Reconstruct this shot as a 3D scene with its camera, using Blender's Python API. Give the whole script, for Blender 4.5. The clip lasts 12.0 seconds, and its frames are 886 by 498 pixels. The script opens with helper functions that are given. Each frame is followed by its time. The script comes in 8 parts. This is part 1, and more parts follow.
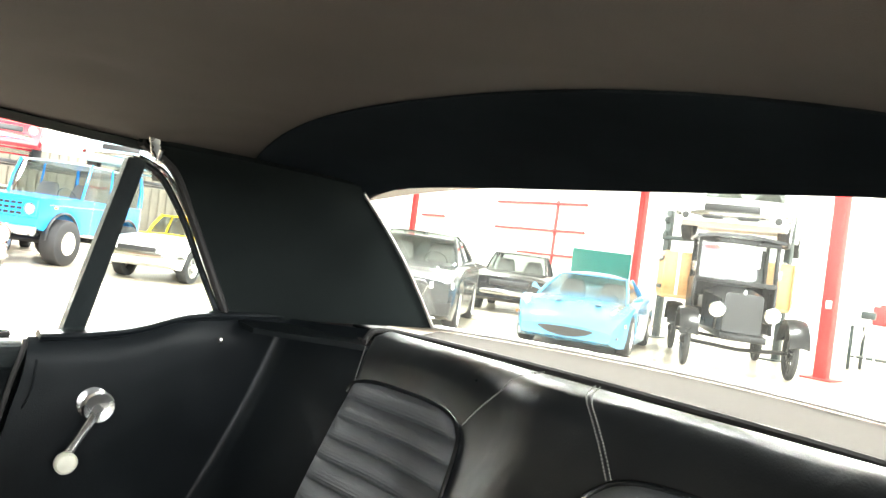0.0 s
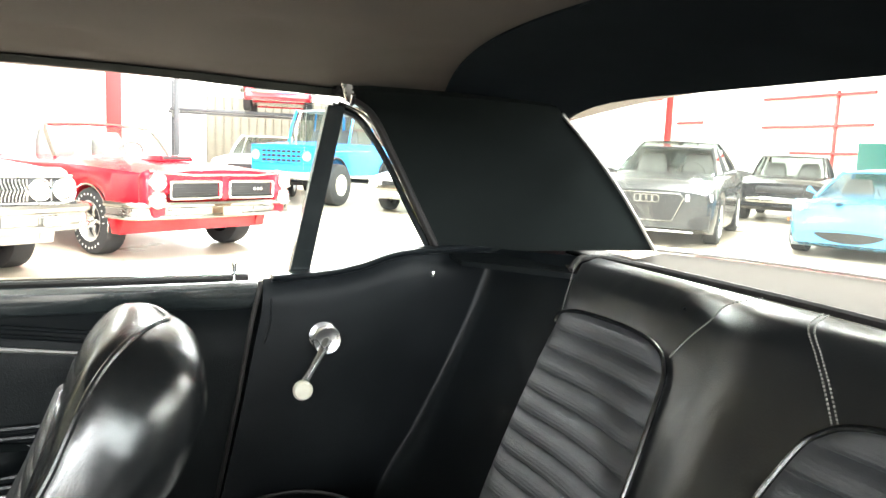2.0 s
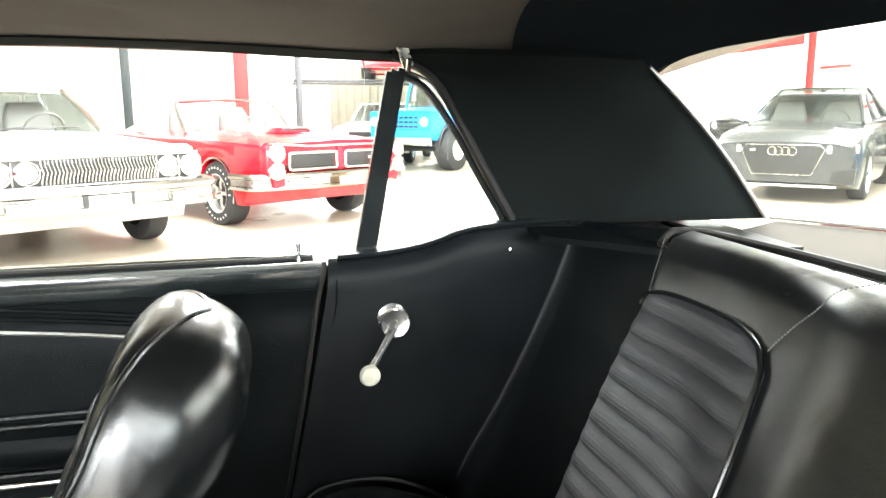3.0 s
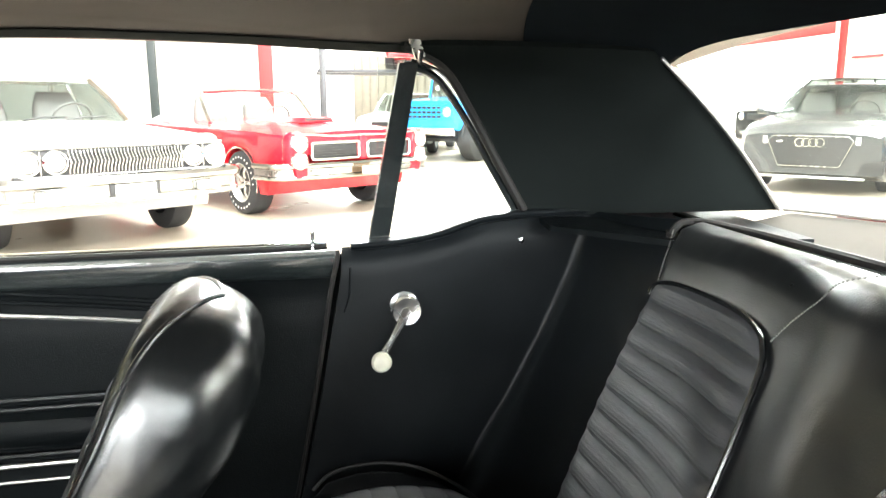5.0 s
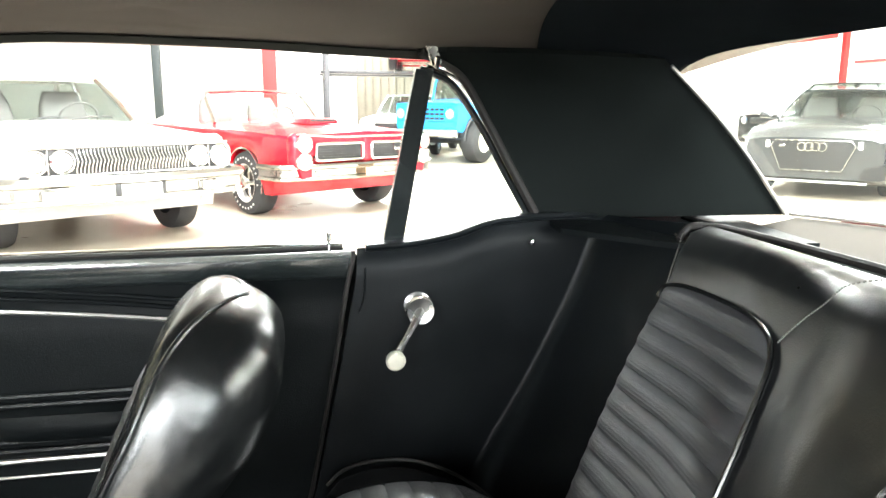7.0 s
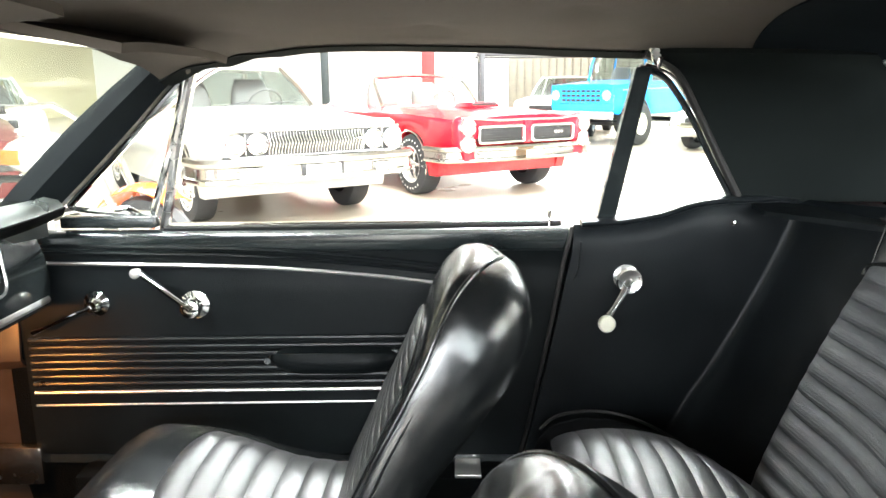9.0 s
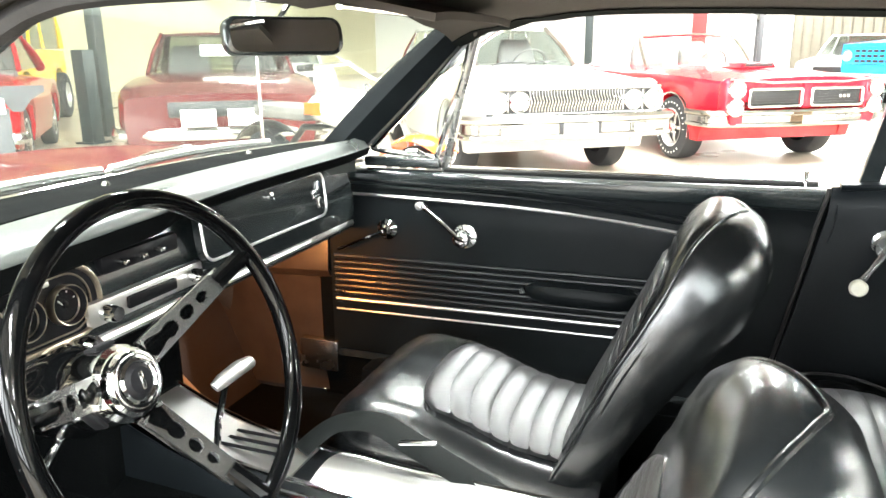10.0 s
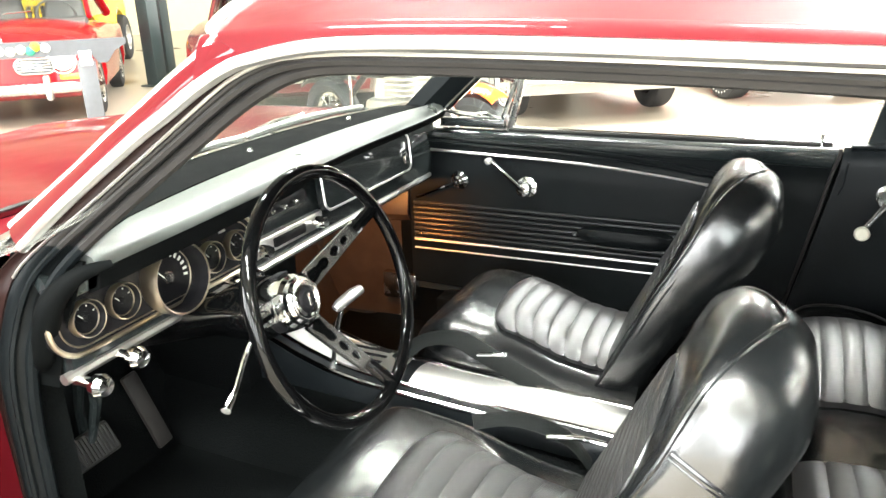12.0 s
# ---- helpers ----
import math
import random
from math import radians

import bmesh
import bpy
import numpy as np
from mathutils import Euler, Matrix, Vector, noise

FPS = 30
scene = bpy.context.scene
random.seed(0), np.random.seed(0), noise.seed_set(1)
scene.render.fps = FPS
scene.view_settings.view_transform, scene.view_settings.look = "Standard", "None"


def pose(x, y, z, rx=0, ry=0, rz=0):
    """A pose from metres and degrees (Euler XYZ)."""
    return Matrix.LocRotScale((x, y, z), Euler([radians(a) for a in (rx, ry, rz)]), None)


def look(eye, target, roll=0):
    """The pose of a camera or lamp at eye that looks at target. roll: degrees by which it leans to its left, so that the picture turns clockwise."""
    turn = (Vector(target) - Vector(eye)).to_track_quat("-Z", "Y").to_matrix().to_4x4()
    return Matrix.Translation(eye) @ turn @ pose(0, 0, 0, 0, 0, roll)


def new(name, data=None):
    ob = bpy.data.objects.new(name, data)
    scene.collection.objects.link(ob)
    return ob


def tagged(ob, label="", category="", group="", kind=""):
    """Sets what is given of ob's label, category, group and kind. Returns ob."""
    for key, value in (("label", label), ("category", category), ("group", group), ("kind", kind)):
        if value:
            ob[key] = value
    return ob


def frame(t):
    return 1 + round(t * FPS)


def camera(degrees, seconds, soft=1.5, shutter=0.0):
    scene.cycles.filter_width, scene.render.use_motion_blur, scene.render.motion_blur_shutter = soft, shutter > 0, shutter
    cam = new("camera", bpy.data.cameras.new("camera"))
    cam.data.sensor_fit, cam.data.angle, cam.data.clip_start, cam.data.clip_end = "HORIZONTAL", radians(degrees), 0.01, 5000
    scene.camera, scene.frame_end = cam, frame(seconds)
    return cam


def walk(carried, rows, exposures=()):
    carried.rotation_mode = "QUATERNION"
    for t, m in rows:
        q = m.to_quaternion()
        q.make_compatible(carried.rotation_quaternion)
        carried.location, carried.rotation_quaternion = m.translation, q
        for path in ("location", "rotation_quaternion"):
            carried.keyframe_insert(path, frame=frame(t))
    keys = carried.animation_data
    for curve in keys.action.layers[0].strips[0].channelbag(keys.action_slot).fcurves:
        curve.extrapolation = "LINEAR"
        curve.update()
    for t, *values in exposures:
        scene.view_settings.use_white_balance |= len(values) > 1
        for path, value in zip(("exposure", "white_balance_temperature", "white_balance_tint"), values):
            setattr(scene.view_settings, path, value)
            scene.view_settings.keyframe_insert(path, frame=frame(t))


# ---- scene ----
cam = camera(61.8, 12.0)
PATH = [
    (0, (0.284, 0.654, 1.129), (-1.019, -0.863, 1.146), 7.5),
    (0.5, (0.277, 0.666, 1.131), (-1.042, -0.837, 1.113), 7.5),
    (1, (0.274, 0.672, 1.128), (-0.899, -0.946, 1.036), 6.4),
    (1.5, (0.239, 0.679, 1.13), (-0.712, -1.071, 0.95), 4.3),
    (2, (0.178, 0.662, 1.146), (-0.552, -1.183, 0.892), 2.3),
    (2.5, (0.099, 0.602, 1.144), (-0.441, -1.298, 0.828), 0.7),
    (3, (0.061, 0.587, 1.156), (-0.348, -1.337, 0.796), -0.3),
    (5, (0.045, 0.607, 1.157), (-0.302, -1.324, 0.772), -0.2),
    (5.5, (0.05, 0.615, 1.16), (-0.299, -1.317, 0.778), -0.2),
    (6, (0.056, 0.623, 1.161), (-0.293, -1.309, 0.782), -0.1),
    (6.5, (0.059, 0.628, 1.162), (-0.294, -1.304, 0.783), 0.1),
    (8.5, (0.179, 0.735, 1.171), (0.028, -1.218, 0.763), -0.0),
    (9, (0.229, 0.82, 1.189), (0.272, -1.133, 0.761), -0.5),
    (9.5, (0.248, 0.894, 1.193), (0.653, -1.007, 0.725), -1.1),
    (10, (0.208, 0.999, 1.191), (0.895, -0.806, 0.669), -0.6),
    (10.5, (0.179, 1.137, 1.249), (0.978, -0.609, 0.688), -1.4),
    (11, (0.183, 1.259, 1.294), (0.954, -0.487, 0.695), -1.6),
    (11.5, (0.194, 1.281, 1.306), (0.938, -0.459, 0.66), -1.5),
    (12, (0.149, 1.307, 1.31), (0.932, -0.402, 0.628), -1.5),
]
EXPOSURES = [(0.0, 1.68, 6450, 10), (2.0, 1.76, 6400, 10), (6.5, 1.76, 6400, 10), (8.5, 1.74, 6220, 10), (9.0, 1.76, 6250, 10), (10.0, 1.78, 6350, 10), (10.5, 1.59, 6450, 10), (11.0, 1.45, 6520, 10), (11.5, 1.51, 6520, 10), (12.0, 1.63, 6520, 10)]
walk(cam, [(t, look(eye, target, roll)) for t, eye, target, roll in PATH], EXPOSURES)

# ---- world and light ----
world = bpy.data.worlds.new("world")
scene.world = world
world.use_nodes = True
world.node_tree.nodes["Background"].inputs[0].default_value = (0.9, 0.95, 1.0, 1)
world.node_tree.nodes["Background"].inputs[1].default_value = 1.0


def unseen_strip(x, y, z, lx, ly, watts, colour=(0.97, 1.0, 0.95)):
    la = bpy.data.lights.new("unseen_strip", "AREA")
    la.shape, la.size, la.size_y, la.energy, la.color = "RECTANGLE", lx, ly, watts, colour
    ob = new("unseen_strip", la)
    ob.matrix_basis = pose(x, y, z, 0, 0, 0)
    return ob


# ---- materials ----
def material(name, colour, rough=0.5, metal=0.0, var=0.15, scale=30.0, bump=0.0, bump_scale=200.0, coat=0.0, spec=0.5, blotch=2.0, emit=None, worn=0.18, crease=0.0, crease_scale=12.0):
    """A surface with grain and larger stains, in real-world size."""
    ma = bpy.data.materials.new(name)
    ma.use_nodes = True
    nt = ma.node_tree
    bs = nt.nodes["Principled BSDF"]
    bs.inputs["Roughness"].default_value, bs.inputs["Metallic"].default_value = rough, metal
    bs.inputs["Coat Weight"].default_value, bs.inputs["Coat Roughness"].default_value = coat, 0.04
    bs.inputs["Specular IOR Level"].default_value = spec
    co = nt.nodes.new("ShaderNodeTexCoord")
    fine, large = nt.nodes.new("ShaderNodeTexNoise"), nt.nodes.new("ShaderNodeTexNoise")
    fine.inputs["Scale"].default_value, large.inputs["Scale"].default_value = scale, blotch
    fine.inputs["Detail"].default_value, large.inputs["Detail"].default_value = 6, 4
    mix = nt.nodes.new("ShaderNodeMath")
    mix.operation = "ADD"
    ramp = nt.nodes.new("ShaderNodeMapRange")
    ramp.inputs["From Min"].default_value, ramp.inputs["From Max"].default_value = 0.6, 1.4
    ramp.inputs["To Min"].default_value, ramp.inputs["To Max"].default_value = 1 - var, 1 + var
    tint = nt.nodes.new("ShaderNodeVectorMath")
    tint.operation = "SCALE"
    tint.inputs[0].default_value = colour
    for t in (fine, large):
        nt.links.new(co.outputs["Object"], t.inputs["Vector"])
    nt.links.new(fine.outputs["Fac"], mix.inputs[0])
    nt.links.new(large.outputs["Fac"], mix.inputs[1])
    nt.links.new(mix.outputs[0], ramp.inputs["Value"])
    nt.links.new(ramp.outputs[0], tint.inputs["Scale"])
    nt.links.new(tint.outputs[0], bs.inputs["Base Color"])
    rr = nt.nodes.new("ShaderNodeMapRange")
    rr.inputs["From Min"].default_value, rr.inputs["From Max"].default_value = 0.6, 1.4
    rr.inputs["To Min"].default_value, rr.inputs["To Max"].default_value = max(0.0, rough * (1 - worn)), min(1.0, rough * (1 + worn))
    nt.links.new(mix.outputs[0], rr.inputs["Value"])
    nt.links.new(rr.outputs[0], bs.inputs["Roughness"])
    if bump:
        grain = nt.nodes.new("ShaderNodeTexNoise")
        grain.inputs["Scale"].default_value, grain.inputs["Detail"].default_value = bump_scale, 3
        nt.links.new(co.outputs["Object"], grain.inputs["Vector"])
        bu = nt.nodes.new("ShaderNodeBump")
        bu.inputs["Strength"].default_value, bu.inputs["Distance"].default_value = bump, 0.002
        nt.links.new(grain.outputs["Fac"], bu.inputs["Height"])
        nt.links.new(bu.outputs[0], bs.inputs["Normal"])
        if crease:
            fold, b2 = nt.nodes.new("ShaderNodeTexNoise"), nt.nodes.new("ShaderNodeBump")
            fold.inputs["Scale"].default_value, fold.inputs["Detail"].default_value, fold.inputs["Distortion"].default_value = crease_scale, 2, 0.6
            b2.inputs["Strength"].default_value, b2.inputs["Distance"].default_value = crease, 0.02
            nt.links.new(co.outputs["Object"], fold.inputs["Vector"])
            nt.links.new(fold.outputs["Fac"], b2.inputs["Height"])
            nt.links.new(b2.outputs[0], bu.inputs["Normal"])
    if emit:
        bs.inputs["Emission Color"].default_value, bs.inputs["Emission Strength"].default_value = (*emit[0], 1), emit[1]
    return ma


def glass_material(name, tint=(0.95, 0.98, 0.97), gloss=0.0, dust=0.0, haze=0.0):
    ma = bpy.data.materials.new(name)
    ma.use_nodes = True
    nt = ma.node_tree
    nt.nodes.clear()
    out = nt.nodes.new("ShaderNodeOutputMaterial")
    tr, gl, mx, fr, pw, ad = (nt.nodes.new("ShaderNode" + k) for k in ("BsdfTransparent", "BsdfGlossy", "MixShader", "LayerWeight", "Math", "Math"))
    pw.operation, ad.operation = "POWER", "MULTIPLY_ADD"
    pw.inputs[1].default_value, ad.inputs[1].default_value, ad.inputs[2].default_value = 5.0, 0.9, 0.03
    tr.inputs[0].default_value = (*tint, 1)
    gl.inputs["Roughness"].default_value = 0.01 + gloss
    fr.inputs[0].default_value = 0.5
    nt.links.new(fr.outputs["Facing"], pw.inputs[0])
    nt.links.new(pw.outputs[0], ad.inputs[0])
    nt.links.new(ad.outputs[0], mx.inputs[0])
    nt.links.new(tr.outputs[0], mx.inputs[1])
    nt.links.new(gl.outputs[0], mx.inputs[2])
    nt.links.new(mx.outputs[0], out.inputs[0])
    if haze:
        tl, m3 = nt.nodes.new("ShaderNodeBsdfTranslucent"), nt.nodes.new("ShaderNodeMixShader")
        tl.inputs[0].default_value = (0.85, 0.85, 0.8, 1)
        m3.inputs[0].default_value = haze
        nt.links.new(mx.outputs[0], m3.inputs[1])
        nt.links.new(tl.outputs[0], m3.inputs[2])
        nt.links.new(m3.outputs[0], out.inputs[0])
    if dust:
        df, m2 = nt.nodes.new("ShaderNodeBsdfDiffuse"), nt.nodes.new("ShaderNodeMixShader")
        df.inputs[0].default_value = (0.8, 0.8, 0.74, 1)
        m2.inputs[0].default_value = dust
        nt.links.new(mx.outputs[0], m2.inputs[1])
        nt.links.new(df.outputs[0], m2.inputs[2])
        nt.links.new(m2.outputs[0], out.inputs[0])
    return ma


VINYL = material("black_vinyl", (0.0042, 0.0054, 0.0064), 0.29, var=0.3, scale=14, bump=0.2, bump_scale=420, spec=0.34, worn=0.1, crease=0.13, crease_scale=8)
SEATVINYL = material("seat_vinyl", (0.0042, 0.0049, 0.0053), 0.25, var=0.3, scale=9, bump=0.12, bump_scale=420, spec=0.95, worn=0.12, crease=0.2, crease_scale=9)
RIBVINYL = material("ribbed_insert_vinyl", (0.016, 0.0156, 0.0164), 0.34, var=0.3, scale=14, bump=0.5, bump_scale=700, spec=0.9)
PANELVINYL = material("panel_vinyl", (0.0042, 0.0054, 0.006), 0.42, var=0.3, scale=10, bump=0.3, bump_scale=500, spec=0.08, crease=0.15, crease_scale=6)
# Lighter copies of the seat and rib vinyl; missing front light is in the colour.
LITBENCHVINYL = material("lit_bench_vinyl", (0.0075, 0.0083, 0.009), 0.3, var=0.3, scale=9, bump=0.15, bump_scale=420, spec=0.9, worn=0.2, crease=0.25, crease_scale=9)
LITBENCHRIB = material("lit_bench_rib_vinyl", (0.052, 0.0535, 0.058), 0.42, var=0.3, scale=14, bump=0.6, bump_scale=700, spec=0.9)
QUARTERVINYL = material("quarter_panel_vinyl", (0.0045, 0.0058, 0.0068), 0.4, var=0.35, scale=10, bump=0.25, bump_scale=450, spec=0.16, worn=0.25, crease=0.25, crease_scale=5)
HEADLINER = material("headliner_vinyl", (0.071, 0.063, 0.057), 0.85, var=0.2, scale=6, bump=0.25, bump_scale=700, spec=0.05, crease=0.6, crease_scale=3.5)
PILLARVINYL = material("pillar_vinyl", (0.0088, 0.0106, 0.0104), 0.9, var=0.25, scale=6, bump=0.2, bump_scale=600, spec=0.01)
# Headliner's rear curve: its shade is put into a darker, bluer colour.
SHADEDLINING = material("shaded_rear_lining", (0.0125, 0.0155, 0.0185), 0.95, var=0.25, scale=6, bump=0.2, bump_scale=600, spec=0.0)
TRAY = material("tray_board", (0.044, 0.04, 0.035), 0.85, var=0.2, scale=25, bump=0.3, bump_scale=500, spec=0.06)
BLACKPAINT = material("black_interior_paint", (0.011, 0.014, 0.0145), 0.22, var=0.2, scale=20, spec=0.5, coat=0.3)
# Reflected glare on the dark pad is put into this pale base colour.
LITDASHPAD = material("lit_dash_pad", (0.062, 0.069, 0.065), 0.3, var=0.2, scale=18, bump=0.15, bump_scale=350, spec=0.95)
# Near-black: the shade on the pad's rolled edge is put into it.
BROW = material("shaded_brow_vinyl", (0.0022, 0.0026, 0.0027), 0.8, var=0.3, scale=12, bump=0.2, bump_scale=400, spec=0.03)
RUBBER = material("weatherstrip_rubber", (0.016, 0.015, 0.0145), 0.55, var=0.25, scale=40, bump=0.2, bump_scale=200, spec=0.25)
TYRE = material("tyre_rubber", (0.022, 0.022, 0.023), 0.75, var=0.25, scale=40, bump=0.3, bump_scale=150)
CHROME = material("chrome", (0.78, 0.78, 0.77), 0.09, 1.0, var=0.03, scale=20, worn=0.1)
BUMPERCHROME = material("bumper_chrome", (0.42, 0.415, 0.4), 0.16, 1.0, var=0.12, scale=6, worn=0.3)
SATIN = material("brushed_metal", (0.72, 0.71, 0.69), 0.38, 1.0, var=0.02, scale=8, worn=0.04)
SPUN = material("spun_metal", (0.5, 0.5, 0.49), 0.27, 1.0, var=0.03, scale=20, worn=0.08)
IVORY = material("aged_plastic_knob", (0.62, 0.6, 0.5), 0.4, var=0.1, scale=60)
CARPET = material("black_carpet", (0.002, 0.0024, 0.0025), 0.95, var=0.4, scale=120, bump=1.0, bump_scale=260, spec=0.03)
BROWNCARPET = material("footwell_carpet", (0.014, 0.009, 0.007), 0.85, var=0.35, scale=90, bump=0.8, bump_scale=260, spec=0.2)
KICK = material("kick_panel_plastic", (0.03, 0.02, 0.014), 0.35, var=0.5, scale=22, bump=0.2, bump_scale=300)
CARRED = material("coupe_red_paint", (0.062, 0.003, 0.0054), 0.45, var=0.06, scale=12, coat=0.33, spec=0.05)
CHAMPAGNE = material("champagne_metal", (0.52, 0.45, 0.35), 0.3, 1.0, var=0.04, scale=30, worn=0.08)
# Body red inside the door reveal, its shade put into dark brown.
SHADEDREVEAL = material("shaded_reveal_paint", (0.009, 0.004, 0.0035), 0.5, var=0.2, scale=20, spec=0.12)
CARGLASS = glass_material("tinted_car_glass", (0.78, 0.81, 0.8))
GLOSSBLACK = material("gloss_black_rim", (0.0012, 0.0013, 0.0014), 0.07, var=0.1, scale=20, spec=0.2, worn=0.0)
GLASS = glass_material("car_glass")
HAZYGLASS = glass_material("hazy_rear_glass", (0.95, 0.97, 0.95), 0.0, 0.0, 0.0025)
# Dust, its mix raised to stand in for dash-pad glare on the glass.
DUSTGLAREGLASS = glass_material("dusty_glare_windscreen", (0.93, 0.96, 0.94), 0.0, 0.048)
LENS = glass_material("lens_glass", (0.9, 0.9, 0.9))
MIRROR = material("mirror", (0.85, 0.85, 0.85), 0.02, 1.0, var=0.02)
DIAL = material("gauge_face", (0.005, 0.005, 0.006), 0.5, var=0.2, scale=60, spec=0.15)
MARK = material("gauge_marking", (0.75, 0.75, 0.7), 0.5, var=0.1)
WEBBING = material("belt_webbing", (0.005, 0.006, 0.0058), 0.6, var=0.3, scale=90, bump=0.4, bump_scale=500, spec=0.08)
THREAD = material("stitching_thread", (0.16, 0.16, 0.15), 0.7, var=0.2, scale=200)


# ---- mesh helpers ----
def mesh_object(name, verts, faces, ma, parent=None, label="", smooth=35):
    me = bpy.data.meshes.new(name)
    me.from_pydata([tuple(v) for v in verts], [], faces)
    me.validate()
    bm = bmesh.new()
    bm.from_mesh(me)
    bmesh.ops.recalc_face_normals(bm, faces=bm.faces)
    bm.to_mesh(me)
    bm.free()
    if ma:
        me.materials.append(ma)
    if smooth:
        me.polygons.foreach_set("use_smooth", [True] * len(me.polygons))
        me.set_sharp_from_angle(angle=radians(smooth))
    me.update()
    ob = new(name, me)
    if parent is not None:
        ob.parent = parent
    if label:
        ob["label"] = label
    return ob


class Geo:
    """Collects pieces of one part, then makes one mesh of them."""

    def __init__(self, m=None):
        self.v, self.f, self.m = [], [], m or Matrix.Identity(4)

    def add(self, verts, faces, m=None):
        k, m = len(self.v), self.m @ m if m is not None else self.m
        self.v += [m @ Vector(v) for v in verts]
        self.f += [[i + k for i in face] for face in faces]
        return self

    def rings(self, rings, closed=False, caps=True, m=None):
        """A skin over rings of points; closed: the last ring meets the first."""
        n, k = len(rings[0]), len(rings)
        verts = [p for r in rings for p in r]
        faces = []
        for a in range(k if closed else k - 1):
            b = (a + 1) % k
            faces += [[a * n + i, a * n + (i + 1) % n, b * n + (i + 1) % n, b * n + i] for i in range(n)]
        if caps and not closed:
            faces += [list(range(n))[::-1], [(k - 1) * n + i for i in range(n)]]
        return self.add(verts, faces, m)

    def tube(self, path, r, n=8, closed=False, flat=1.0, m=None):
        """A round bar along a line of points; r: one radius or one for each point; flat: height over width."""
        pts = [Vector(p) for p in path]
        rs = r if isinstance(r, (list, tuple)) else [r] * len(pts)
        rings, side = [], None
        for i, p in enumerate(pts):
            a = pts[i - 1] if (i or closed) else p
            b = pts[(i + 1) % len(pts)] if (i + 1 < len(pts) or closed) else p
            d = (b - a).normalized()
            if side is None:
                side = d.cross(Vector((0, 0, 1)) if abs(d.z) < 0.9 else Vector((1, 0, 0))).normalized()
            side = (side - d * side.dot(d)).normalized()
            up = side.cross(d)
            rings.append([p + rs[i] * (math.cos(q) * side + flat * math.sin(q) * up) for q in (2 * math.pi * j / n for j in range(n))])
        return self.rings(rings, closed, m=m)

    def patch(self, fn, nu, nv, thick, m=None):
        """A sheet over fn(u, v), 0 to 1 both ways, thick metres deep behind it."""
        p = [[Vector(fn(i / nu, j / nv)) for j in range(nv + 1)] for i in range(nu + 1)]
        back = []
        for i in range(nu + 1):
            for j in range(nv + 1):
                du = p[min(i + 1, nu)][j] - p[max(i - 1, 0)][j]
                dv = p[i][min(j + 1, nv)] - p[i][max(j - 1, 0)]
                nn = du.cross(dv)
                back.append(p[i][j] - (nn.normalized() if nn.length > 1e-9 else Vector((0, 0, 1))) * thick)
        front = [q for row in p for q in row]
        k, w = len(front), nv + 1
        faces = []
        for i in range(nu):
            for j in range(nv):
                a, b, c, d = i * w + j, (i + 1) * w + j, (i + 1) * w + j + 1, i * w + j + 1
                faces += [[a, b, c, d], [k + d, k + c, k + b, k + a]]
        for i in range(nu):
            for j in (0, nv):
                a, b = i * w + j, (i + 1) * w + j
                faces.append([a, k + a, k + b, b])
        for j in range(nv):
            for i in (0, nu):
                a, b = i * w + j, i * w + j + 1
                faces.append([a, b, k + b, k + a])
        return self.add(front + back, faces, m)

    def box(self, c, s, bevel=0.0, m=None, seg=2):
        bm = bmesh.new()
        bmesh.ops.create_cube(bm, size=1)
        for v in bm.verts:
            v.co = Vector((v.co.x * s[0], v.co.y * s[1], v.co.z * s[2]))
        if bevel:
            bmesh.ops.bevel(bm, geom=list(bm.edges), offset=min(bevel, 0.49 * min(s)), segments=seg, affect="EDGES", profile=0.5)
        bm.verts.index_update()
        verts = [v.co + Vector(c) for v in bm.verts]
        faces = [[v.index for v in face.verts] for face in bm.faces]
        bm.free()
        return self.add(verts, faces, m)

    def lathe(self, prof, n=24, m=None, caps=True):
        """Turns (radius, height) points round z."""
        rings = [[(r * math.cos(a), r * math.sin(a), z) for a in (2 * math.pi * j / n for j in range(n))] for r, z in prof]
        return self.rings(rings, caps=caps, m=m)

    def slab(self, outline, depth, m=None, hole=None):
        """An outline in x, y, raised by depth along z."""
        n = len(outline)
        verts = [(x, y, 0) for x, y in outline] + [(x, y, depth) for x, y in outline]
        faces = [[i, (i + 1) % n, n + (i + 1) % n, n + i] for i in range(n)]
        if hole:
            verts += [(x, y, 0) for x, y in hole] + [(x, y, depth) for x, y in hole]
            faces += [[2 * n + i, 3 * n + i, 3 * n + (i + 1) % n, 2 * n + (i + 1) % n] for i in range(n)]
            faces += [[i, 2 * n + i, 2 * n + (i + 1) % n, (i + 1) % n] for i in range(n)]
            faces += [[n + i, n + (i + 1) % n, 3 * n + (i + 1) % n, 3 * n + i] for i in range(n)]
        else:
            faces += [list(range(n))[::-1], list(range(n, 2 * n))]
        return self.add(verts, faces, m)

    def ob(self, name, ma, parent=None, label="", smooth=35):
        return mesh_object(name, self.v, self.f, ma, parent, label, smooth)


def thing(name, label, category, x=0, y=0, z=0, rz=0, group=""):
    ob = new(name)
    ob.matrix_basis = pose(x, y, z, 0, 0, rz)
    return tagged(ob, label, category, group)


def lerp(a, b, t):
    return a + (b - a) * t


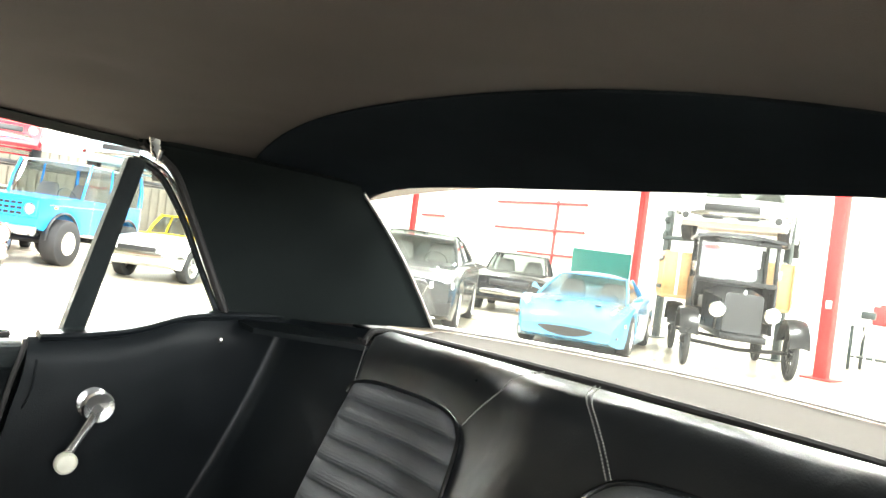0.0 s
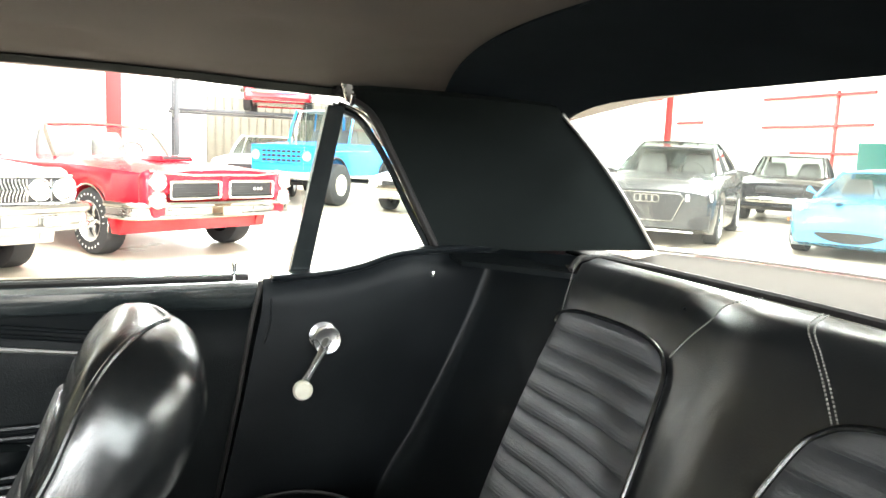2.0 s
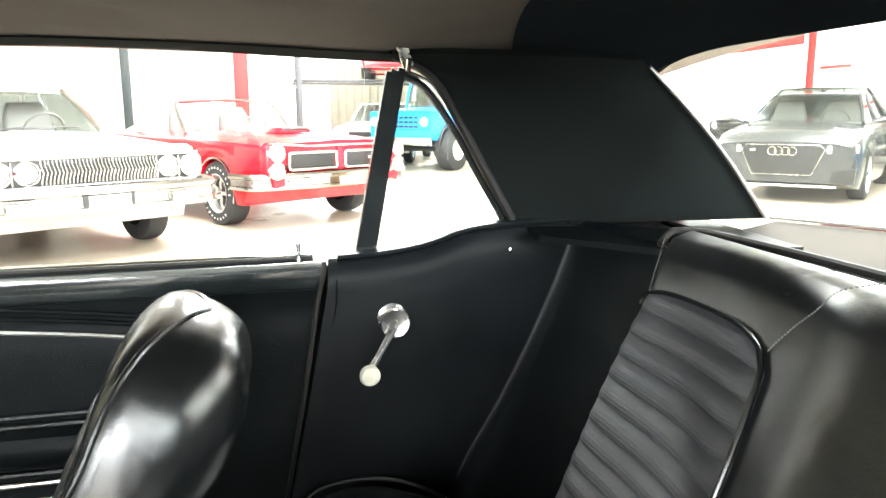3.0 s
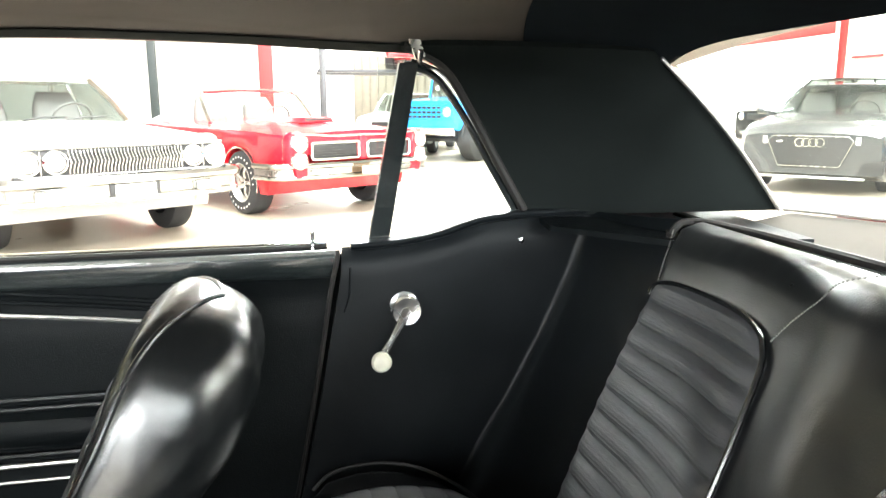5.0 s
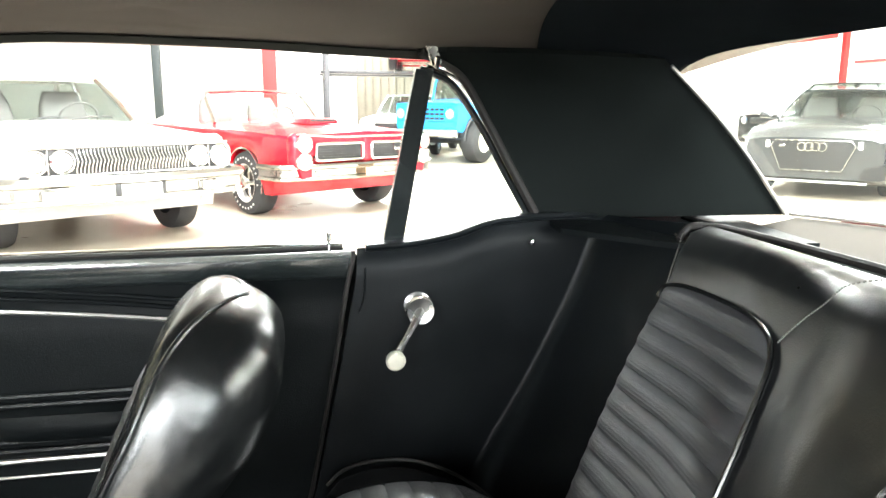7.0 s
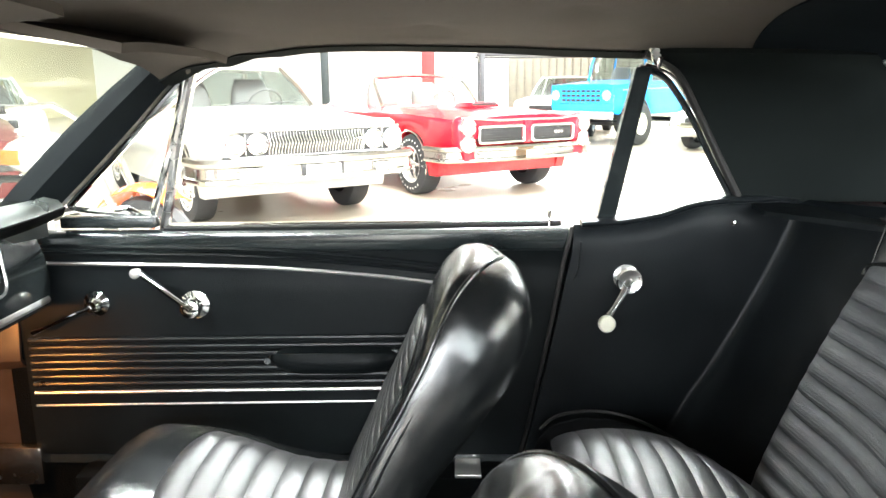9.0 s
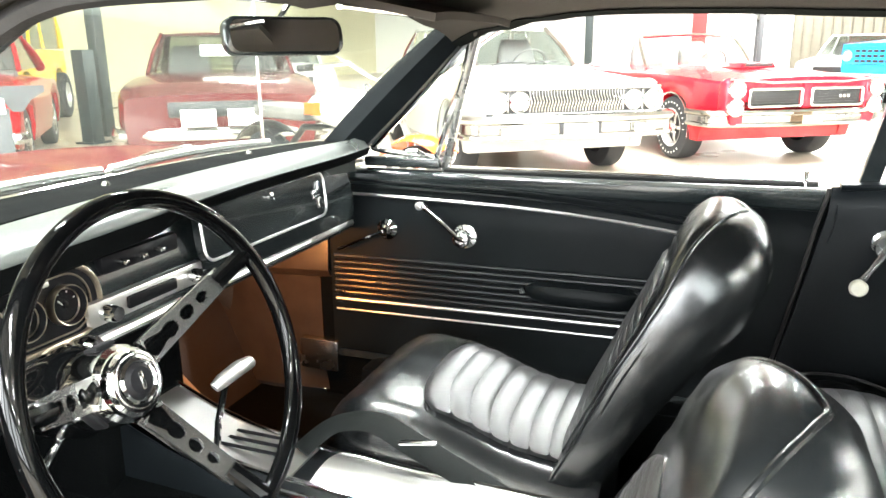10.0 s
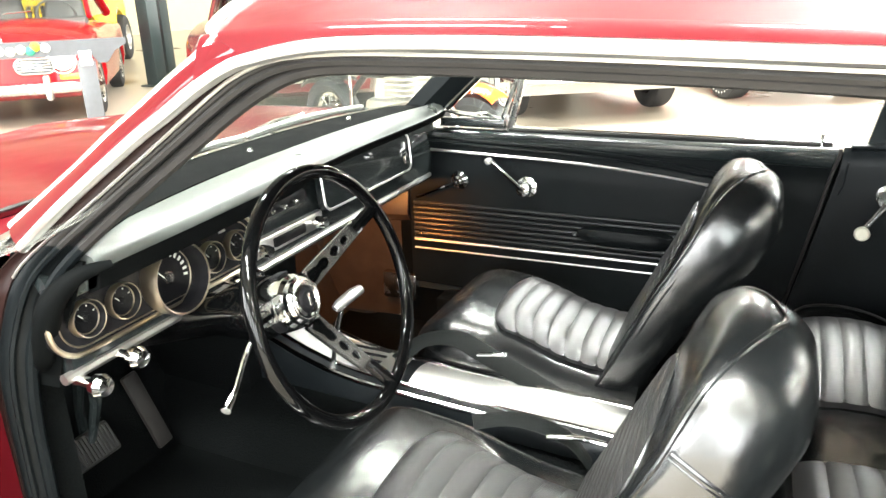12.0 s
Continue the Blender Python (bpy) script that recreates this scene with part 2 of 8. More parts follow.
def curve(pts, t):
    """A smooth line through (position, value) points."""
    if t <= pts[0][0]:
        return pts[0][1]
    if t >= pts[-1][0]:
        return pts[-1][1]
    for k in range(len(pts) - 1):
        (x0, y0), (x1, y1) = pts[k], pts[k + 1]
        if x0 <= t <= x1:
            h = x1 - x0
            m0 = (y1 - pts[k - 1][1]) / (x1 - pts[k - 1][0]) if k else (y1 - y0) / h
            m1 = (pts[k + 2][1] - y0) / (pts[k + 2][0] - x0) if k + 2 < len(pts) else (y1 - y0) / h
            q = (t - x0) / h
            return (2 * q**3 - 3 * q * q + 1) * y0 + (q**3 - 2 * q * q + q) * h * m0 + (3 * q * q - 2 * q**3) * y1 + (q**3 - q * q) * h * m1


def smooth_line(pts, n=6):
    """A finer line through points, rounded at them."""
    p = [Vector(q) for q in pts]
    out = []
    for i in range(len(p) - 1):
        a, b, c, d = p[max(i - 1, 0)], p[i], p[i + 1], p[min(i + 2, len(p) - 1)]
        for k in range(n):
            t = k / n
            out.append(0.5 * (2 * b + (c - a) * t + (2 * a - 5 * b + 4 * c - d) * t * t + (3 * b - a - 3 * c + d) * t**3))
    return out + [p[-1]]


def rounded(w, h, r, n=5):
    """A rounded rectangle about the origin."""
    out = []
    for cx, cy, a0 in ((w / 2 - r, h / 2 - r, 0), (-w / 2 + r, h / 2 - r, 90), (-w / 2 + r, -h / 2 + r, 180), (w / 2 - r, -h / 2 + r, 270)):
        out += [(cx + r * math.cos(radians(a0 + 90 * k / n)), cy + r * math.sin(radians(a0 + 90 * k / n))) for k in range(n + 1)]
    return out


# An upright frame: local x along a, local y along b, local z along their cross.
def axes(o, a, b):
    a, b = Vector(a).normalized(), Vector(b)
    b = (b - a * b.dot(a)).normalized()
    c = a.cross(b)
    return Matrix(((a.x, b.x, c.x, o[0]), (a.y, b.y, c.y, o[1]), (a.z, b.z, c.z, o[2]), (0, 0, 0, 1)))



# ---- the red coupe that the camera looks into ----
coupe = thing("coupe", "dark red vintage two-door coupe with black interior and open driver's door", "car")

RAIL = [(-0.60, 1.19), (-0.40, 1.22), (-0.11, 1.238), (0.078, 1.246), (0.33, 1.253), (0.50, 1.251), (0.593, 1.245), (0.699, 1.213), (0.811, 1.136), (1.0, 1.01), (1.198, 0.878)]
OUT = [(-0.60, 1.195), (-0.40, 1.222), (-0.11, 1.243), (0.145, 1.25), (0.326, 1.254), (0.434, 1.255), (0.525, 1.254), (0.58, 1.2515), (0.62, 1.2465), (0.656, 1.2395), (0.695, 1.2295), (0.743, 1.206), (0.797, 1.173), (0.86, 1.1355), (1.0, 1.044), (1.106, 0.968), (1.17, 0.915), (1.2, 0.85), (1.21, 0.78), (1.212, 0.68), (1.212, 0.54), (1.212, 0.42)]
THIN = [(-0.60, 1.183), (-0.40, 1.21), (-0.11, 1.23), (0.145, 1.238), (0.326, 1.242), (0.434, 1.243), (0.525, 1.243), (0.575, 1.2415), (0.61, 1.239), (0.64, 1.235), (0.671, 1.227), (0.712, 1.209), (0.765, 1.175), (0.823, 1.136), (0.97, 1.039), (1.075, 0.973), (1.138, 0.918), (1.168, 0.845), (1.176, 0.77), (1.182, 0.68), (1.187, 0.54), (1.19, 0.42)]
INNER = [(-0.60, 1.16), (-0.40, 1.19), (-0.11, 1.212), (0.145, 1.224), (0.326, 1.228), (0.434, 1.229), (0.52, 1.2285), (0.565, 1.2277), (0.595, 1.226), (0.615, 1.223), (0.64, 1.2165), (0.672, 1.203), (0.712, 1.181), (0.767, 1.145), (0.90, 1.055), (1.02, 0.97), (1.083, 0.91), (1.114, 0.85), (1.13, 0.79), (1.142, 0.69), (1.15, 0.54), (1.155, 0.42)]
TRIM = [(0.722, 1.254), (0.747, 1.238), (0.797, 1.208), (0.853, 1.172), (0.912, 1.135), (0.976, 1.092), (1.054, 1.043), (1.134, 0.994)]
OPENING = [(-0.60, 1.185), (-0.40, 1.21), (-0.115, 1.241), (0.0, 1.248), (0.25, 1.26), (0.49, 1.264), (0.62, 1.262), (0.70, 1.25), (0.78, 1.2)]


def glass_y(z):
    return 0.685 - 0.2 * (z - 0.915)


def roof_z(x, y):
    edge = curve([(-0.75, 1.205), (-0.5, 1.225), (-0.1, 1.252), (0.33, 1.266), (0.55, 1.266), (0.70, 1.256), (0.78, 1.245)], x)
    return edge + 0.07 * (1 - abs(y / 0.635) ** 2.6)


def build_shell():
    front = lambda q: 0.745 + 0.15 * (1 - abs(q) ** 2.4)
    def top(u, v):
        q = 2 * v - 1
        x, y = lerp(-0.56 - 0.11 * (1 - q * q), front(q), u), 0.635 * q
        return (x, y, roof_z(min(x, 0.76), y))
    g = Geo()
    g.patch(top, 28, 24, 0.012)
    g.ob("roof", CARRED, coupe, "glossy dark red roof panel")
    def skirt(u, v):
        x = lerp(-0.58, 0.745, u)
        return (x, lerp(0.628, 0.653, v ** 0.7), lerp(roof_z(min(x, 0.76), 0.628) + 0.002, curve(OUT, x) + 0.004, v ** 1.5))
    Geo().patch(skirt, 40, 6, -0.006).ob("roof_side", CARRED, coupe, "dark red roof edge rolling down to the drip rail")
    # driver's door opening, from outside in: drip rail, reveal, bright bead, rubber
    flare = lambda z: 0.045 * max(0.0, min(1.0, (0.96 - z) / 0.2))
    rail = smooth_line([(x, 0.652 + flare(z), z) for x, z in OUT], 6)
    bead = smooth_line([(x, 0.645 + flare(z), z) for x, z in THIN], 6)
    inner = smooth_line([(x, 0.622 + flare(z), z) for x, z in INNER], 6)
    foot = 90
    trim = smooth_line([(x, 0.640, z) for x, z in TRIM], 6)
    brow = smooth_line([Vector(top(1.0, 0.5 + 0.5 * q)) + Vector((0.004, 0, 0.001)) for q in (0.0, 0.2, 0.4, 0.6, 0.8, 0.92)], 5)
    n = len(rail) - 1
    Geo().tube(rail[:foot + 1], 0.0095, 10, flat=0.95).ob("drip_rail", SATIN, coupe, "dull bright drip rail over the door opening")
    Geo().patch(lambda u, v: rail[round(u * n)].lerp(bead[round(u * n)], v) - Vector((0, 0.004 * math.sin(math.pi * v), 0)), n, 4, 0.004).ob("door_reveal", SHADEDREVEAL, coupe, "red painted door reveal, shade put into its dark brown")
    Geo().tube(bead[:foot + 7], 0.0022, 6).ob("bright_bead", SATIN, coupe, "thin bright bead along the door seal")
    # One rubber seal in two tones: the lower run's shade is in its colour.
    for k0, k1, ma, label in ((0, foot, RUBBER, "grey black rubber door weatherstrip"), (foot, n, PANELVINYL, "rubber seal down the hinge pillar, shade put into its black")):
        m1 = k1 - k0
        Geo().patch(lambda u, v: bead[k0 + round(u * m1)].lerp(inner[k0 + round(u * m1)], v) + Vector((0, 0.006 * math.sin(v * math.pi * 2) - 0.003, 0)), m1, 8, 0.005).ob("weatherstrip", ma, coupe, label)
        Geo().tube(inner[k0:k1 + 1], 0.009, 8).ob("weatherstrip_bulb", ma, coupe)
        Geo().tube([p.lerp(q, 0.5) + Vector((0, 0.004, 0)) for p, q in zip(bead[k0:k1 + 1], inner[k0:k1 + 1])], 0.005, 6).ob("weatherstrip_ridge", ma, coupe)
    rings = []
    for k in range(54, foot + 1):
        p, r = rail[k] + Vector((0.0, -0.022, 0.0)), inner[k]
        wide = Vector((0, -lerp(0.03, 0.045, (k - 54) / (foot - 54)), 0))
        rings.append([p, r, r + wide * 0.6, r.lerp(p, 0.5) + wide * 1.25, p + wide])
    Geo().rings(rings).ob("windscreen_pillar", VINYL, coupe, "black windscreen pillar trim")
    part = rail[55:foot + 1]
    at = lambda path, q: path[min(len(path) - 1, int(q * (len(path) - 1)))].lerp(path[min(len(path) - 1, int(q * (len(path) - 1)) + 1)], (q * (len(path) - 1)) % 1.0)
    Geo().patch(lambda u, v: at(part, u).lerp(at(trim, u), v) + Vector((0, -0.006 + 0.007 * math.sin(math.pi * v), 0)), 40, 6, 0.008).ob("pillar_skin", CARRED, coupe, "dark red windscreen pillar skin")
    Geo().tube(brow + trim, 0.007, 8).ob("windscreen_trim", SATIN, coupe, "chrome windscreen surround")
    # passenger's side
    line = smooth_line([(x, -0.645, z + 0.02) for x, z in RAIL], 6)
    Geo().tube(line, 0.0125, 10, flat=0.9).ob("drip_rail", CHROME, coupe, "bright chrome drip rail")
    a0, a1, b0, b1 = Vector((0.787, -0.61, 1.259)), Vector((0.725, -0.61, 1.245)), Vector((1.155, -0.665, 0.953)), Vector((1.055, -0.665, 0.94))
    rings = []
    for k in range(9):
        q = k / 8
        bend = 0.028 * math.sin(q * math.pi)
        p, r = a0.lerp(b0, q) + Vector((bend, 0, bend)) * 0.3, a1.lerp(b1, q) - Vector((bend, 0, bend)) * 0.1
        wide = Vector((0, lerp(0.035, 0.05, q), 0))
        rings.append([p, r, r + wide * 0.6, r.lerp(p, 0.5) + wide * 1.25, p + wide])
    Geo().rings(rings).ob("windscreen_pillar", PANELVINYL, coupe, "black painted windscreen pillar")
    skin = [(p + Vector((0.012, 0.010, 0.012)), p + Vector((0.022, 0.014, 0.022))) for p in line[36:]]
    m2 = len(skin) - 1
    Geo().patch(lambda u, v: skin[round(u * m2)][0].lerp(skin[round(u * m2)][1], v), m2, 4, -0.01).ob("pillar_skin", CARRED, coupe, "dark red windscreen pillar skin")
    # inside: headliner
    def head(u, v):
        x, y = lerp(-0.60, 0.78, u), lerp(-0.608, 0.608, v)
        top = curve([(-0.60, 1.268), (-0.45, 1.284), (-0.28, 1.300), (-0.1, 1.306), (0.5, 1.304), (0.68, 1.29), (0.78, 1.265)], x)
        side = curve([(-0.60, 1.236), (-0.4, 1.238), (-0.11, 1.246), (0.0, 1.25), (0.25, 1.262), (0.5, 1.262), (0.68, 1.238), (0.78, 1.205)], x)
        q = abs(y / 0.608)
        dent = sum(0.012 * math.exp(-((x - a) ** 2 + (y - b) ** 2) / 0.0016) for a, b in ((0.28, -0.44), (0.62, -0.42), (0.05, -0.30)))
        fold = 0.004 * math.sin(60 * (x - 0.6 * y)) * max(0.0, min(1.0, (x - 0.5) / 0.15)) * q
        sag = dent + fold - 0.007 * math.sin(math.pi * ((x + 0.6) / 0.34)) ** 2 * (1 - q * q)
        return (x - 0.06 * (1 - q * q) * (x < -0.3) * (-0.3 - x) / 0.3, y, side + (top - side) * (1 - q**2.6) + sag)
    bow = lambda v: -0.215 - 0.1 * abs(2 * v - 1) ** 2
    part_at = lambda v: (bow(v) + 0.60) / 1.38
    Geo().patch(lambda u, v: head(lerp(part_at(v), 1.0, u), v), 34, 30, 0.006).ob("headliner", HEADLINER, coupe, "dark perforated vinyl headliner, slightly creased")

    def lining(u, v):
        a, e = Vector(head(part_at(v) + 0.004, v)) - Vector((0, 0, 0.003)), rear_glass(v, 0)
        e = Vector((e.x + 0.004, e.y * 1.04, e.z - 0.010))
        c = a.lerp(e, 0.55) + Vector((0, 0, 0.012))
        return a * (1 - u) ** 2 + c * (2 * u * (1 - u)) + e * u * u
    Geo().patch(lining, 16, 30, -0.006).ob("headliner_rear", SHADEDLINING, coupe, "smooth vinyl roof lining above the rear window, shade put into its dark colour")
    for s in (-1, 1):
        Geo().patch(lambda u, v: Vector(head(lerp(0.3, 1.0, u), lerp(0.0, 0.035, v) if s < 0 else lerp(1.0, 0.965, v))) - Vector((0, 0, 0.0095)), 40, 4, 0.002 * s).ob("rail_lining", PILLARVINYL, coupe, "black lining along the roof rail")
        Geo().tube(smooth_line([(x, s * 0.615, z + (0.01 if s < 0 else -0.03)) for x, z in OPENING[1:-2]], 5), 0.011, 8).ob("rail_trim", BLACKPAINT, coupe, "black roof rail trim")
    # windscreen header and rear header
    Geo().patch(lambda u, v: (lerp(0.71, 0.79, v) + 0.02 * (1 - (2 * u - 1) ** 2), lerp(-0.55, 0.55, u), lerp(1.268, 1.252, v) + 0.022 * (1 - (2 * u - 1) ** 2)), 16, 4, -0.006).ob("header_trim", HEADLINER, coupe)


def rear_glass(u, v):
    """u across from the passenger's side, v from the top edge to the base."""
    q = 2 * u - 1
    top = Vector((-0.615 + 0.083 * q * q, 0.532 * q, 1.272 - 0.012 * q * q - 0.036 * abs(q) ** 10))
    low = Vector((-1.03 + 0.21 * abs(q) ** 2.0, 0.618 * q, 0.963))
    return top.lerp(low, v) + Vector((-0.006, 0, 0.01)) * math.sin(math.pi * v)


def build_rear():
    g = Geo()
    g.patch(rear_glass, 24, 8, 0.004)
    ob = g.ob("rear_window", HAZYGLASS, coupe, "clear wraparound rear window")
    ob.visible_shadow = False
    edge = [rear_glass(0, k / 8) for k in range(9)]
    for s in (-1, 1):
        Geo().tube([Vector((p.x + 0.022, -s * (p.y + 0.012), p.z + 0.002)) for p in edge], 0.0035, 8).ob("rear_window_trim", SATIN, coupe, "dull bright trim along the rear window")
    Geo().tube([rear_glass(k / 24, 1) + Vector((0.004, 0, 0.002)) for k in range(25)], 0.005, 8).ob("rear_window_trim", SATIN, coupe)
    Geo().tube([rear_glass(k / 24, 0) + Vector((0.0, 0, 0.002)) for k in range(25)], 0.007, 8).ob("rear_window_gasket", RUBBER, coupe)
    # roof side trim between the windows
    for s in (-1, 1):
        fr = smooth_line([(-0.10, -0.56, 1.245), (-0.17, -0.60, 1.215), (-0.225, -0.632, 1.14), (-0.275, -0.648, 1.055), (-0.335, -0.672, 0.958)], 5)
        n = len(fr) - 1

        def quarter(u, v):
            a, b = fr[round(u * n)], rear_glass(0, u) + Vector((0.02, 0.005, 0.0))
            if u < 0.05:
                b = b + Vector((0.02, 0.02, 0.012))
            p = a.lerp(b, v) + Vector((0, 0.035 * math.sin(math.pi * v) * (1 - u), 0.0))
            return (p.x, -s * p.y * -1 * -1 if s < 0 else -p.y, p.z)
        Geo().patch(lambda u, v: (quarter(u, v)[0], s * abs(quarter(u, v)[1]), quarter(u, v)[2]), n, 14, 0.01 * -s).ob("roof_pillar_trim", PILLARVINYL, coupe, "smooth black vinyl trim on the rear roof pillar")
        pts = [Vector((p.x - 0.004, s * abs(p.y), p.z)) for p in fr]
        Geo().tube(pts, 0.008, 8).ob("pillar_piping", RUBBER, coupe)
    for s in (-1, 1):
        Geo().patch(lambda u, v: (lerp(-0.36, -0.72, u), s * lerp(lerp(0.60, 0.40, min(1.0, u * 2.2)), 0.69, v), 0.950 + 0.006 * v), 12, 6, -s * 0.01).ob("shelf_corner", PANELVINYL, coupe, "black trim in the shelf corner")
    # outer skin of the rear roof pillars
    for s in (-1, 1):
        a, b, c, d = (Vector((x, s * y, z)) for x, y, z in ((-0.20, 0.640, 1.243), (-0.55, 0.606, 1.208), (-0.455, 0.722, 0.935), (-0.72, 0.71, 0.925)))
        Geo().patch(lambda u, v: a.lerp(b, u).lerp(c.lerp(d, u), v) + Vector((0, s * 0.016 * math.sin(math.pi * v), 0)), 12, 10, s * 0.008).ob("roof_pillar_skin", CARRED, coupe, "glossy dark red rear roof pillar")
    # parcel shelf
    def tray(u, v):
        q = 2 * u - 1
        base = -1.03 + 0.21 * abs(q) ** 2.0 - 0.012
        return (lerp(-0.52, base, v), 0.62 * q * lerp(0.8, 1.0, v**0.6), 0.956 - 0.012 * math.sin(math.pi * v))
    Geo().patch(tray, 24, 10, 0.012).ob("parcel_shelf", TRAY, coupe, "grey beige board parcel shelf, sunlit")


def build_quarter_window(s):
    w = lambda x, z, d=0.0: Vector((x, s * (glass_y(z) + d), z))
    post = Geo()
    rings = []
    for q in (0, 0.5, 1):
        x, z = lerp(-0.049, -0.104, q), lerp(0.9, 1.222, q)
        wide, y = lerp(0.036, 0.03, q), glass_y(z)
        rings.append([Vector((x, s * (y - 0.012), z)), Vector((x - wide, s * (y - 0.012), z)), Vector((x - wide, s * (y + 0.01), z)), Vector((x, s * (y + 0.01), z))])
    post.rings(rings)
    post.ob("window_post", BLACKPAINT, coupe, "black quarter window post")
    frame_line = smooth_line([w(-0.112, 1.222), w(-0.137, 1.214), w(-0.17, 1.195), w(-0.22, 1.13), w(-0.266, 1.053), w(-0.318, 0.968), w(-0.33, 0.945)], 5)
    Geo().tube(frame_line, 0.0065, 8).ob("quarter_window_frame", BLACKPAINT, coupe, "slim dark quarter window frame")
    Geo().tube([p + Vector((-0.013, s * 0.006, 0.005)) for p in frame_line], 0.0042, 8).ob("quarter_window_bright_strip", CHROME, coupe, "chrome strip outside the quarter window")
    n = len(frame_line) - 1
    low = [w(lerp(-0.07, -0.33, k / n), curve(SILL, lerp(-0.07, -0.33, k / n)) - 0.01) for k in range(n + 1)]
    up = [frame_line[k] for k in range(n + 1)]
    pane = Geo().patch(lambda u, v: low[round(u * n)].lerp(Vector((lerp(-0.07, -0.33, u), up[round(u * n)].y, curve([(-0.335, 0.95), (-0.318, 0.968), (-0.266, 1.053), (-0.22, 1.13), (-0.17, 1.195), (-0.137, 1.214), (-0.07, 1.222)], lerp(-0.07, -0.33, u)))), v), n, 4, 0.004).ob("quarter_pane", GLASS, coupe)
    pane.visible_shadow = False


SILL = [(-0.60, 0.966), (-0.45, 0.964), (-0.33, 0.960), (-0.25, 0.952), (-0.18, 0.93), (-0.1, 0.917), (0.0, 0.912), (0.3, 0.908), (0.8, 0.905), (1.06, 0.905)]


def build_quarter_panel(s):
    """Trim panel beside the rear seat, turning in to meet the seat's end."""
    def panel(u, v):
        z = lerp(0.34, 0.965, v)
        front = curve([(0.34, 0.115), (0.47, 0.083), (0.59, 0.06), (0.715, 0.036), (0.84, 0.015), (0.908, 0.003), (1.0, -0.002)], z)
        end = curve([(0.34, -0.26), (0.55, -0.345), (0.72, -0.418), (0.89, -0.50), (0.965, -0.535)], z) - 0.035
        cx = curve([(0.34, -0.16), (0.53, -0.246), (0.625, -0.304), (0.73, -0.36), (0.84, -0.41), (0.937, -0.445), (0.965, -0.455)], z)
        if u < 0.5:
            x, y = lerp(front - 0.004, cx + 0.012, u / 0.5), 0.652
        elif u < 0.75:
            q = (u - 0.5) / 0.25
            x = (1 - q) ** 2 * (cx + 0.012) + 2 * q * (1 - q) * cx + q * q * lerp(cx, end, 0.1)
            y = (1 - q) ** 2 * 0.652 + 2 * q * (1 - q) * 0.652 + q * q * lerp(0.652, 0.405, 0.1)
        else:
            q = lerp(0.1, 1.0, (u - 0.75) / 0.25)
            x, y = lerp(cx, end, q) + 0.008 * math.sin(math.pi * (q - 0.1) / 0.9), lerp(0.652, 0.405, q)
        z = lerp(0.34, curve(SILL, x) + 0.010 * max(0.0, (0.62 - y) / 0.2), v)
        roll = 0.02 * max(0.0, (v - 0.93) / 0.07) ** 2
        sag = 0.003 * math.sin(11 * x + 7 * z) * math.sin(9 * z - 3 * x) * min(1.0, 6 * u)
        if u < 0.5:
            y += roll
        else:
            x -= roll * 0.5
            y += roll * 0.6
        return (x, s * (y + sag), z)
    part = Geo().patch(panel, 80, 40, -s * 0.008).ob("quarter_trim_panel", QUARTERVINYL, coupe, "black vinyl rear side trim panel")
    lip = smooth_line([(x, s * 0.672, curve(SILL, x) + 0.002) for x in (-0.5, -0.42, -0.33, -0.25, -0.18, -0.1, -0.02)], 5)
    Geo().tube(lip, 0.018, 10, flat=0.5).ob("quarter_panel_lip", VINYL, part, "scuffed padded top edge")
    # welt along the door edge
    Geo().tube(smooth_line([(0.003, s * 0.649, 0.912), (0.004, s * 0.648, 0.895), (0.017, s * 0.648, 0.838), (0.038, s * 0.648, 0.715), (0.062, s * 0.648, 0.589), (0.086, s * 0.648, 0.47), (0.108, s * 0.648, 0.38)], 4), 0.0042, 8).ob("door_edge_welt", RUBBER, part, "black vinyl welt along the door edge")
    Geo().tube(smooth_line([(-0.018, s * 0.652, 0.88), (-0.015, s * 0.652, 0.83), (-0.006, s * 0.652, 0.80)], 4), 0.0022, 6).ob("edge_crease", VINYL, part)
    # window winder
    out = -s
    g = Geo(Matrix.Translation((-0.111, s * 0.652, 0.807)) @ axes((0, 0, 0), (1, 0, 0), (0, 0, 1) if out < 0 else (0, 0, -1)))
    g.lathe([(0.0, 0.040), (0.004, 0.040), (0.006, 0.037), (0.021, 0.041), (0.024, 0.0415), (0.0265, 0.037), (0.0255, 0.030), (0.016, 0.024), (0.017, 0.008), (0.026, 0.004), (0.026, 0.0)], 28)
    g.ob("window_winder", SPUN, part, "chrome rear window winder")
    a, b = Vector((-0.111, s * 0.618, 0.807)), Vector((-0.063, s * 0.604, 0.728))
    Geo().tube([a, a.lerp(b, 0.25) + Vector((0, out * 0.006, 0)), a.lerp(b, 0.6) + Vector((0, out * 0.006, 0)), b], [0.011, 0.009, 0.0075, 0.011], 10, flat=0.75).ob("winder_arm", SPUN, part)
    g = Geo(Matrix.Translation(b) @ axes((0, 0, 0), (1, 0, 0), (0, 0, 1) if out < 0 else (0, 0, -1)))
    g.lathe([(0.0, 0.027), (0.014, 0.026), (0.0175, 0.022), (0.0165, 0.012), (0.01, 0.004), (0.01, -0.004)], 20)
    g.ob("winder_knob", IVORY, part, "yellowed clear plastic winder knob")
    g = Geo(Matrix.Translation((-0.322, s * 0.652, 0.917)) @ axes((0, 0, 0), (1, 0, 0), (0, 0, 1) if out < 0 else (0, 0, -1)))
    g.lathe([(0.0, 0.006), (0.005, 0.005), (0.0065, 0.0)], 12)
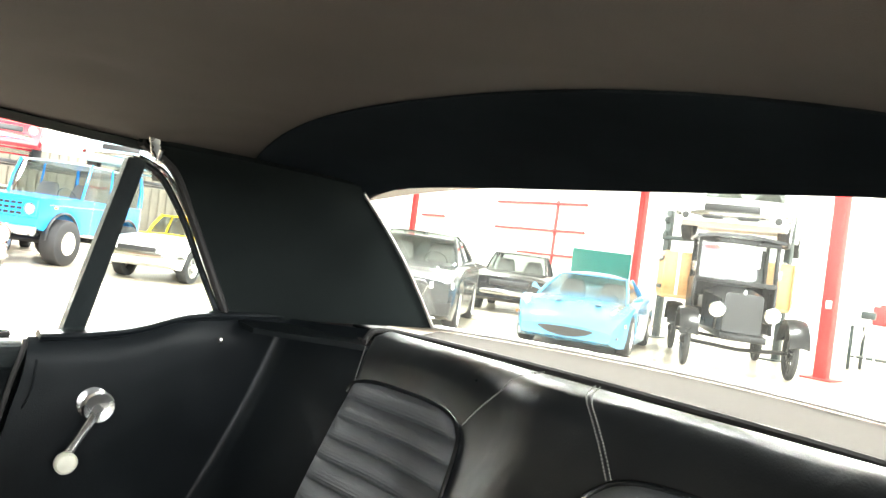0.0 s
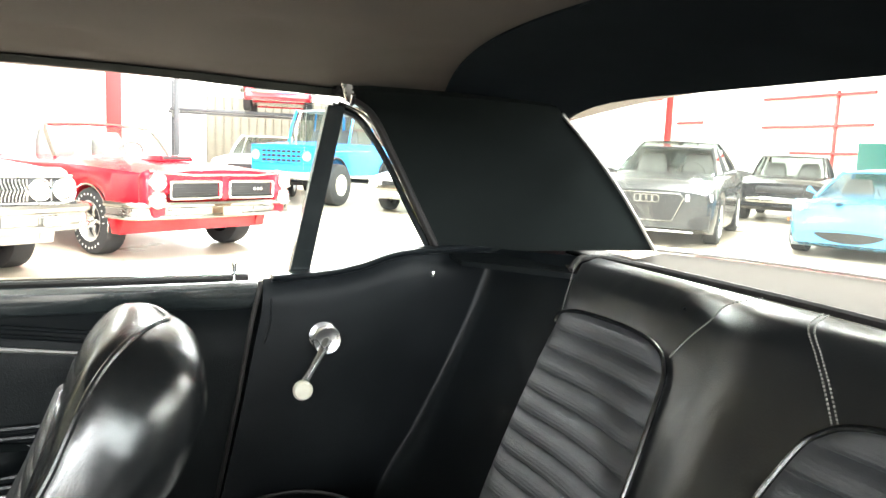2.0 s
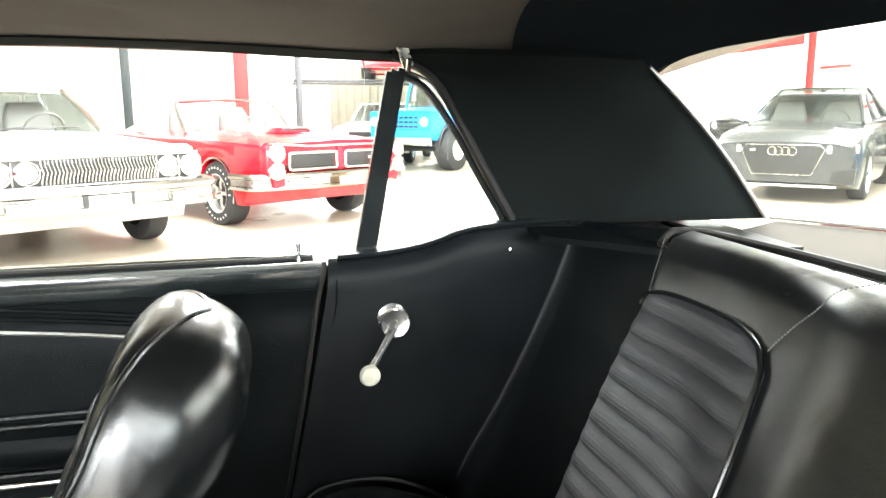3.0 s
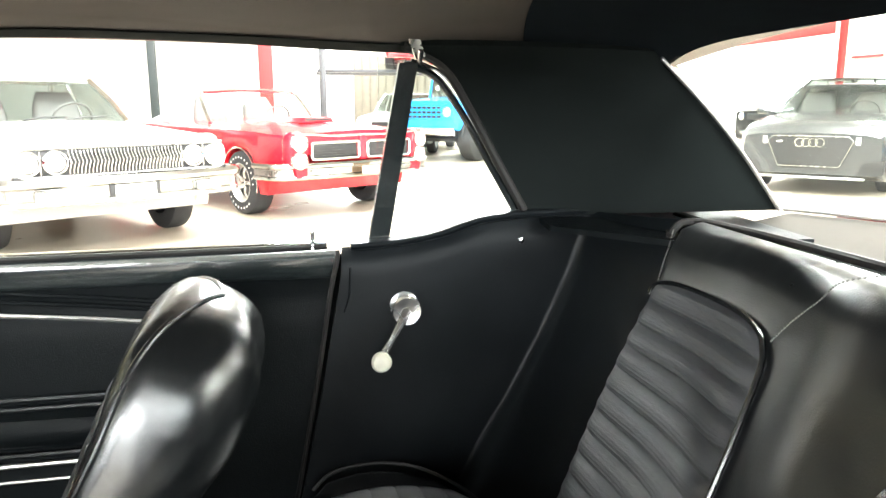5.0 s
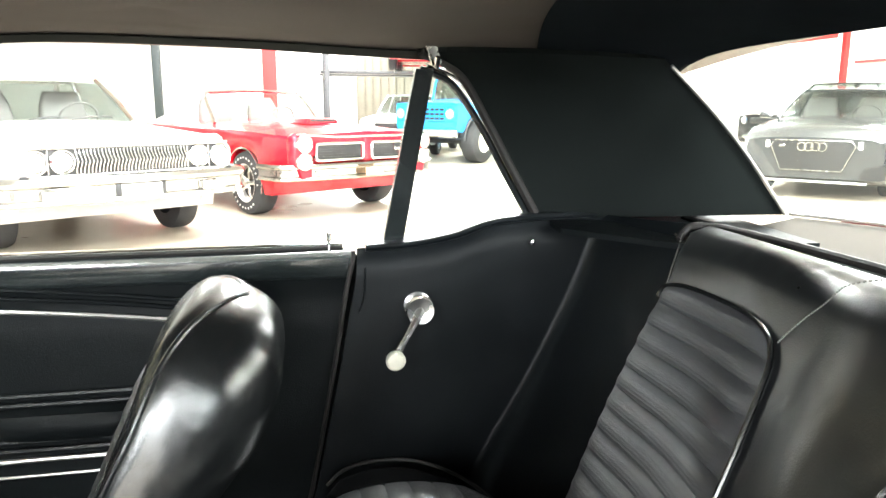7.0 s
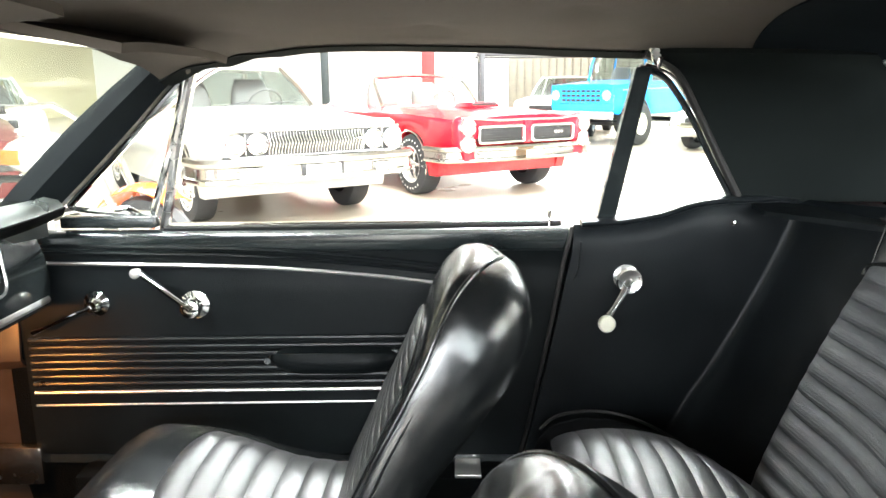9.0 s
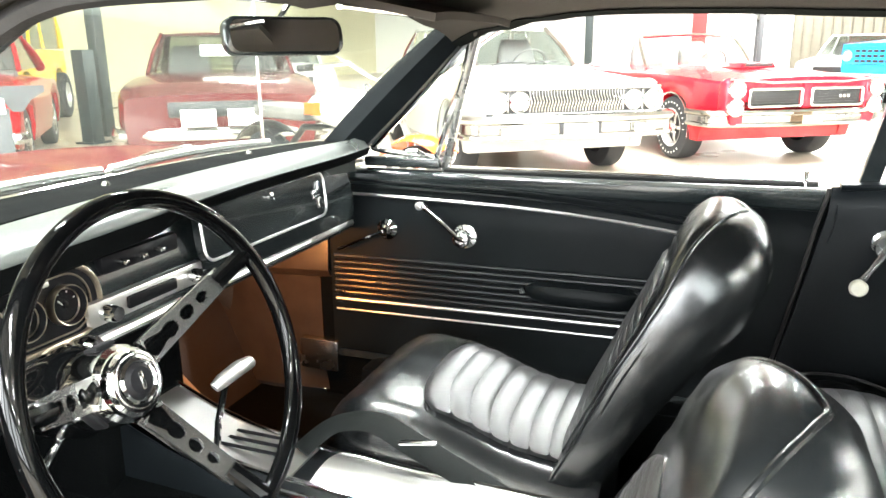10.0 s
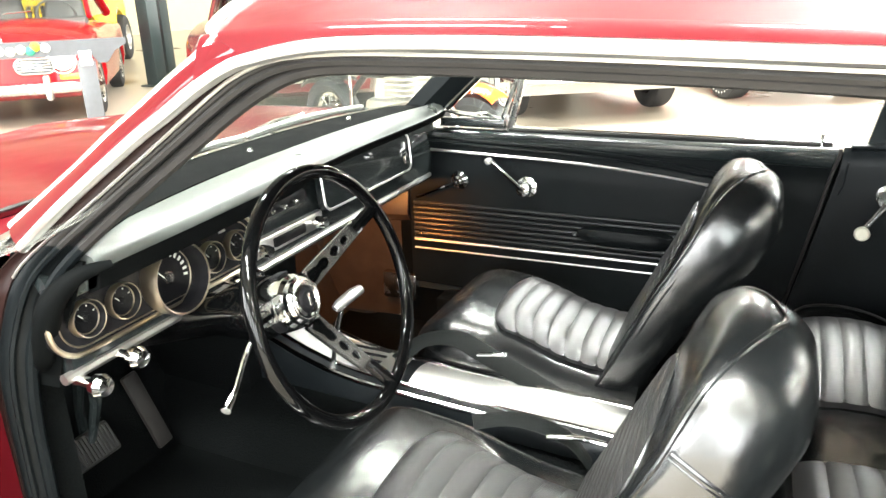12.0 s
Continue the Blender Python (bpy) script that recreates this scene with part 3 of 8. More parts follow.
    g.ob("trim_screw", CHROME, part)


def out_axes(x, y, z, s):
    """A frame whose z points from the side panel into the car."""
    return Matrix.Translation((x, y, z)) @ axes((0, 0, 0), (1, 0, 0), (0, 0, 1) if s > 0 else (0, 0, -1))


def build_door(s):
    seam = [(0.34, 0.117), (0.47, 0.086), (0.59, 0.063), (0.715, 0.039), (0.84, 0.018), (0.908, 0.006), (1.0, 0.002)]

    def face(u, v):
        z = lerp(0.41, 0.862, v)
        x = lerp(curve(seam, z) + 0.001, 1.155, u)
        d = 0.655
        if z > 0.79:
            d += 0.006 * math.sin(math.pi * min(1, (z - 0.79) / 0.07))
        return (x, s * d, z)
    door = Geo().patch(face, 24, 20, s * 0.015).ob("passenger_door", PANELVINYL, coupe, "black vinyl passenger door trim panel with pressed ribs")
    # upper steel rail
    rings = []
    for k in range(25):
        x = lerp(0.006, 1.10, k / 24)
        z = curve(SILL, x)
        low = curve([(0.0, 0.86), (0.3, 0.862), (0.7, 0.858), (1.1, 0.85)], x)
        rings.append([Vector((x, s * 0.66, low)), Vector((x, s * 0.651, lerp(low, z, 0.35))), Vector((x, s * 0.652, lerp(low, z, 0.75))), Vector((x, s * 0.66, z - 0.004)), Vector((x, s * 0.672, z)), Vector((x, s * 0.69, z - 0.002)), Vector((x, s * 0.69, low))])
    Geo().rings(rings).ob("door_top_rail", BLACKPAINT, door, "glossy black painted door top")
    Geo().tube([(0.02, s * 0.689, 0.916), (0.5, s * 0.689, 0.912), (0.84, s * 0.689, 0.91)], 0.007, 8).ob("belt_moulding", CHROME, door, "chrome belt moulding at the window slot")
    Geo().tube([(0.02, s * 0.676, 0.914), (0.5, s * 0.676, 0.911), (0.84, s * 0.676, 0.908)], 0.005, 6).ob("belt_felt", RUBBER, door)
    # pressed crease lines and the chrome trim above the ribs
    for zc, r, ma in ((0.0, 0.0042, CHROME), (0.022, 0.004, PANELVINYL), (0.036, 0.004, PANELVINYL)):
        line = smooth_line([(x, s * 0.652, curve([(0.1, 0.765), (0.301, 0.799), (0.593, 0.827), (0.874, 0.836), (1.13, 0.84)], x) + zc) for x in (0.27, 0.36, 0.45, 0.6, 0.75, 0.87, 1.0, 1.13)], 4)
        Geo().tube(line, r, 6).ob("trim_strip" if ma is CHROME else "pressed_crease", SATIN if ma is CHROME else ma, door, "slim chrome trim strip" if ma is CHROME else "")
    for k in range(7):
        z = lerp(0.674, 0.576, k / 6)
        Geo().tube([(0.3, s * 0.651, z + 0.006), (0.36, s * 0.651, z + 0.006), (1.0, s * 0.651, z), (1.14, s * 0.651, z - 0.003)], 0.0058, 8).ob("door_rib", VINYL, door)
    for z, r in ((0.562, 0.0045), (0.533, 0.0028)):
        Geo().tube([(0.3, s * 0.65, z + 0.006), (0.4, s * 0.65, z + 0.003), (1.14, s * 0.65, z - 0.008)], r, 8).ob("trim_strip", SATIN, door, "bright strip under the ribs")
    # armrest
    g = Geo()
    rings = []
    for k in range(13):
        q = k / 12
        x = lerp(0.35, 0.625, q)
        e = (1 - abs(2 * q - 1) ** 5)
        d, h = 0.012 + 0.04 * e, 0.008 + 0.017 * e
        rings.append([Vector((x, s * (0.655 - d * a), 0.634 + h * b)) for a, b in ((0, -1), (0.8, -0.9), (1, -0.3), (1, 0.4), (0.85, 0.95), (0, 1))])
    g.rings(rings).ob("armrest", PANELVINYL, door, "padded black armrest")
    Geo().tube([(0.63, s * 0.65, 0.634), (0.627, s * 0.622, 0.636)], [0.006, 0.007], 10).ob("armrest_cap", BLACKPAINT, door)
    # winder
    g = Geo(out_axes(0.779, s * 0.655, 0.75, -s * -1))
    g.lathe([(0.0, 0.042), (0.012, 0.043), (0.019, 0.04), (0.022, 0.033), (0.02, 0.026), (0.016, 0.022), (0.018, 0.008), (0.03, 0.004), (0.03, 0.0)], 24)
    g.ob("window_winder", CHROME, door, "chrome window winder")
    a, b = Vector((0.779, s * 0.622, 0.75)), Vector((0.876, s * 0.612, 0.83))
    Geo().tube([a, a.lerp(b, 0.3), a.lerp(b, 0.7), b], [0.011, 0.009, 0.008, 0.01], 10, flat=0.7).ob("winder_arm", CHROME, door)
    g = Geo(out_axes(b.x, b.y, b.z, -s * -1))
    g.lathe([(0.0, 0.02), (0.008, 0.019), (0.0105, 0.015), (0.0095, 0.008), (0.007, 0.002), (0.007, -0.004)], 18)
    g.ob("winder_knob", SATIN, door)
    # door handle
    g = Geo(out_axes(0.986, s * 0.655, 0.753, -s * -1))
    g.lathe([(0.0, 0.032), (0.012, 0.032), (0.018, 0.026), (0.017, 0.012), (0.027, 0.005), (0.027, 0.0)], 22)
    g.ob("handle_boss", CHROME, door)
    Geo().tube([(0.986, s * 0.628, 0.753), (1.03, s * 0.62, 0.735), (1.085, s * 0.62, 0.71), (1.11, s * 0.625, 0.70)], [0.01, 0.008, 0.008, 0.011], 10, flat=0.6).ob("door_handle", CHROME, door, "chrome inside door handle")
    g = Geo(Matrix.Translation((0.044, s * 0.676, 0.905)))
    g.lathe([(0.006, 0.0), (0.0045, 0.004), (0.004, 0.03), (0.0052, 0.034), (0.004, 0.039), (0.0, 0.04)], 12)
    g.ob("lock_knob", CHROME, door, "chrome door lock knob")
    # quarter light at the front of the door
    w = lambda x, z, d=0.0: Vector((x, s * (glass_y(z) + d), z))
    Geo().tube([w(0.842, 0.905), w(0.79, 1.07), w(0.728, 1.25)], 0.011, 8, flat=1.0).ob("vent_window_post", SPUN, door, "dull chrome vent window post")
    loop = smooth_line([w(0.862, 0.936), w(0.95, 0.942), w(1.026, 0.952), w(1.012, 0.975), w(0.9, 1.075), w(0.775, 1.195), w(0.76, 1.19), w(0.81, 1.06), w(0.862, 0.936)], 4)
    Geo().tube(loop, 0.0075, 8).ob("vent_window_frame", CHROME, door, "chrome vent window frame")
    Geo().box((0.95, s * 0.676, 0.922), (0.2, 0.03, 0.024), 0.005).ob("vent_window_base", BLACKPAINT, door)
    Geo().tube([w(0.885, 0.942, -0.02), w(0.9, 0.955, -0.03), w(0.925, 0.952, -0.03)], 0.006, 8).ob("vent_window_latch", CHROME, door)
    tri = [w(0.858, 0.936), w(1.026, 0.952), w(0.768, 1.195)]
    Geo().patch(lambda u, v: tri[0].lerp(tri[1], u).lerp(tri[2], v), 4, 4, 0.004).ob("vent_pane", GLASS, door).visible_shadow = False


TAN_HOSE = material("tan_hose", (0.25, 0.17, 0.1), 0.5, var=0.2)


def build_floor():
    Geo().box((0.45, 0, 0.24), (2.3, 1.4, 0.03), 0.005).ob("floor_pan", CARPET, coupe, "black carpeted floor pan")
    Geo().patch(lambda u, v: (lerp(-0.3, 1.5, u), lerp(-0.17, 0.17, v), 0.25 + lerp(0.13, 0.2, u) * math.sin(math.pi * v) ** 0.6), 10, 16, 0.01).ob("transmission_tunnel", CARPET, coupe)
    # toe board and bulkhead
    Geo().patch(lambda u, v: (min(1.62, 1.42 + 0.35 * v), lerp(-0.69, 0.0, u), lerp(0.25, 0.93, v)), 8, 12, 0.01).ob("toe_board", BROWNCARPET, coupe, "dark carpeted toe board")
    # Driver's half made black: shade in the colour, against the footwell fill's spill.
    Geo().patch(lambda u, v: (min(1.62, 1.42 + 0.35 * v), lerp(0.0, 0.69, u), lerp(0.25, 0.93, v)), 8, 12, 0.01).ob("toe_board", CARPET, coupe, "carpeted toe board, shade put into its black")
    for s in (-1, 1):
        # The driver's panel is likewise blackened in place of its shade.
        k = Geo().patch(lambda u, v: (lerp(1.165 if s < 0 else 1.225, 1.62, u), s * (0.675 - 0.02 * math.sin(u * 3) + curve([(0.27, 0.0), (0.595, 0.004), (0.62, -0.02), (0.635, -0.022), (0.93, 0.02)], lerp(0.27, 0.93, v))), lerp(0.27, 0.93, v)), 10, 52, s * 0.01).ob("kick_panel", KICK if s < 0 else CARPET, coupe, "moulded plastic kick panel beside the footwell")
        Geo().patch(lambda u, v: (lerp(-0.62, 1.2, u), s * lerp(0.66, 0.79, v), 0.385 - 0.02 * v), 6, 4, 0.02).ob("rocker_sill", BLACKPAINT, coupe)
        Geo().patch(lambda u, v: (lerp(-0.62, 1.2, u), s * 0.672, lerp(0.26, 0.4 if s > 0 else 0.9, v)), 6, 4, s * 0.004).ob("inner_side", CARPET, coupe)
        Geo().box((0.55, s * 0.69, 0.392), (1.0, 0.05, 0.008), 0.003).ob("scuff_plate", SATIN, coupe, "bright metal scuff plate")
        Geo().box((1.2, s * 0.655, 0.385), (0.12, 0.03, 0.09), 0.008).ob("kick_panel_foot", SPUN, coupe)
    Geo().box((0.5, -0.632, 0.322), (1.1, 0.08, 0.134), 0.012).ob("sill_step", CARPET, coupe)
    Geo().box((0.212, -0.628, 0.392), (0.055, 0.075, 0.008), 0.002).ob("sill_plate", SATIN, coupe, "small bright metal sill plate")
    Geo().patch(lambda u, v: (1.215 - 0.02 * u, lerp(0.668, 0.80, u), lerp(0.36, 0.90, v)), 6, 8, 0.02).ob("hinge_pillar", CARRED, coupe, "dark red front door jamb")
    a, b, c, d = (Vector(p) for p in ((1.03, 0.62, 0.945), (1.17, 0.628, 0.945), (1.10, 0.648, 0.74), (1.22, 0.66, 0.74)))
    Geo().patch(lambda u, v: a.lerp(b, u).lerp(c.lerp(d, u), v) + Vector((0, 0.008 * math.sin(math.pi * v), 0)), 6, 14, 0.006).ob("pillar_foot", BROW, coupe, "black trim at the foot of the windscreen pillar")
    for zz in (0.52, 0.64):
        Geo().box((1.19, 0.75, zz), (0.05, 0.06, 0.05), 0.012).ob("door_hinge", CARRED, coupe, "painted door hinge")
    Geo().patch(lambda u, v: (lerp(1.165, 1.2, u), lerp(0.60, 0.665, u), lerp(0.36, 0.83, v)), 4, 6, 0.01).ob("cowl_side", CARPET, coupe)
    # Unseen block, added to keep the footwell fill off the driver's side.
    Geo().box((1.42, -0.02, 0.5), (0.42, 0.24, 0.5), 0.03).ob("footwell_blocker", CARPET, coupe, "unseen black block in place of a heater box, stopping footwell light")
    Geo().box((-0.62, 0, 0.6), (0.02, 1.3, 0.72), 0.004).ob("rear_bulkhead", CARPET, coupe)
    Geo().tube([(1.42, -0.16, 0.66), (1.26, -0.30, 0.33)], 0.012, 8).ob("heater_hose", TAN_HOSE, coupe)


def body_side(s):
    """Outer sheet metal of one side, with its wheel arches."""
    def skin(u, v):
        x = lerp(-2.12, 2.42, u)
        low = 0.22
        for wx in (1.62, -1.13):
            d = abs(x - wx)
            if d < 0.36:
                low = max(low, 0.32 + math.sqrt(0.36**2 - d * d) * 0.98)
        top = curve([(-2.12, 0.77), (-1.2, 0.885), (-0.6, 0.915), (-0.1, 0.885), (0.0, 0.88), (1.2, 0.885), (2.42, 0.84)], x) - 0.016 * (s < 0 and x < 1.3)
        z = lerp(low, top, v)
        tuck = curve([(-2.12, 0.80), (-1.2, 0.855), (0.0, 0.865), (1.3, 0.86), (2.42, 0.80)], x)
        y = tuck - 0.16 * max(0.0, (z - 0.74) / 0.2) ** 1.8 * (0.5 if x > 1.2 else 1.0) - 0.05 * max(0.0, (0.45 - z) / 0.25) ** 2
        return (x, s * y, z)
    if s > 0:
        # the driver's door stands open: a gap is left between the pillars
        full = skin
        Geo().patch(lambda u, v: full(u * 0.46, v), 46, 16, s * 0.01).ob("rear_fender", CARRED, coupe, "glossy dark red rear fender")
        Geo().patch(lambda u, v: full(lerp(0.726, 1.0, u), v), 30, 16, s * 0.01).ob("front_fender", CARRED, coupe, "glossy dark red front fender")
    else:
        Geo().patch(skin, 100, 16, s * 0.01).ob("body_side", CARRED, coupe, "glossy dark red body side")


def build_body():
    for s in (-1, 1):
        body_side(s)
        for wx in (1.62, -1.13):
            car_wheel(coupe, wx, s * 0.76, 0.32, 0.32, 0.19, s, "spoke")
    def hood(u, v):
        x, q = lerp(1.36, 2.45, u), 2 * v - 1
        return (x + 0.06 * (1 - q * q) * u, 0.78 * q, curve([(1.36, 0.93), (1.9, 0.915), (2.45, 0.85)], x) + 0.028 * (1 - q**4) - 0.012 * abs(math.sin(q * 4.2)) ** 6)
    Geo().patch(hood, 20, 28, 0.012).ob("hood", CARRED, coupe, "glossy dark red hood")
    Geo().tube([Vector(hood(0.0, k / 24)) + Vector((-0.002, 0, 0.001)) for k in range(25)], 0.004, 6).ob("hood_gap", RUBBER, coupe)
    for s in (-1, 1):
        Geo().tube([Vector(hood(k / 16, 0.5 + 0.485 * s)) + Vector((0, 0, 0.001)) for k in range(17)], 0.003, 6).ob("hood_gap", RUBBER, coupe)
    Geo().patch(lambda u, v: (lerp(1.20 - 0.12 * abs(2 * v - 1) ** 2.5, 1.357, u), lerp(-0.6, 0.6, v), lerp(0.925, 0.94, u)), 6, 24, 0.01).ob("cowl_panel", CARRED, coupe, "dark red slotted cowl panel")
    for k in range(26):
        if abs(k - 12.5) > 3:
            Geo().box((1.29 - 0.05 * abs((k - 12.5) / 12.5) ** 2.5, lerp(-0.55, 0.55, k / 25), 0.938), (0.045, 0.008, 0.006), 0.002).ob("cowl_slot", RUBBER, coupe)
    Geo().patch(lambda u, v: (lerp(-1.24, -2.1, u) + 0.2 * abs(2 * v - 1) ** 2 * (1 - u), lerp(-0.76, 0.76, v), lerp(0.915, 0.80, u) ), 10, 16, 0.012).ob("boot_lid", CARRED, coupe, "glossy dark red boot lid")
    Geo().patch(lambda u, v: (-2.12, lerp(-0.8, 0.8, u), lerp(0.3, 0.785, v)), 8, 6, 0.02).ob("rear_valance", CARRED, coupe)
    Geo().patch(lambda u, v: (2.46 - 0.03 * abs(2 * u - 1) ** 2, lerp(-0.8, 0.8, u), lerp(0.3, 0.85, v)), 8, 6, 0.02).ob("front_panel", CARRED, coupe)
    Geo().box((0.2, 0, 0.21), (4.2, 1.1, 0.05), 0.01).ob("underbody", RUBBER, coupe)
    # windscreen
    def screen(u, v):
        q = 2 * u - 1
        low = Vector((1.26 - 0.11 * abs(q) ** 2.4, 0.67 * q, 0.955))
        top = Vector((0.83 - 0.05 * abs(q) ** 2.4, 0.6 * q, 1.272 - 0.015 * q * q))
        return low.lerp(top, v) + Vector((0.03, 0, 0.025)) * math.sin(math.pi * v) * (1 - abs(q) ** 4) - Vector((0.06, 0, 0.03)) * (1.0 if q > 0 else 0.2) * math.sin(math.pi * v) * abs(q) ** 8
    Geo().patch(screen, 20, 10, 0.005).ob("windscreen", DUSTGLAREGLASS, coupe, "clear curved windscreen").visible_shadow = False
    Geo().tube([screen(k / 20, 0) + Vector((0.012, 0, 0.004)) for k in range(21)], 0.014, 8).ob("windscreen_lower_trim", CHROME, coupe, "chrome moulding under the windscreen")
    # wipers lying on the foot of the glass
    lie = lambda y: 1.252 - 0.11 * abs(y / 0.67) ** 2.4
    for y in (0.2, -0.26):
        blade = [(lie(y + d), y + d, 0.988 + 0.006 * (1 - (d / 0.22) ** 2)) for d in (-0.22, -0.15, -0.07, 0.0, 0.07, 0.15, 0.22)]
        Geo().tube(blade, 0.0055, 8).ob("wiper_blade", SATIN, coupe, "bright metal wiper blade")
        Geo().tube([(p[0] - 0.006, p[1], p[2] - 0.007) for p in blade], 0.004, 6).ob("wiper_rubber", RUBBER, coupe)
        Geo().tube([(1.315, y + 0.2, 0.948), (1.30, y + 0.17, 0.972), (1.275, y + 0.08, 0.995), (lie(y) + 0.006, y, 1.0)], [0.009, 0.007, 0.006, 0.005], 8).ob("wiper_arm", CHROME, coupe, "chrome wiper arm")
        Geo(Matrix.Translation((1.315, y + 0.2, 0.935))).lathe([(0.018, 0.0), (0.016, 0.015), (0.009, 0.024), (0.0, 0.025)], 14).ob("wiper_pivot", CHROME, coupe)
    Geo().tube([(1.37, -0.7, 0.9), (1.37, -0.7, 1.4), (1.36, -0.7, 1.78)], [0.005, 0.004, 0.002], 8).ob("antenna", CHROME, coupe, "thin chrome fender antenna")
    Geo(Matrix.Translation((1.37, -0.7, 0.895))).lathe([(0.016, 0.0), (0.014, 0.015), (0.006, 0.03)], 14).ob("antenna_base", CHROME, coupe)


def build_open_door():
    """The driver's door, swung wide open on its front hinges."""
    m = Matrix.Translation((1.19, 0.80, 0)) @ Matrix.Rotation(radians(-68), 4, "Z")
    skin = lambda u, v: (-1.16 * u, 0.03 - 0.05 * max(0.0, (v - 0.75) / 0.25) ** 2 - 0.03 * max(0.0, (0.2 - v) / 0.2) ** 2, lerp(0.34, 0.885, v))
    door = Geo(m).patch(skin, 20, 14, 0.012).ob("driver_door", CARRED, coupe, "glossy dark red driver's door, standing open")
    Geo(m).patch(lambda u, v: (-0.02 - 1.12 * u, -0.06, lerp(0.36, 0.885, v)), 10, 10, -0.015).ob("door_panel", PANELVINYL, door, "black vinyl inner door panel")
    Geo(m).box((-0.58, -0.018, 0.36), (1.14, 0.08, 0.02), 0.004).ob("door_edge", CARRED, door)
    Geo(m).box((-0.58, -0.018, 0.885), (1.14, 0.085, 0.02), 0.006).ob("door_edge", BLACKPAINT, door)
    for x in (-0.012, -1.15):
        Geo(m).box((x, -0.018, 0.62), (0.014, 0.08, 0.53), 0.004).ob("door_edge", CARRED, door)
    Geo(m).tube([(-0.2, -0.09, 0.63), (-0.45, -0.11, 0.63), (-0.7, -0.09, 0.63)], [0.02, 0.028, 0.02], 10).ob("armrest", VINYL, door)
    Geo(m).tube([(-0.95, 0.05, 0.76), (-1.02, 0.06, 0.76), (-1.09, 0.05, 0.76)], 0.012, 8).ob("door_handle", CHROME, door)


# ---- seats ----
def rib(q, count, h):
    """A row of rounded ribs with narrow valleys."""
    t = (q * count) % 1.0
    return h * (1 - abs(2 * t - 1) ** 3)


def front_seat(y0, lean, drop, label):
    seat = thing("front_seat", label, "car seat", group="front bucket seats")
    base, top = Vector((0.4145 + lean, y0, 0.43 + drop)), Vector((0.150 + lean, y0, 0.911 + drop))
    up = (top - base).normalized()
    fwd = Vector((up.z, 0, -up.x))
    H = (top - base).length
    dome = lambda q, a, p: max(0.0004, 1 - max(0.0, (q - a) / (1 - a)) ** p) ** (1 / p)
    size = lambda q: (curve([(0.0, 0.425), (0.3, 0.415), (0.6, 0.385), (0.75, 0.37), (1.0, 0.37)], q) * dome(q, 0.62, 2.5), curve([(0.0, 0.085), (0.3, 0.098), (0.55, 0.122), (0.72, 0.146), (0.86, 0.156), (1.0, 0.15)], q) * dome(q, 0.76, 2.6))
    at = lambda q: base + up * H * q + fwd * (0.006 * math.sin(q * math.pi) - 0.012 * max(0.0, min(1.0, (q - 0.4) / 0.3)) + 0.02 * max(0.0, (q - 0.7) / 0.3) ** 1.6)
    rings, piping_r, piping_l = [], [], []
    for k in range(45):
        q = 1 - (1 - k / 44) ** 2.4
        w, t = size(q)
        c = at(q)
        head = max(0.0, min(1.0, (q - 0.45) / 0.35))
        rf, rb = min(lerp(0.012, 0.03, head), 0.3 * w, 0.42 * t), min(0.55 * t, 0.3 * w)
        out = []
        for cx, cy, r, a0 in ((w / 2 - rf, t / 2 - rf, rf, 0), (-w / 2 + rf, t / 2 - rf, rf, 90), (-w / 2 + rb, -t / 2 + rb, rb, 180), (w / 2 - rb, -t / 2 + rb, rb, 270)):
            out += [(cx + r * math.cos(radians(a0 + 15 * n)), cy + r * math.sin(radians(a0 + 15 * n))) for n in range(7)]
            if a0 in (0, 180):
                sd = 1 if a0 == 0 else -1
                out += [(sd * (w / 2 - r) * (1 - n / 5), cy + sd * r) for n in range(1, 10)]
        crown = 0.014 * head
        rings.append([c + Vector((0, a, 0)) + fwd * (b + crown * (b > 0) * (1 - (2 * a / w) ** 2) + 0.0015 * math.sin(40 * a + 31 * q) * math.sin(23 * q)) for a, b in out])
        piping_r.append(c + Vector((0, w / 2 - 0.293 * rf, 0)) + fwd * (t / 2 - 0.293 * rf))
        piping_l.append(c + Vector((0, -w / 2 + 0.293 * rf, 0)) + fwd * (t / 2 - 0.293 * rf))
    back = Geo().rings(rings).ob("backrest", SEATVINYL, seat, "smooth black vinyl backrest", smooth=70)
    Geo().tube(piping_l[:-1] + piping_r[::-1][1:], 0.0042, 8).ob("piping", SEATVINYL, back)
    # a felled seam beside the piping on either flank, and its stitches
    for sd, edge in ((1, piping_r), (-1, piping_l)):
        flank = [p - fwd * 0.016 + Vector((0, sd * 0.0035, 0)) for p in edge[6:34]]
        Geo().tube(flank, 0.0022, 6).ob("flank_seam", SEATVINYL, back)
    # cross seam round the flanks below the head: a welt and the puckered edge under it
    for q, r in ((0.735, 0.0032), (0.722, 0.0018)) if y0 > 0 else ():
        w, t = size(q)
        rb = min(0.55 * t, 0.3 * w)
        loop = [(w / 2, t * 0.42), (w / 2 + 0.0005, 0.1 * t)] + [(w / 2 - rb + rb * math.cos(radians(-15 * n)), -t / 2 + rb - rb * math.sin(radians(15 * n))) for n in range(7)]
        loop += [(-a, b) for a, b in loop[::-1]]
        Geo().tube([at(q - 0.02 * (0.4 * t - b) / t) + Vector((0, a, 0)) + fwd * b for a, b in loop], r, 6).ob("cross_seam", SEATVINYL, back)

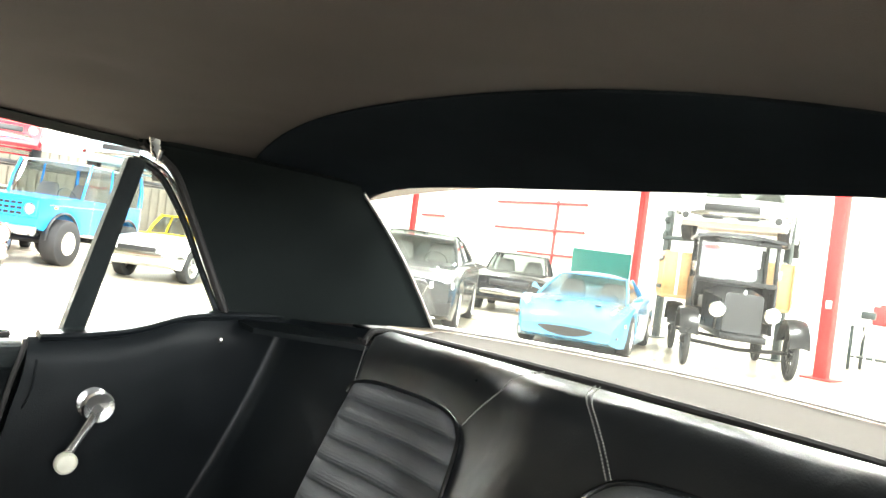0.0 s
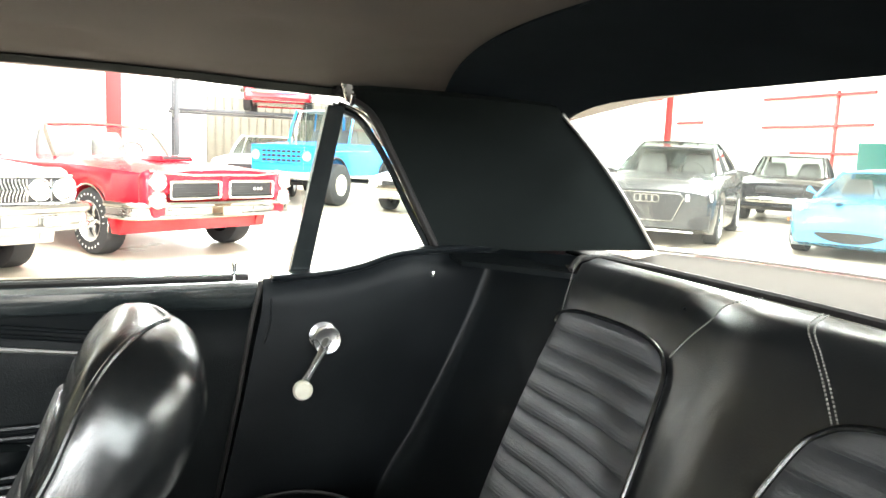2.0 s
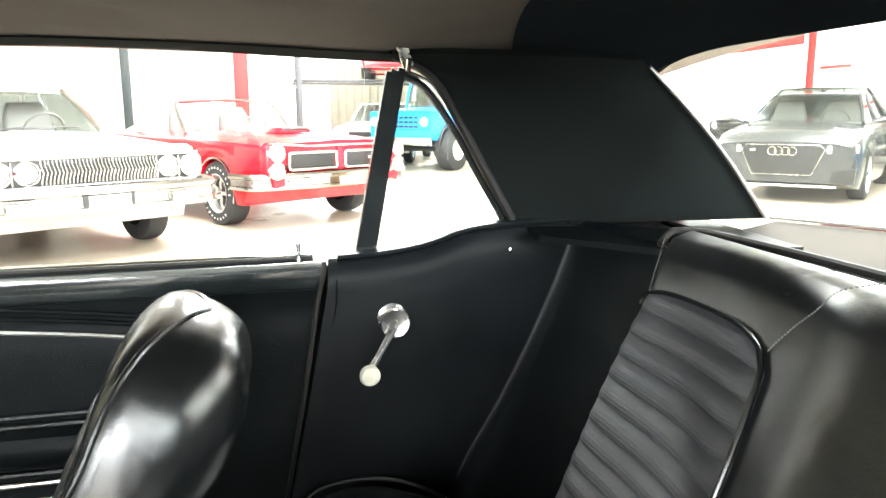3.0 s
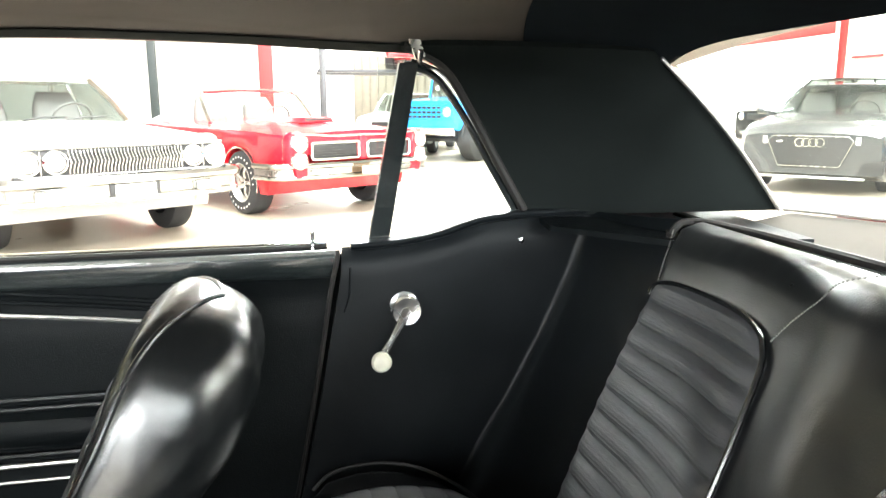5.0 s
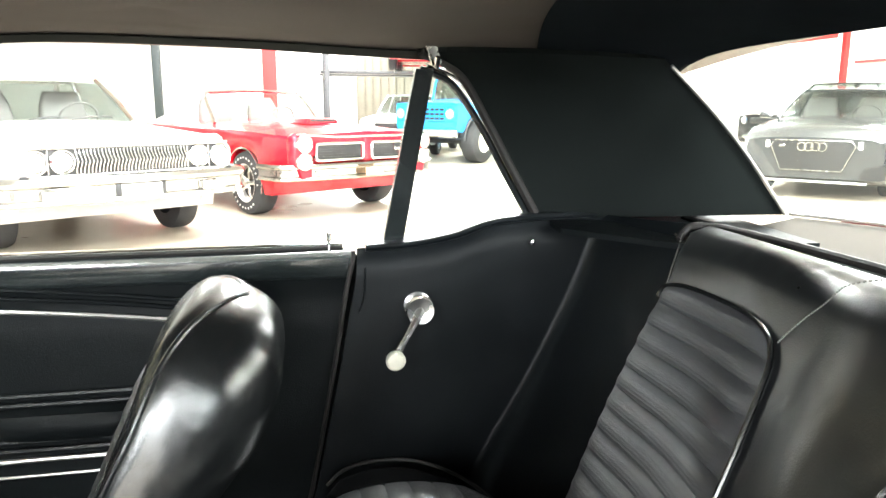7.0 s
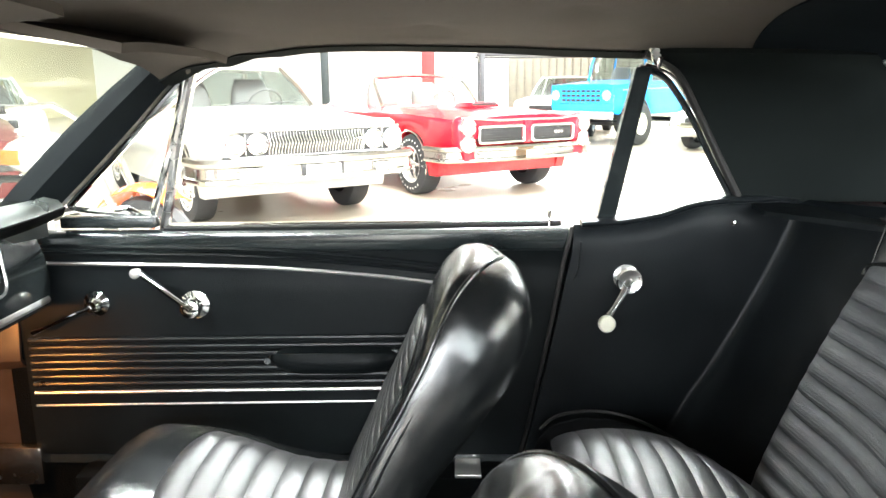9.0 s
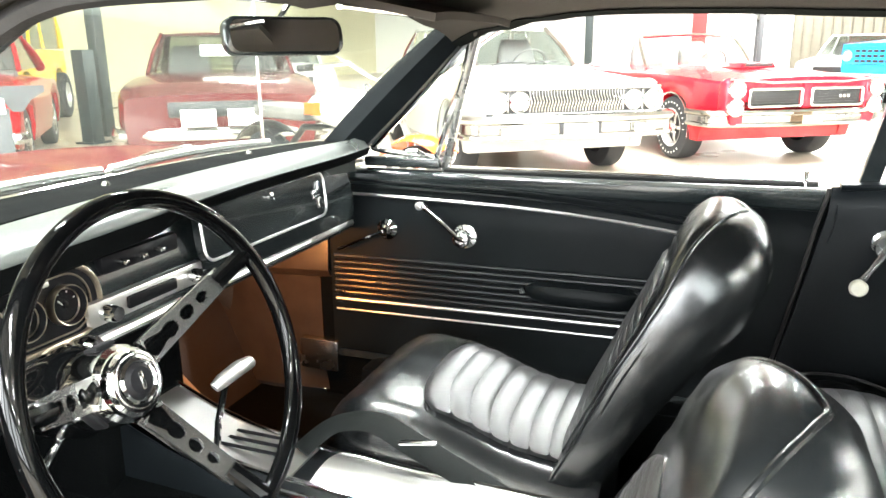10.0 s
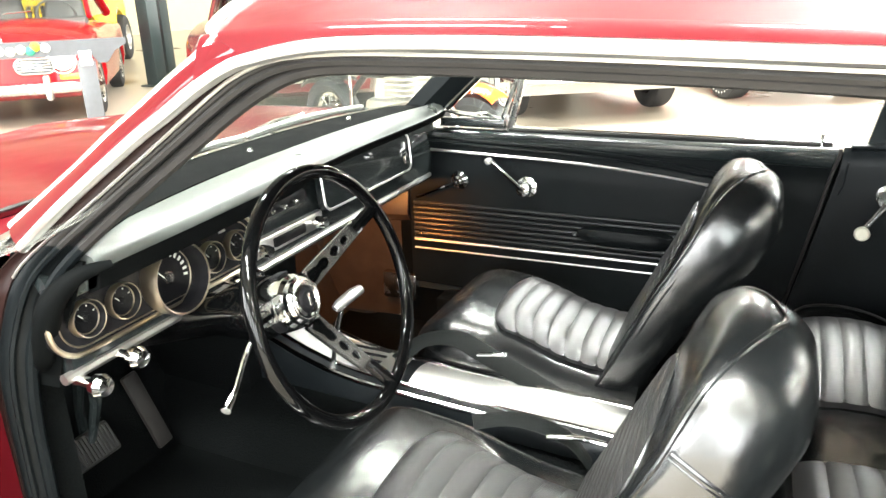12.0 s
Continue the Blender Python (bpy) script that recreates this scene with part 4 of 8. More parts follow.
    def face(u, v):
        q = lerp(0.08, 0.74, u)
        w, t = size(q)
        wide = 0.41 * (1 - 0.75 * max(0, (u - 0.7) / 0.3) ** 2.2)
        a = lerp(-wide, wide, v) * w
        edge = min(1.0, 6 * v, 6 * (1 - v), 20 * (1 - u) + 0.02)
        crown = 0.014 * max(0.0, min(1.0, (q - 0.45) / 0.35)) * (1 - (2 * a / w) ** 2)
        return at(q) + Vector((0, a, 0)) + fwd * (t / 2 - 0.002 + crown + rib(u, 14, 0.008) * edge ** 0.4)
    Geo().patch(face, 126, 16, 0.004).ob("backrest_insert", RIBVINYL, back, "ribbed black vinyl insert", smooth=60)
    rim = [face(u, 0.0) + fwd * 0.002 for u in (0.0, 0.3, 0.6, 0.75, 0.85, 0.93, 1.0)] + [face(u, 1.0) + fwd * 0.002 for u in (1.0, 0.93, 0.85, 0.75, 0.6, 0.3, 0.0)]
    Geo().tube(smooth_line(rim, 4), 0.003, 6).ob("insert_piping", SEATVINYL, back)

    # cushion
    high = lambda q: drop + curve([(0.0, 0.438), (0.3, 0.458), (0.5, 0.497), (0.62, 0.5125), (0.69, 0.5165), (0.76, 0.5205), (0.82, 0.521), (0.88, 0.514), (0.95, 0.490), (0.985, 0.457), (1.0, 0.42)], q)
    rings, pl, pr = [], [], []
    for k in range(37):
        q = 1 - (1 - k / 36) ** 1.5
        x = lerp(0.36 + lean, 0.93 + lean, q)
        w = 0.49 * (1 - 0.3 * max(0.0, (q - 0.72) / 0.28) ** 2.6)
        zb = 0.315 + 0.07 * max(0, (q - 0.85) / 0.15) ** 2
        h = high(q) - zb
        r = min(0.075, 0.45 * h)
        ring = []
        for a, b in rounded(w, h, r, 7):
            ring.append(Vector((x, y0 + a, zb + h / 2 + b + 0.034 * (b > 0) * (1 - abs(2 * a / w) ** 2) * min(1.0, 5 * (1 - q)))))
        rings.append(ring)
        pl.append(Vector((x, y0 - w / 2 + 0.02, high(q) - 0.018)))
        pr.append(Vector((x, y0 + w / 2 - 0.02, high(q) - 0.018)))
    cushion = Geo().rings(rings).ob("seat_cushion", SEATVINYL, seat, "smooth black vinyl seat cushion", smooth=70)
    Geo().tube(pl[:-4], 0.0035, 8).ob("piping", SEATVINYL, cushion)
    Geo().tube(pr[:-4], 0.0035, 8).ob("piping", SEATVINYL, cushion)

    def pad(u, v):
        q = lerp(0.04, 0.625 - 0.05 * abs(2 * v - 1) ** 4, u)
        x = lerp(0.36 + lean, 0.93 + lean, q)
        a = lerp(-0.14, 0.14, v) - 0.025
        edge = min(1.0, 6 * v, 6 * (1 - v), 14 * (1 - u) + 0.05)
        return (x, y0 - a, high(q) + 0.034 * (1 - (a / 0.245) ** 2) - 0.003 + (0.005 + rib(u, 8, 0.011)) * edge**0.5)
    Geo().patch(pad, 96, 16, 0.016).ob("cushion_insert", RIBVINYL, cushion, "ribbed black vinyl insert", smooth=60)
    Geo().tube(smooth_line([(lerp(0.36 + lean, 0.93 + lean, 0.635 - 0.05 * abs(2 * v - 1) ** 4), y0 + lerp(-0.15, 0.15, v) + 0.025, high(0.635 - 0.05 * abs(2 * v - 1) ** 4) + 0.034 * (1 - ((lerp(-0.15, 0.15, v) + 0.025) / 0.245) ** 2)) for v in (0, 0.1, 0.3, 0.5, 0.7, 0.9, 1)], 4), 0.003, 6).ob("insert_seam", SEATVINYL, cushion)
    for s in (-1, 1):
        Geo().box((0.62, y0 + s * 0.19, 0.285), (0.5, 0.03, 0.05), 0.006).ob("seat_track", SATIN, seat)
    return seat


def rear_seat():
    seat = thing("bench_seat", "black vinyl rear bench with two ribbed bucket inserts", "car seat")
    PROF = [(-0.28, 0.46), (-0.31, 0.55), (-0.372, 0.70), (-0.43, 0.82), (-0.468, 0.89), (-0.486, 0.935), (-0.51, 0.968), (-0.545, 0.978), (-0.575, 0.968), (-0.59, 0.90), (-0.56, 0.46)]

    def half(z):
        return curve([(0.46, 0.405), (0.6, 0.412), (0.75, 0.418), (0.88, 0.425), (0.94, 0.436), (0.985, 0.45)], z)
    rings = []
    for k in range(61):
        q = math.sin(math.pi / 2 * (2 * k / 60 - 1))
        e = max(0.0, (abs(q) - 0.95) / 0.05) ** 2
        dip = 0.012 * math.exp(-((abs(q) - 0.55) / 0.28) ** 2)
        ring = []
        for i, (x, z) in enumerate(PROF):
            front = i < 7
            ring.append(Vector((x - (dip + 0.022 * e - 0.016 * math.exp(-(q / 0.15) ** 2)) * front, q * half(z), z - 0.008 * e * (5 < i < 9))))
        rings.append(ring)
    back = Geo().rings(rings).ob("backrest", LITBENCHVINYL, seat, "smooth black vinyl rear backrest, light put into its colour", smooth=60)
    edge = smooth_line([(-0.50, -0.442, 0.955), (-0.522, -0.449, 0.973), (-0.548, -0.43, 0.976), (-0.562, -0.37, 0.977), (-0.568, -0.2, 0.979), (-0.57, 0, 0.98), (-0.568, 0.2, 0.979), (-0.562, 0.37, 0.977), (-0.548, 0.43, 0.976), (-0.522, 0.449, 0.973), (-0.50, 0.442, 0.955)], 6)
    Geo().tube(edge, 0.0062, 8).ob("piping", RUBBER, back, "black piping along the top edge")

    def fx(z):
        return curve([(z2, x2) for x2, z2 in PROF[:7]], z)
    COUNT = 13
    for s in (-1, 1):
        def lie(w, z):
            """The backrest's own face at half-width w."""
            q = w / half(z)
            return fx(z) - 0.012 * math.exp(-((q - 0.55) / 0.28) ** 2) + 0.016 * math.exp(-(q / 0.15) ** 2) - 0.022 * max(0.0, (q - 0.95) / 0.05) ** 2

        def face(u, v):
            z = lerp(0.893, 0.47, u)
            a = curve([(0.47, 0.062), (0.65, 0.075), (0.752, 0.087), (0.80, 0.097), (0.858, 0.113), (0.893, 0.135)], z)
            b = curve([(0.47, 0.392), (0.7, 0.403), (0.88, 0.41), (0.9, 0.405)], z)
            w = lerp(a, b, v)
            w += 0.035 * max(0.0, 1 - u / 0.09) ** 2 * max(0.0, 1 - v / 0.25)
            e = min(1.0, 9 * v, 9 * (1 - v))
            t = (u * COUNT) % 1.0
            fine = 0.0006 * math.sin(2 * math.pi * u * COUNT * 7)
            return (lie(w, z) + 0.001 + (0.0145 * (1 - abs(2 * t - 1) ** 2.4) + fine) * e**0.5, s * w, z + 0.004)
        Geo().patch(face, 260, 18, s * 0.012).ob("backrest_insert", LITBENCHRIB, back, "finely ribbed black vinyl insert, light put into its colour", smooth=60)
        rim = [(lie(y, z) + 0.007, s * y, z) for y, z in ((0.412, 0.872), (0.405, 0.888), (0.36, 0.9), (0.28, 0.902), (0.20, 0.9), (0.15, 0.891), (0.127, 0.877), (0.112, 0.858), (0.095, 0.80), (0.085, 0.75), (0.073, 0.65), (0.06, 0.48))]
        Geo().tube(smooth_line(rim, 5), 0.0038, 8).ob("insert_piping", SEATVINYL, back, "raised black piping round the insert")
        for d in (0, 0.008) if s > 0 else (0,):
            seam = smooth_line([(lie(0.13, 0.887) + 0.002, s * (0.129 + d), 0.887), (lie(0.107, 0.918) + 0.0015, s * (0.107 + d), 0.918), (lie(0.082, 0.947) + 0.0015, s * (0.082 + d), 0.947), (-0.50, s * (0.062 + d), 0.972), (-0.54, s * (0.045 + d), 0.982)], 9)
            for i in range(0, len(seam) - 1, 1):
                Geo().tube([seam[i], seam[i].lerp(seam[i + 1], 0.55)], 0.0012, 5).ob("stitch", THREAD, back)
        side = smooth_line([(lie(0.408, 0.89) + 0.002, s * 0.412, 0.885), (lie(0.418, 0.915) + 0.002, s * 0.421, 0.915), (lie(0.425, 0.94) + 0.002, s * 0.43, 0.94), (-0.505, s * 0.439, 0.966)], 9)
        for i in range(0, len(side) - 1, 1):
            Geo().tube([side[i], side[i].lerp(side[i + 1], 0.55)], 0.0011, 5).ob("stitch", THREAD, back)
    # cushion
    def plan(x):
        return curve([(-0.34, 0.32), (-0.28, 0.37), (-0.24, 0.475), (-0.19, 0.568), (-0.12, 0.625), (-0.03, 0.646), (0.04, 0.638), (0.075, 0.62)], x)
    prof = [(0.035, 0.30), (0.075, 0.38), (0.078, 0.45), (0.062, 0.49), (0.035, 0.512), (-0.02, 0.524), (-0.08, 0.526), (-0.15, 0.518), (-0.22, 0.502), (-0.28, 0.48), (-0.33, 0.45), (-0.34, 0.30)]
    rise = lambda q: 0.018 * math.exp(-(q / 0.12) ** 2) + 0.044 * math.exp(-((abs(q) - 0.5) / 0.3) ** 2) - 0.014
    rings = []
    for k in range(49):
        q = math.sin(math.pi / 2 * (2 * k / 48 - 1))
        e = max(0.0, (abs(q) - 0.94) / 0.06) ** 2
        rings.append([Vector((x, q * plan(x), z - 0.018 * e * (z > 0.44) + rise(q) * (z > 0.44))) for x, z in prof])
    cushion = Geo().rings(rings).ob("seat_cushion", SEATVINYL, seat, "smooth black vinyl rear cushion", smooth=60)
    for s in (-1, 1):
        Geo().tube(smooth_line([(x, s * (plan(x) - 0.006), curve([(-0.34, 0.45), (-0.22, 0.49), (-0.08, 0.514), (0.035, 0.5), (0.07, 0.47)], x) + 0.004) for x in (-0.31, -0.25, -0.2, -0.14, -0.08, -0.02, 0.03, 0.06)], 4), 0.0035, 6).ob("piping", RUBBER, cushion)

        def pad(u, v):
            x, w = lerp(-0.30, 0.045, u), lerp(0.105, lerp(0.37, 0.49, min(1.0, u * 2.5)), v)
            e = min(1.0, 6 * v, 6 * (1 - v), 16 * (1 - u) + 0.02)
            zz = curve([(-0.33, 0.45), (-0.28, 0.48), (-0.22, 0.502), (-0.15, 0.518), (-0.08, 0.526), (-0.02, 0.524), (0.035, 0.512), (0.062, 0.49)], x) + rise(w / plan(x))
            return (x, s * w, zz + 0.002 + rib(u, 9, 0.010) * e**0.5)
        Geo().patch(pad, 108, 16, -s * 0.015).ob("cushion_insert", RIBVINYL, cushion, "ribbed black vinyl insert", smooth=60)
    return seat


# ---- dashboard and controls ----
def build_dash():
    dash = thing("dashboard", "black padded dashboard with five round chrome-rimmed gauges", "dashboard")
    # pad, a section carried across the car
    rings = []
    for k in range(41):
        q = k / 40
        y = lerp(-0.635, 0.678, q)
        e = abs(2 * q - 1) ** 6
        eye = max(0.0, min(1.0, (y - 0.06) / 0.07))
        rear = 1.0 + 0.02 * e
        fr = 1.245 - 0.11 * abs(y / 0.66) ** 2.4
        fr = fr - 0.085
        fr = lerp(fr, 1.045, max(0.0, min(1.0, (y - 0.61) / 0.06)))
        z0 = curve([(-0.64, 0.974), (-0.15, 0.975), (0.06, 0.969), (0.3, 0.96), (0.6, 0.948), (0.645, 0.938), (0.668, 0.915), (0.68, 0.885)], y)
        drop = lerp(0.03, 0.045, eye)
        rings.append([Vector(p) for p in ((fr, y, min(0.958, z0 + 0.012)), (lerp(rear, fr, 0.6), y, min(z0 + 0.02, lerp(z0, 0.965, 0.5) + 0.012)), (rear + 0.03, y, z0 + 0.01), (rear + 0.008, y, z0 + 0.002), (rear - 0.002, y, z0 - 0.014), (rear + 0.004, y, z0 - drop), (rear + 0.03, y, z0 - drop - 0.012), (min(1.11, fr), y, z0 - drop - 0.02), (fr, y, min(0.9, z0 - drop - 0.02)))])
    roll = smooth_line([(0.995, 0.60, 0.94), (1.025, 0.64, 0.93), (1.062, 0.658, 0.89), (1.085, 0.662, 0.84), (1.11, 0.655, 0.79), (1.15, 0.63, 0.76)], 5)
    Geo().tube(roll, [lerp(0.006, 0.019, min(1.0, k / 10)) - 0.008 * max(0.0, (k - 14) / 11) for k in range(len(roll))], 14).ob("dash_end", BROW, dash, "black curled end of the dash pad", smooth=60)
    rings = rings[:-2]
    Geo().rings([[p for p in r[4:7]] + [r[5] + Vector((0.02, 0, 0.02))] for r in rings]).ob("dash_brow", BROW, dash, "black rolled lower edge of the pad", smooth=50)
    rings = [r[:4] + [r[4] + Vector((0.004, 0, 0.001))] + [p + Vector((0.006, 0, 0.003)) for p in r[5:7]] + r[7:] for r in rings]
    Geo().rings(rings).ob("lit_dash_pad", LITDASHPAD, dash, "padded dark dash top, reflected glare put into its pale colour", smooth=50)
    sill = lambda y: 1.245 - 0.11 * abs(y / 0.66) ** 2.4
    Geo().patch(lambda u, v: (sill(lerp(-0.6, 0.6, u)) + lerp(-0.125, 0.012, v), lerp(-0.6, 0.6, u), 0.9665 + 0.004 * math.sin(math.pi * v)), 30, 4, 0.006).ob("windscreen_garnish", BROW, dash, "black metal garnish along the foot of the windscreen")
    for y in (0.42, 0.05, -0.35):
        Geo(Matrix.Translation((1.175 - 0.05 * abs(y) ** 2, y, 0.970))).lathe([(0.008, 0), (0.008, 0.006), (0.004, 0.012), (0, 0.013)], 10).ob("garnish_screw", CHROME, dash)
    # face
    Geo().patch(lambda u, v: (lerp(1.07, 1.11, v) + 0.02 * (1 - math.sin(v * math.pi)), lerp(-0.63, 0.643, u), lerp(0.76, 0.94, v)), 24, 8, 0.02).ob("dash_face", BLACKPAINT, dash, "black dash face")
    Geo().tube([(1.072, -0.62, 0.772), (1.068, 0, 0.772), (1.07, 0.66, 0.765)], 0.009, 8).ob("dash_lower_lip", SATIN, dash, "bright lower dash lip")
    # instrument panel
    face = Matrix.Translation((1.078, 0.434, 0.845)) @ axes((0, 0, 0), (0, 1, 0), (0.1, 0, 1))
    if (face.to_3x3() @ Vector((0, 0, 1))).x > 0:
        face = Matrix.Translation((1.078, 0.434, 0.845)) @ axes((0, 0, 0), (0, -1, 0), (0.1, 0, 1))
    panel = Geo(face).slab(rounded(0.48, 0.108, 0.052, 8), 0.012).ob("instrument_panel", DIAL, dash, "black instrument panel with bright border")
    loop = [(x, y, 0.012) for x, y in rounded(0.475, 0.104, 0.05, 8)]
    Geo(face).tube(loop, 0.0045, 8, closed=True).ob("panel_border", CHAMPAGNE, panel)
    loop = [(x, y, 0.013) for x, y in rounded(0.44, 0.084, 0.04, 8)]
    Geo(face).tube(loop, 0.0015, 6, closed=True).ob("panel_pinstripe", CHAMPAGNE, panel)
    for dx, r, deep in ((-0.172, 0.027, 0.02), (-0.102, 0.027, 0.02), (0.003, 0.057, 0.044), (0.106, 0.027, 0.02), (0.176, 0.027, 0.02)):
        dx = -dx if face.to_3x3().col[0].y < 0 else dx
        m = face @ Matrix.Translation((dx, 0.0, 0.008))
        Geo(m).lathe([(r * 1.02, 0.0), (r * 1.09, deep * 0.3), (r * 1.09, deep * 0.92), (r * 1.07, deep), (r * 1.02, deep * 0.97)], 36, caps=False).ob("gauge_bezel", CHAMPAGNE, panel, "champagne metal deep gauge bezel")
        Geo(m).lathe([(r * 1.02, deep * 0.97), (r * 0.95, 0.008), (r * 0.95, 0.0)], 36, caps=False).ob("gauge_funnel", DIAL, panel)
        Geo(m).tube([(r * 0.88 * math.cos(a), r * 0.88 * math.sin(a), 0.009) for a in (math.pi * j / 16 for j in range(32))], 0.0012, 6, closed=True).ob("dial_ring", CHAMPAGNE, panel)
        Geo(m).lathe([(0.0, 0.006), (r * 0.93, 0.006), (r * 0.93, 0.0)], 32).ob("gauge_face", DIAL, panel)
        n = 15 if r > 0.05 else 4
        g = Geo(m)
        for k in range(n):
            a = radians(lerp(205, -10, k / (n - 1))) if r > 0.05 else radians(lerp(160, 20, k / (n - 1)))
            g.box((0, 0, 0), (r * 0.10 if r < 0.05 else r * 0.15, 0.0014 if r < 0.05 else 0.0044, 0.001), 0, Matrix.Translation((r * 0.7 * math.cos(a), r * 0.7 * math.sin(a), 0.0075)) @ Matrix.Rotation(a, 4, "Z"))
        g.ob("gauge_markings", MARK, panel)
        Geo(m).box((r * 0.2, r * 0.1, 0.009), (r * 0.62, 0.0014, 0.001), 0, Matrix.Rotation(radians(130), 4, "Z")).ob("gauge_needle", MARK, panel)
        Geo(m).lathe([(0.0, 0.013), (r * 0.16, 0.012), (r * 0.2, 0.008)], 18).ob("needle_boss", SPUN if r > 0.05 else DIAL, panel)
        Geo(m).lathe([(0.0, deep * 0.62), (r * 0.96, deep * 0.6)], 28, caps=False).ob("gauge_lens", LENS, panel).visible_shadow = False
    for dx in (-0.145, 0.147):
        Geo(face).box((dx, 0.036, 0.013), (0.018, 0.007, 0.003), 0.002).ob("warning_lamp", SATIN, panel)
    # centre: heater slide, radio and ashtray
    mid = Geo().box((1.066, 0.10, 0.815), (0.02, 0.26, 0.04), 0.006).ob("radio_plate", SATIN, dash, "brushed metal radio plate")
    for y, r in ((0.2, 0.013), (0.0, 0.013)):
        Geo(Matrix.Translation((1.054, y, 0.815)) @ axes((0, 0, 0), (0, 1, 0), (0, 0, -1))).lathe([(r, 0.0), (r, 0.02), (r * 0.85, 0.026), (0, 0.026)], 16).ob("radio_knob", CHROME, mid)
    Geo().box((1.054, 0.1, 0.815), (0.008, 0.11, 0.02), 0.003).ob("radio_dial", DIAL, mid)
    Geo().box((1.075, 0.10, 0.88), (0.02, 0.17, 0.03), 0.006).ob("heater_control", DIAL, dash, "black heater control plate with bright levers")
    for y in (0.15, 0.11, 0.07):
        Geo().box((1.058, y, 0.88), (0.02, 0.012, 0.008), 0.003).ob("heater_lever", CHROME, dash)
    # glovebox
    gface = Matrix.Translation((1.062, -0.24, 0.878)) @ axes((0, 0, 0), (0, 1, 0), (0.1, 0, 1))
    if (gface.to_3x3() @ Vector((0, 0, 1))).x > 0:
        gface = Matrix.Translation((1.062, -0.24, 0.878)) @ axes((0, 0, 0), (0, -1, 0), (0.1, 0, 1))
    box = Geo(gface).slab(rounded(0.44, 0.108, 0.028, 6), 0.014).ob("glovebox_door", BLACKPAINT, dash, "satin black glovebox door")
    Geo(gface).tube([(x, y, 0.014) for x, y in rounded(0.43, 0.098, 0.024, 6)], 0.003, 6, closed=True).ob("glovebox_trim", SATIN, box)
    Geo(gface @ Matrix.Translation((0.0, 0.03, 0.014))).lathe([(0.009, 0), (0.009, 0.008), (0, 0.009)], 14).ob("glovebox_lock", CHROME, box)
    sx = 1 if gface.to_3x3().col[0].y < 0 else -1
    g = Geo(gface)
    g.box((sx * 0.185, 0.0, 0.016), (0.01, 0.06, 0.004), 0.001)
    g.box((sx * 0.175, 0.004, 0.016), (0.028, 0.02, 0.004), 0.003)
    g.ob("glovebox_badge", CHROME, box)
    # knobs below the panel
    for y, z, x in ((0.56, 0.762, 1.04), (0.635, 0.752, 1.04), (0.375, 0.78, 1.04), (0.30, 0.785, 1.04), (0.26, 0.785, 1.04)):
        k = Geo(Matrix.Translation((x, y, z)) @ axes((0, 0, 0), (0, 1, 0), (0, 0, -1)))
        k.lathe([(0.009, -0.05), (0.009, 0.0), (0.017, 0.004), (0.019, 0.016), (0.014, 0.026), (0.0, 0.028)], 18)
        k.ob("pull_knob", CHROME, dash, "chrome pull knob")
    Geo().tube([(1.06, 0.62, 0.74), (1.09, 0.60, 0.69), (1.16, 0.57, 0.58)], [0.012, 0.009, 0.007], 8).ob("parking_brake_rod", BLACKPAINT, dash)
    Geo().box((1.13, 0.02, 0.76), (0.1, 1.24, 0.03), 0.015).ob("under_dash", CARPET, dash)
    return dash


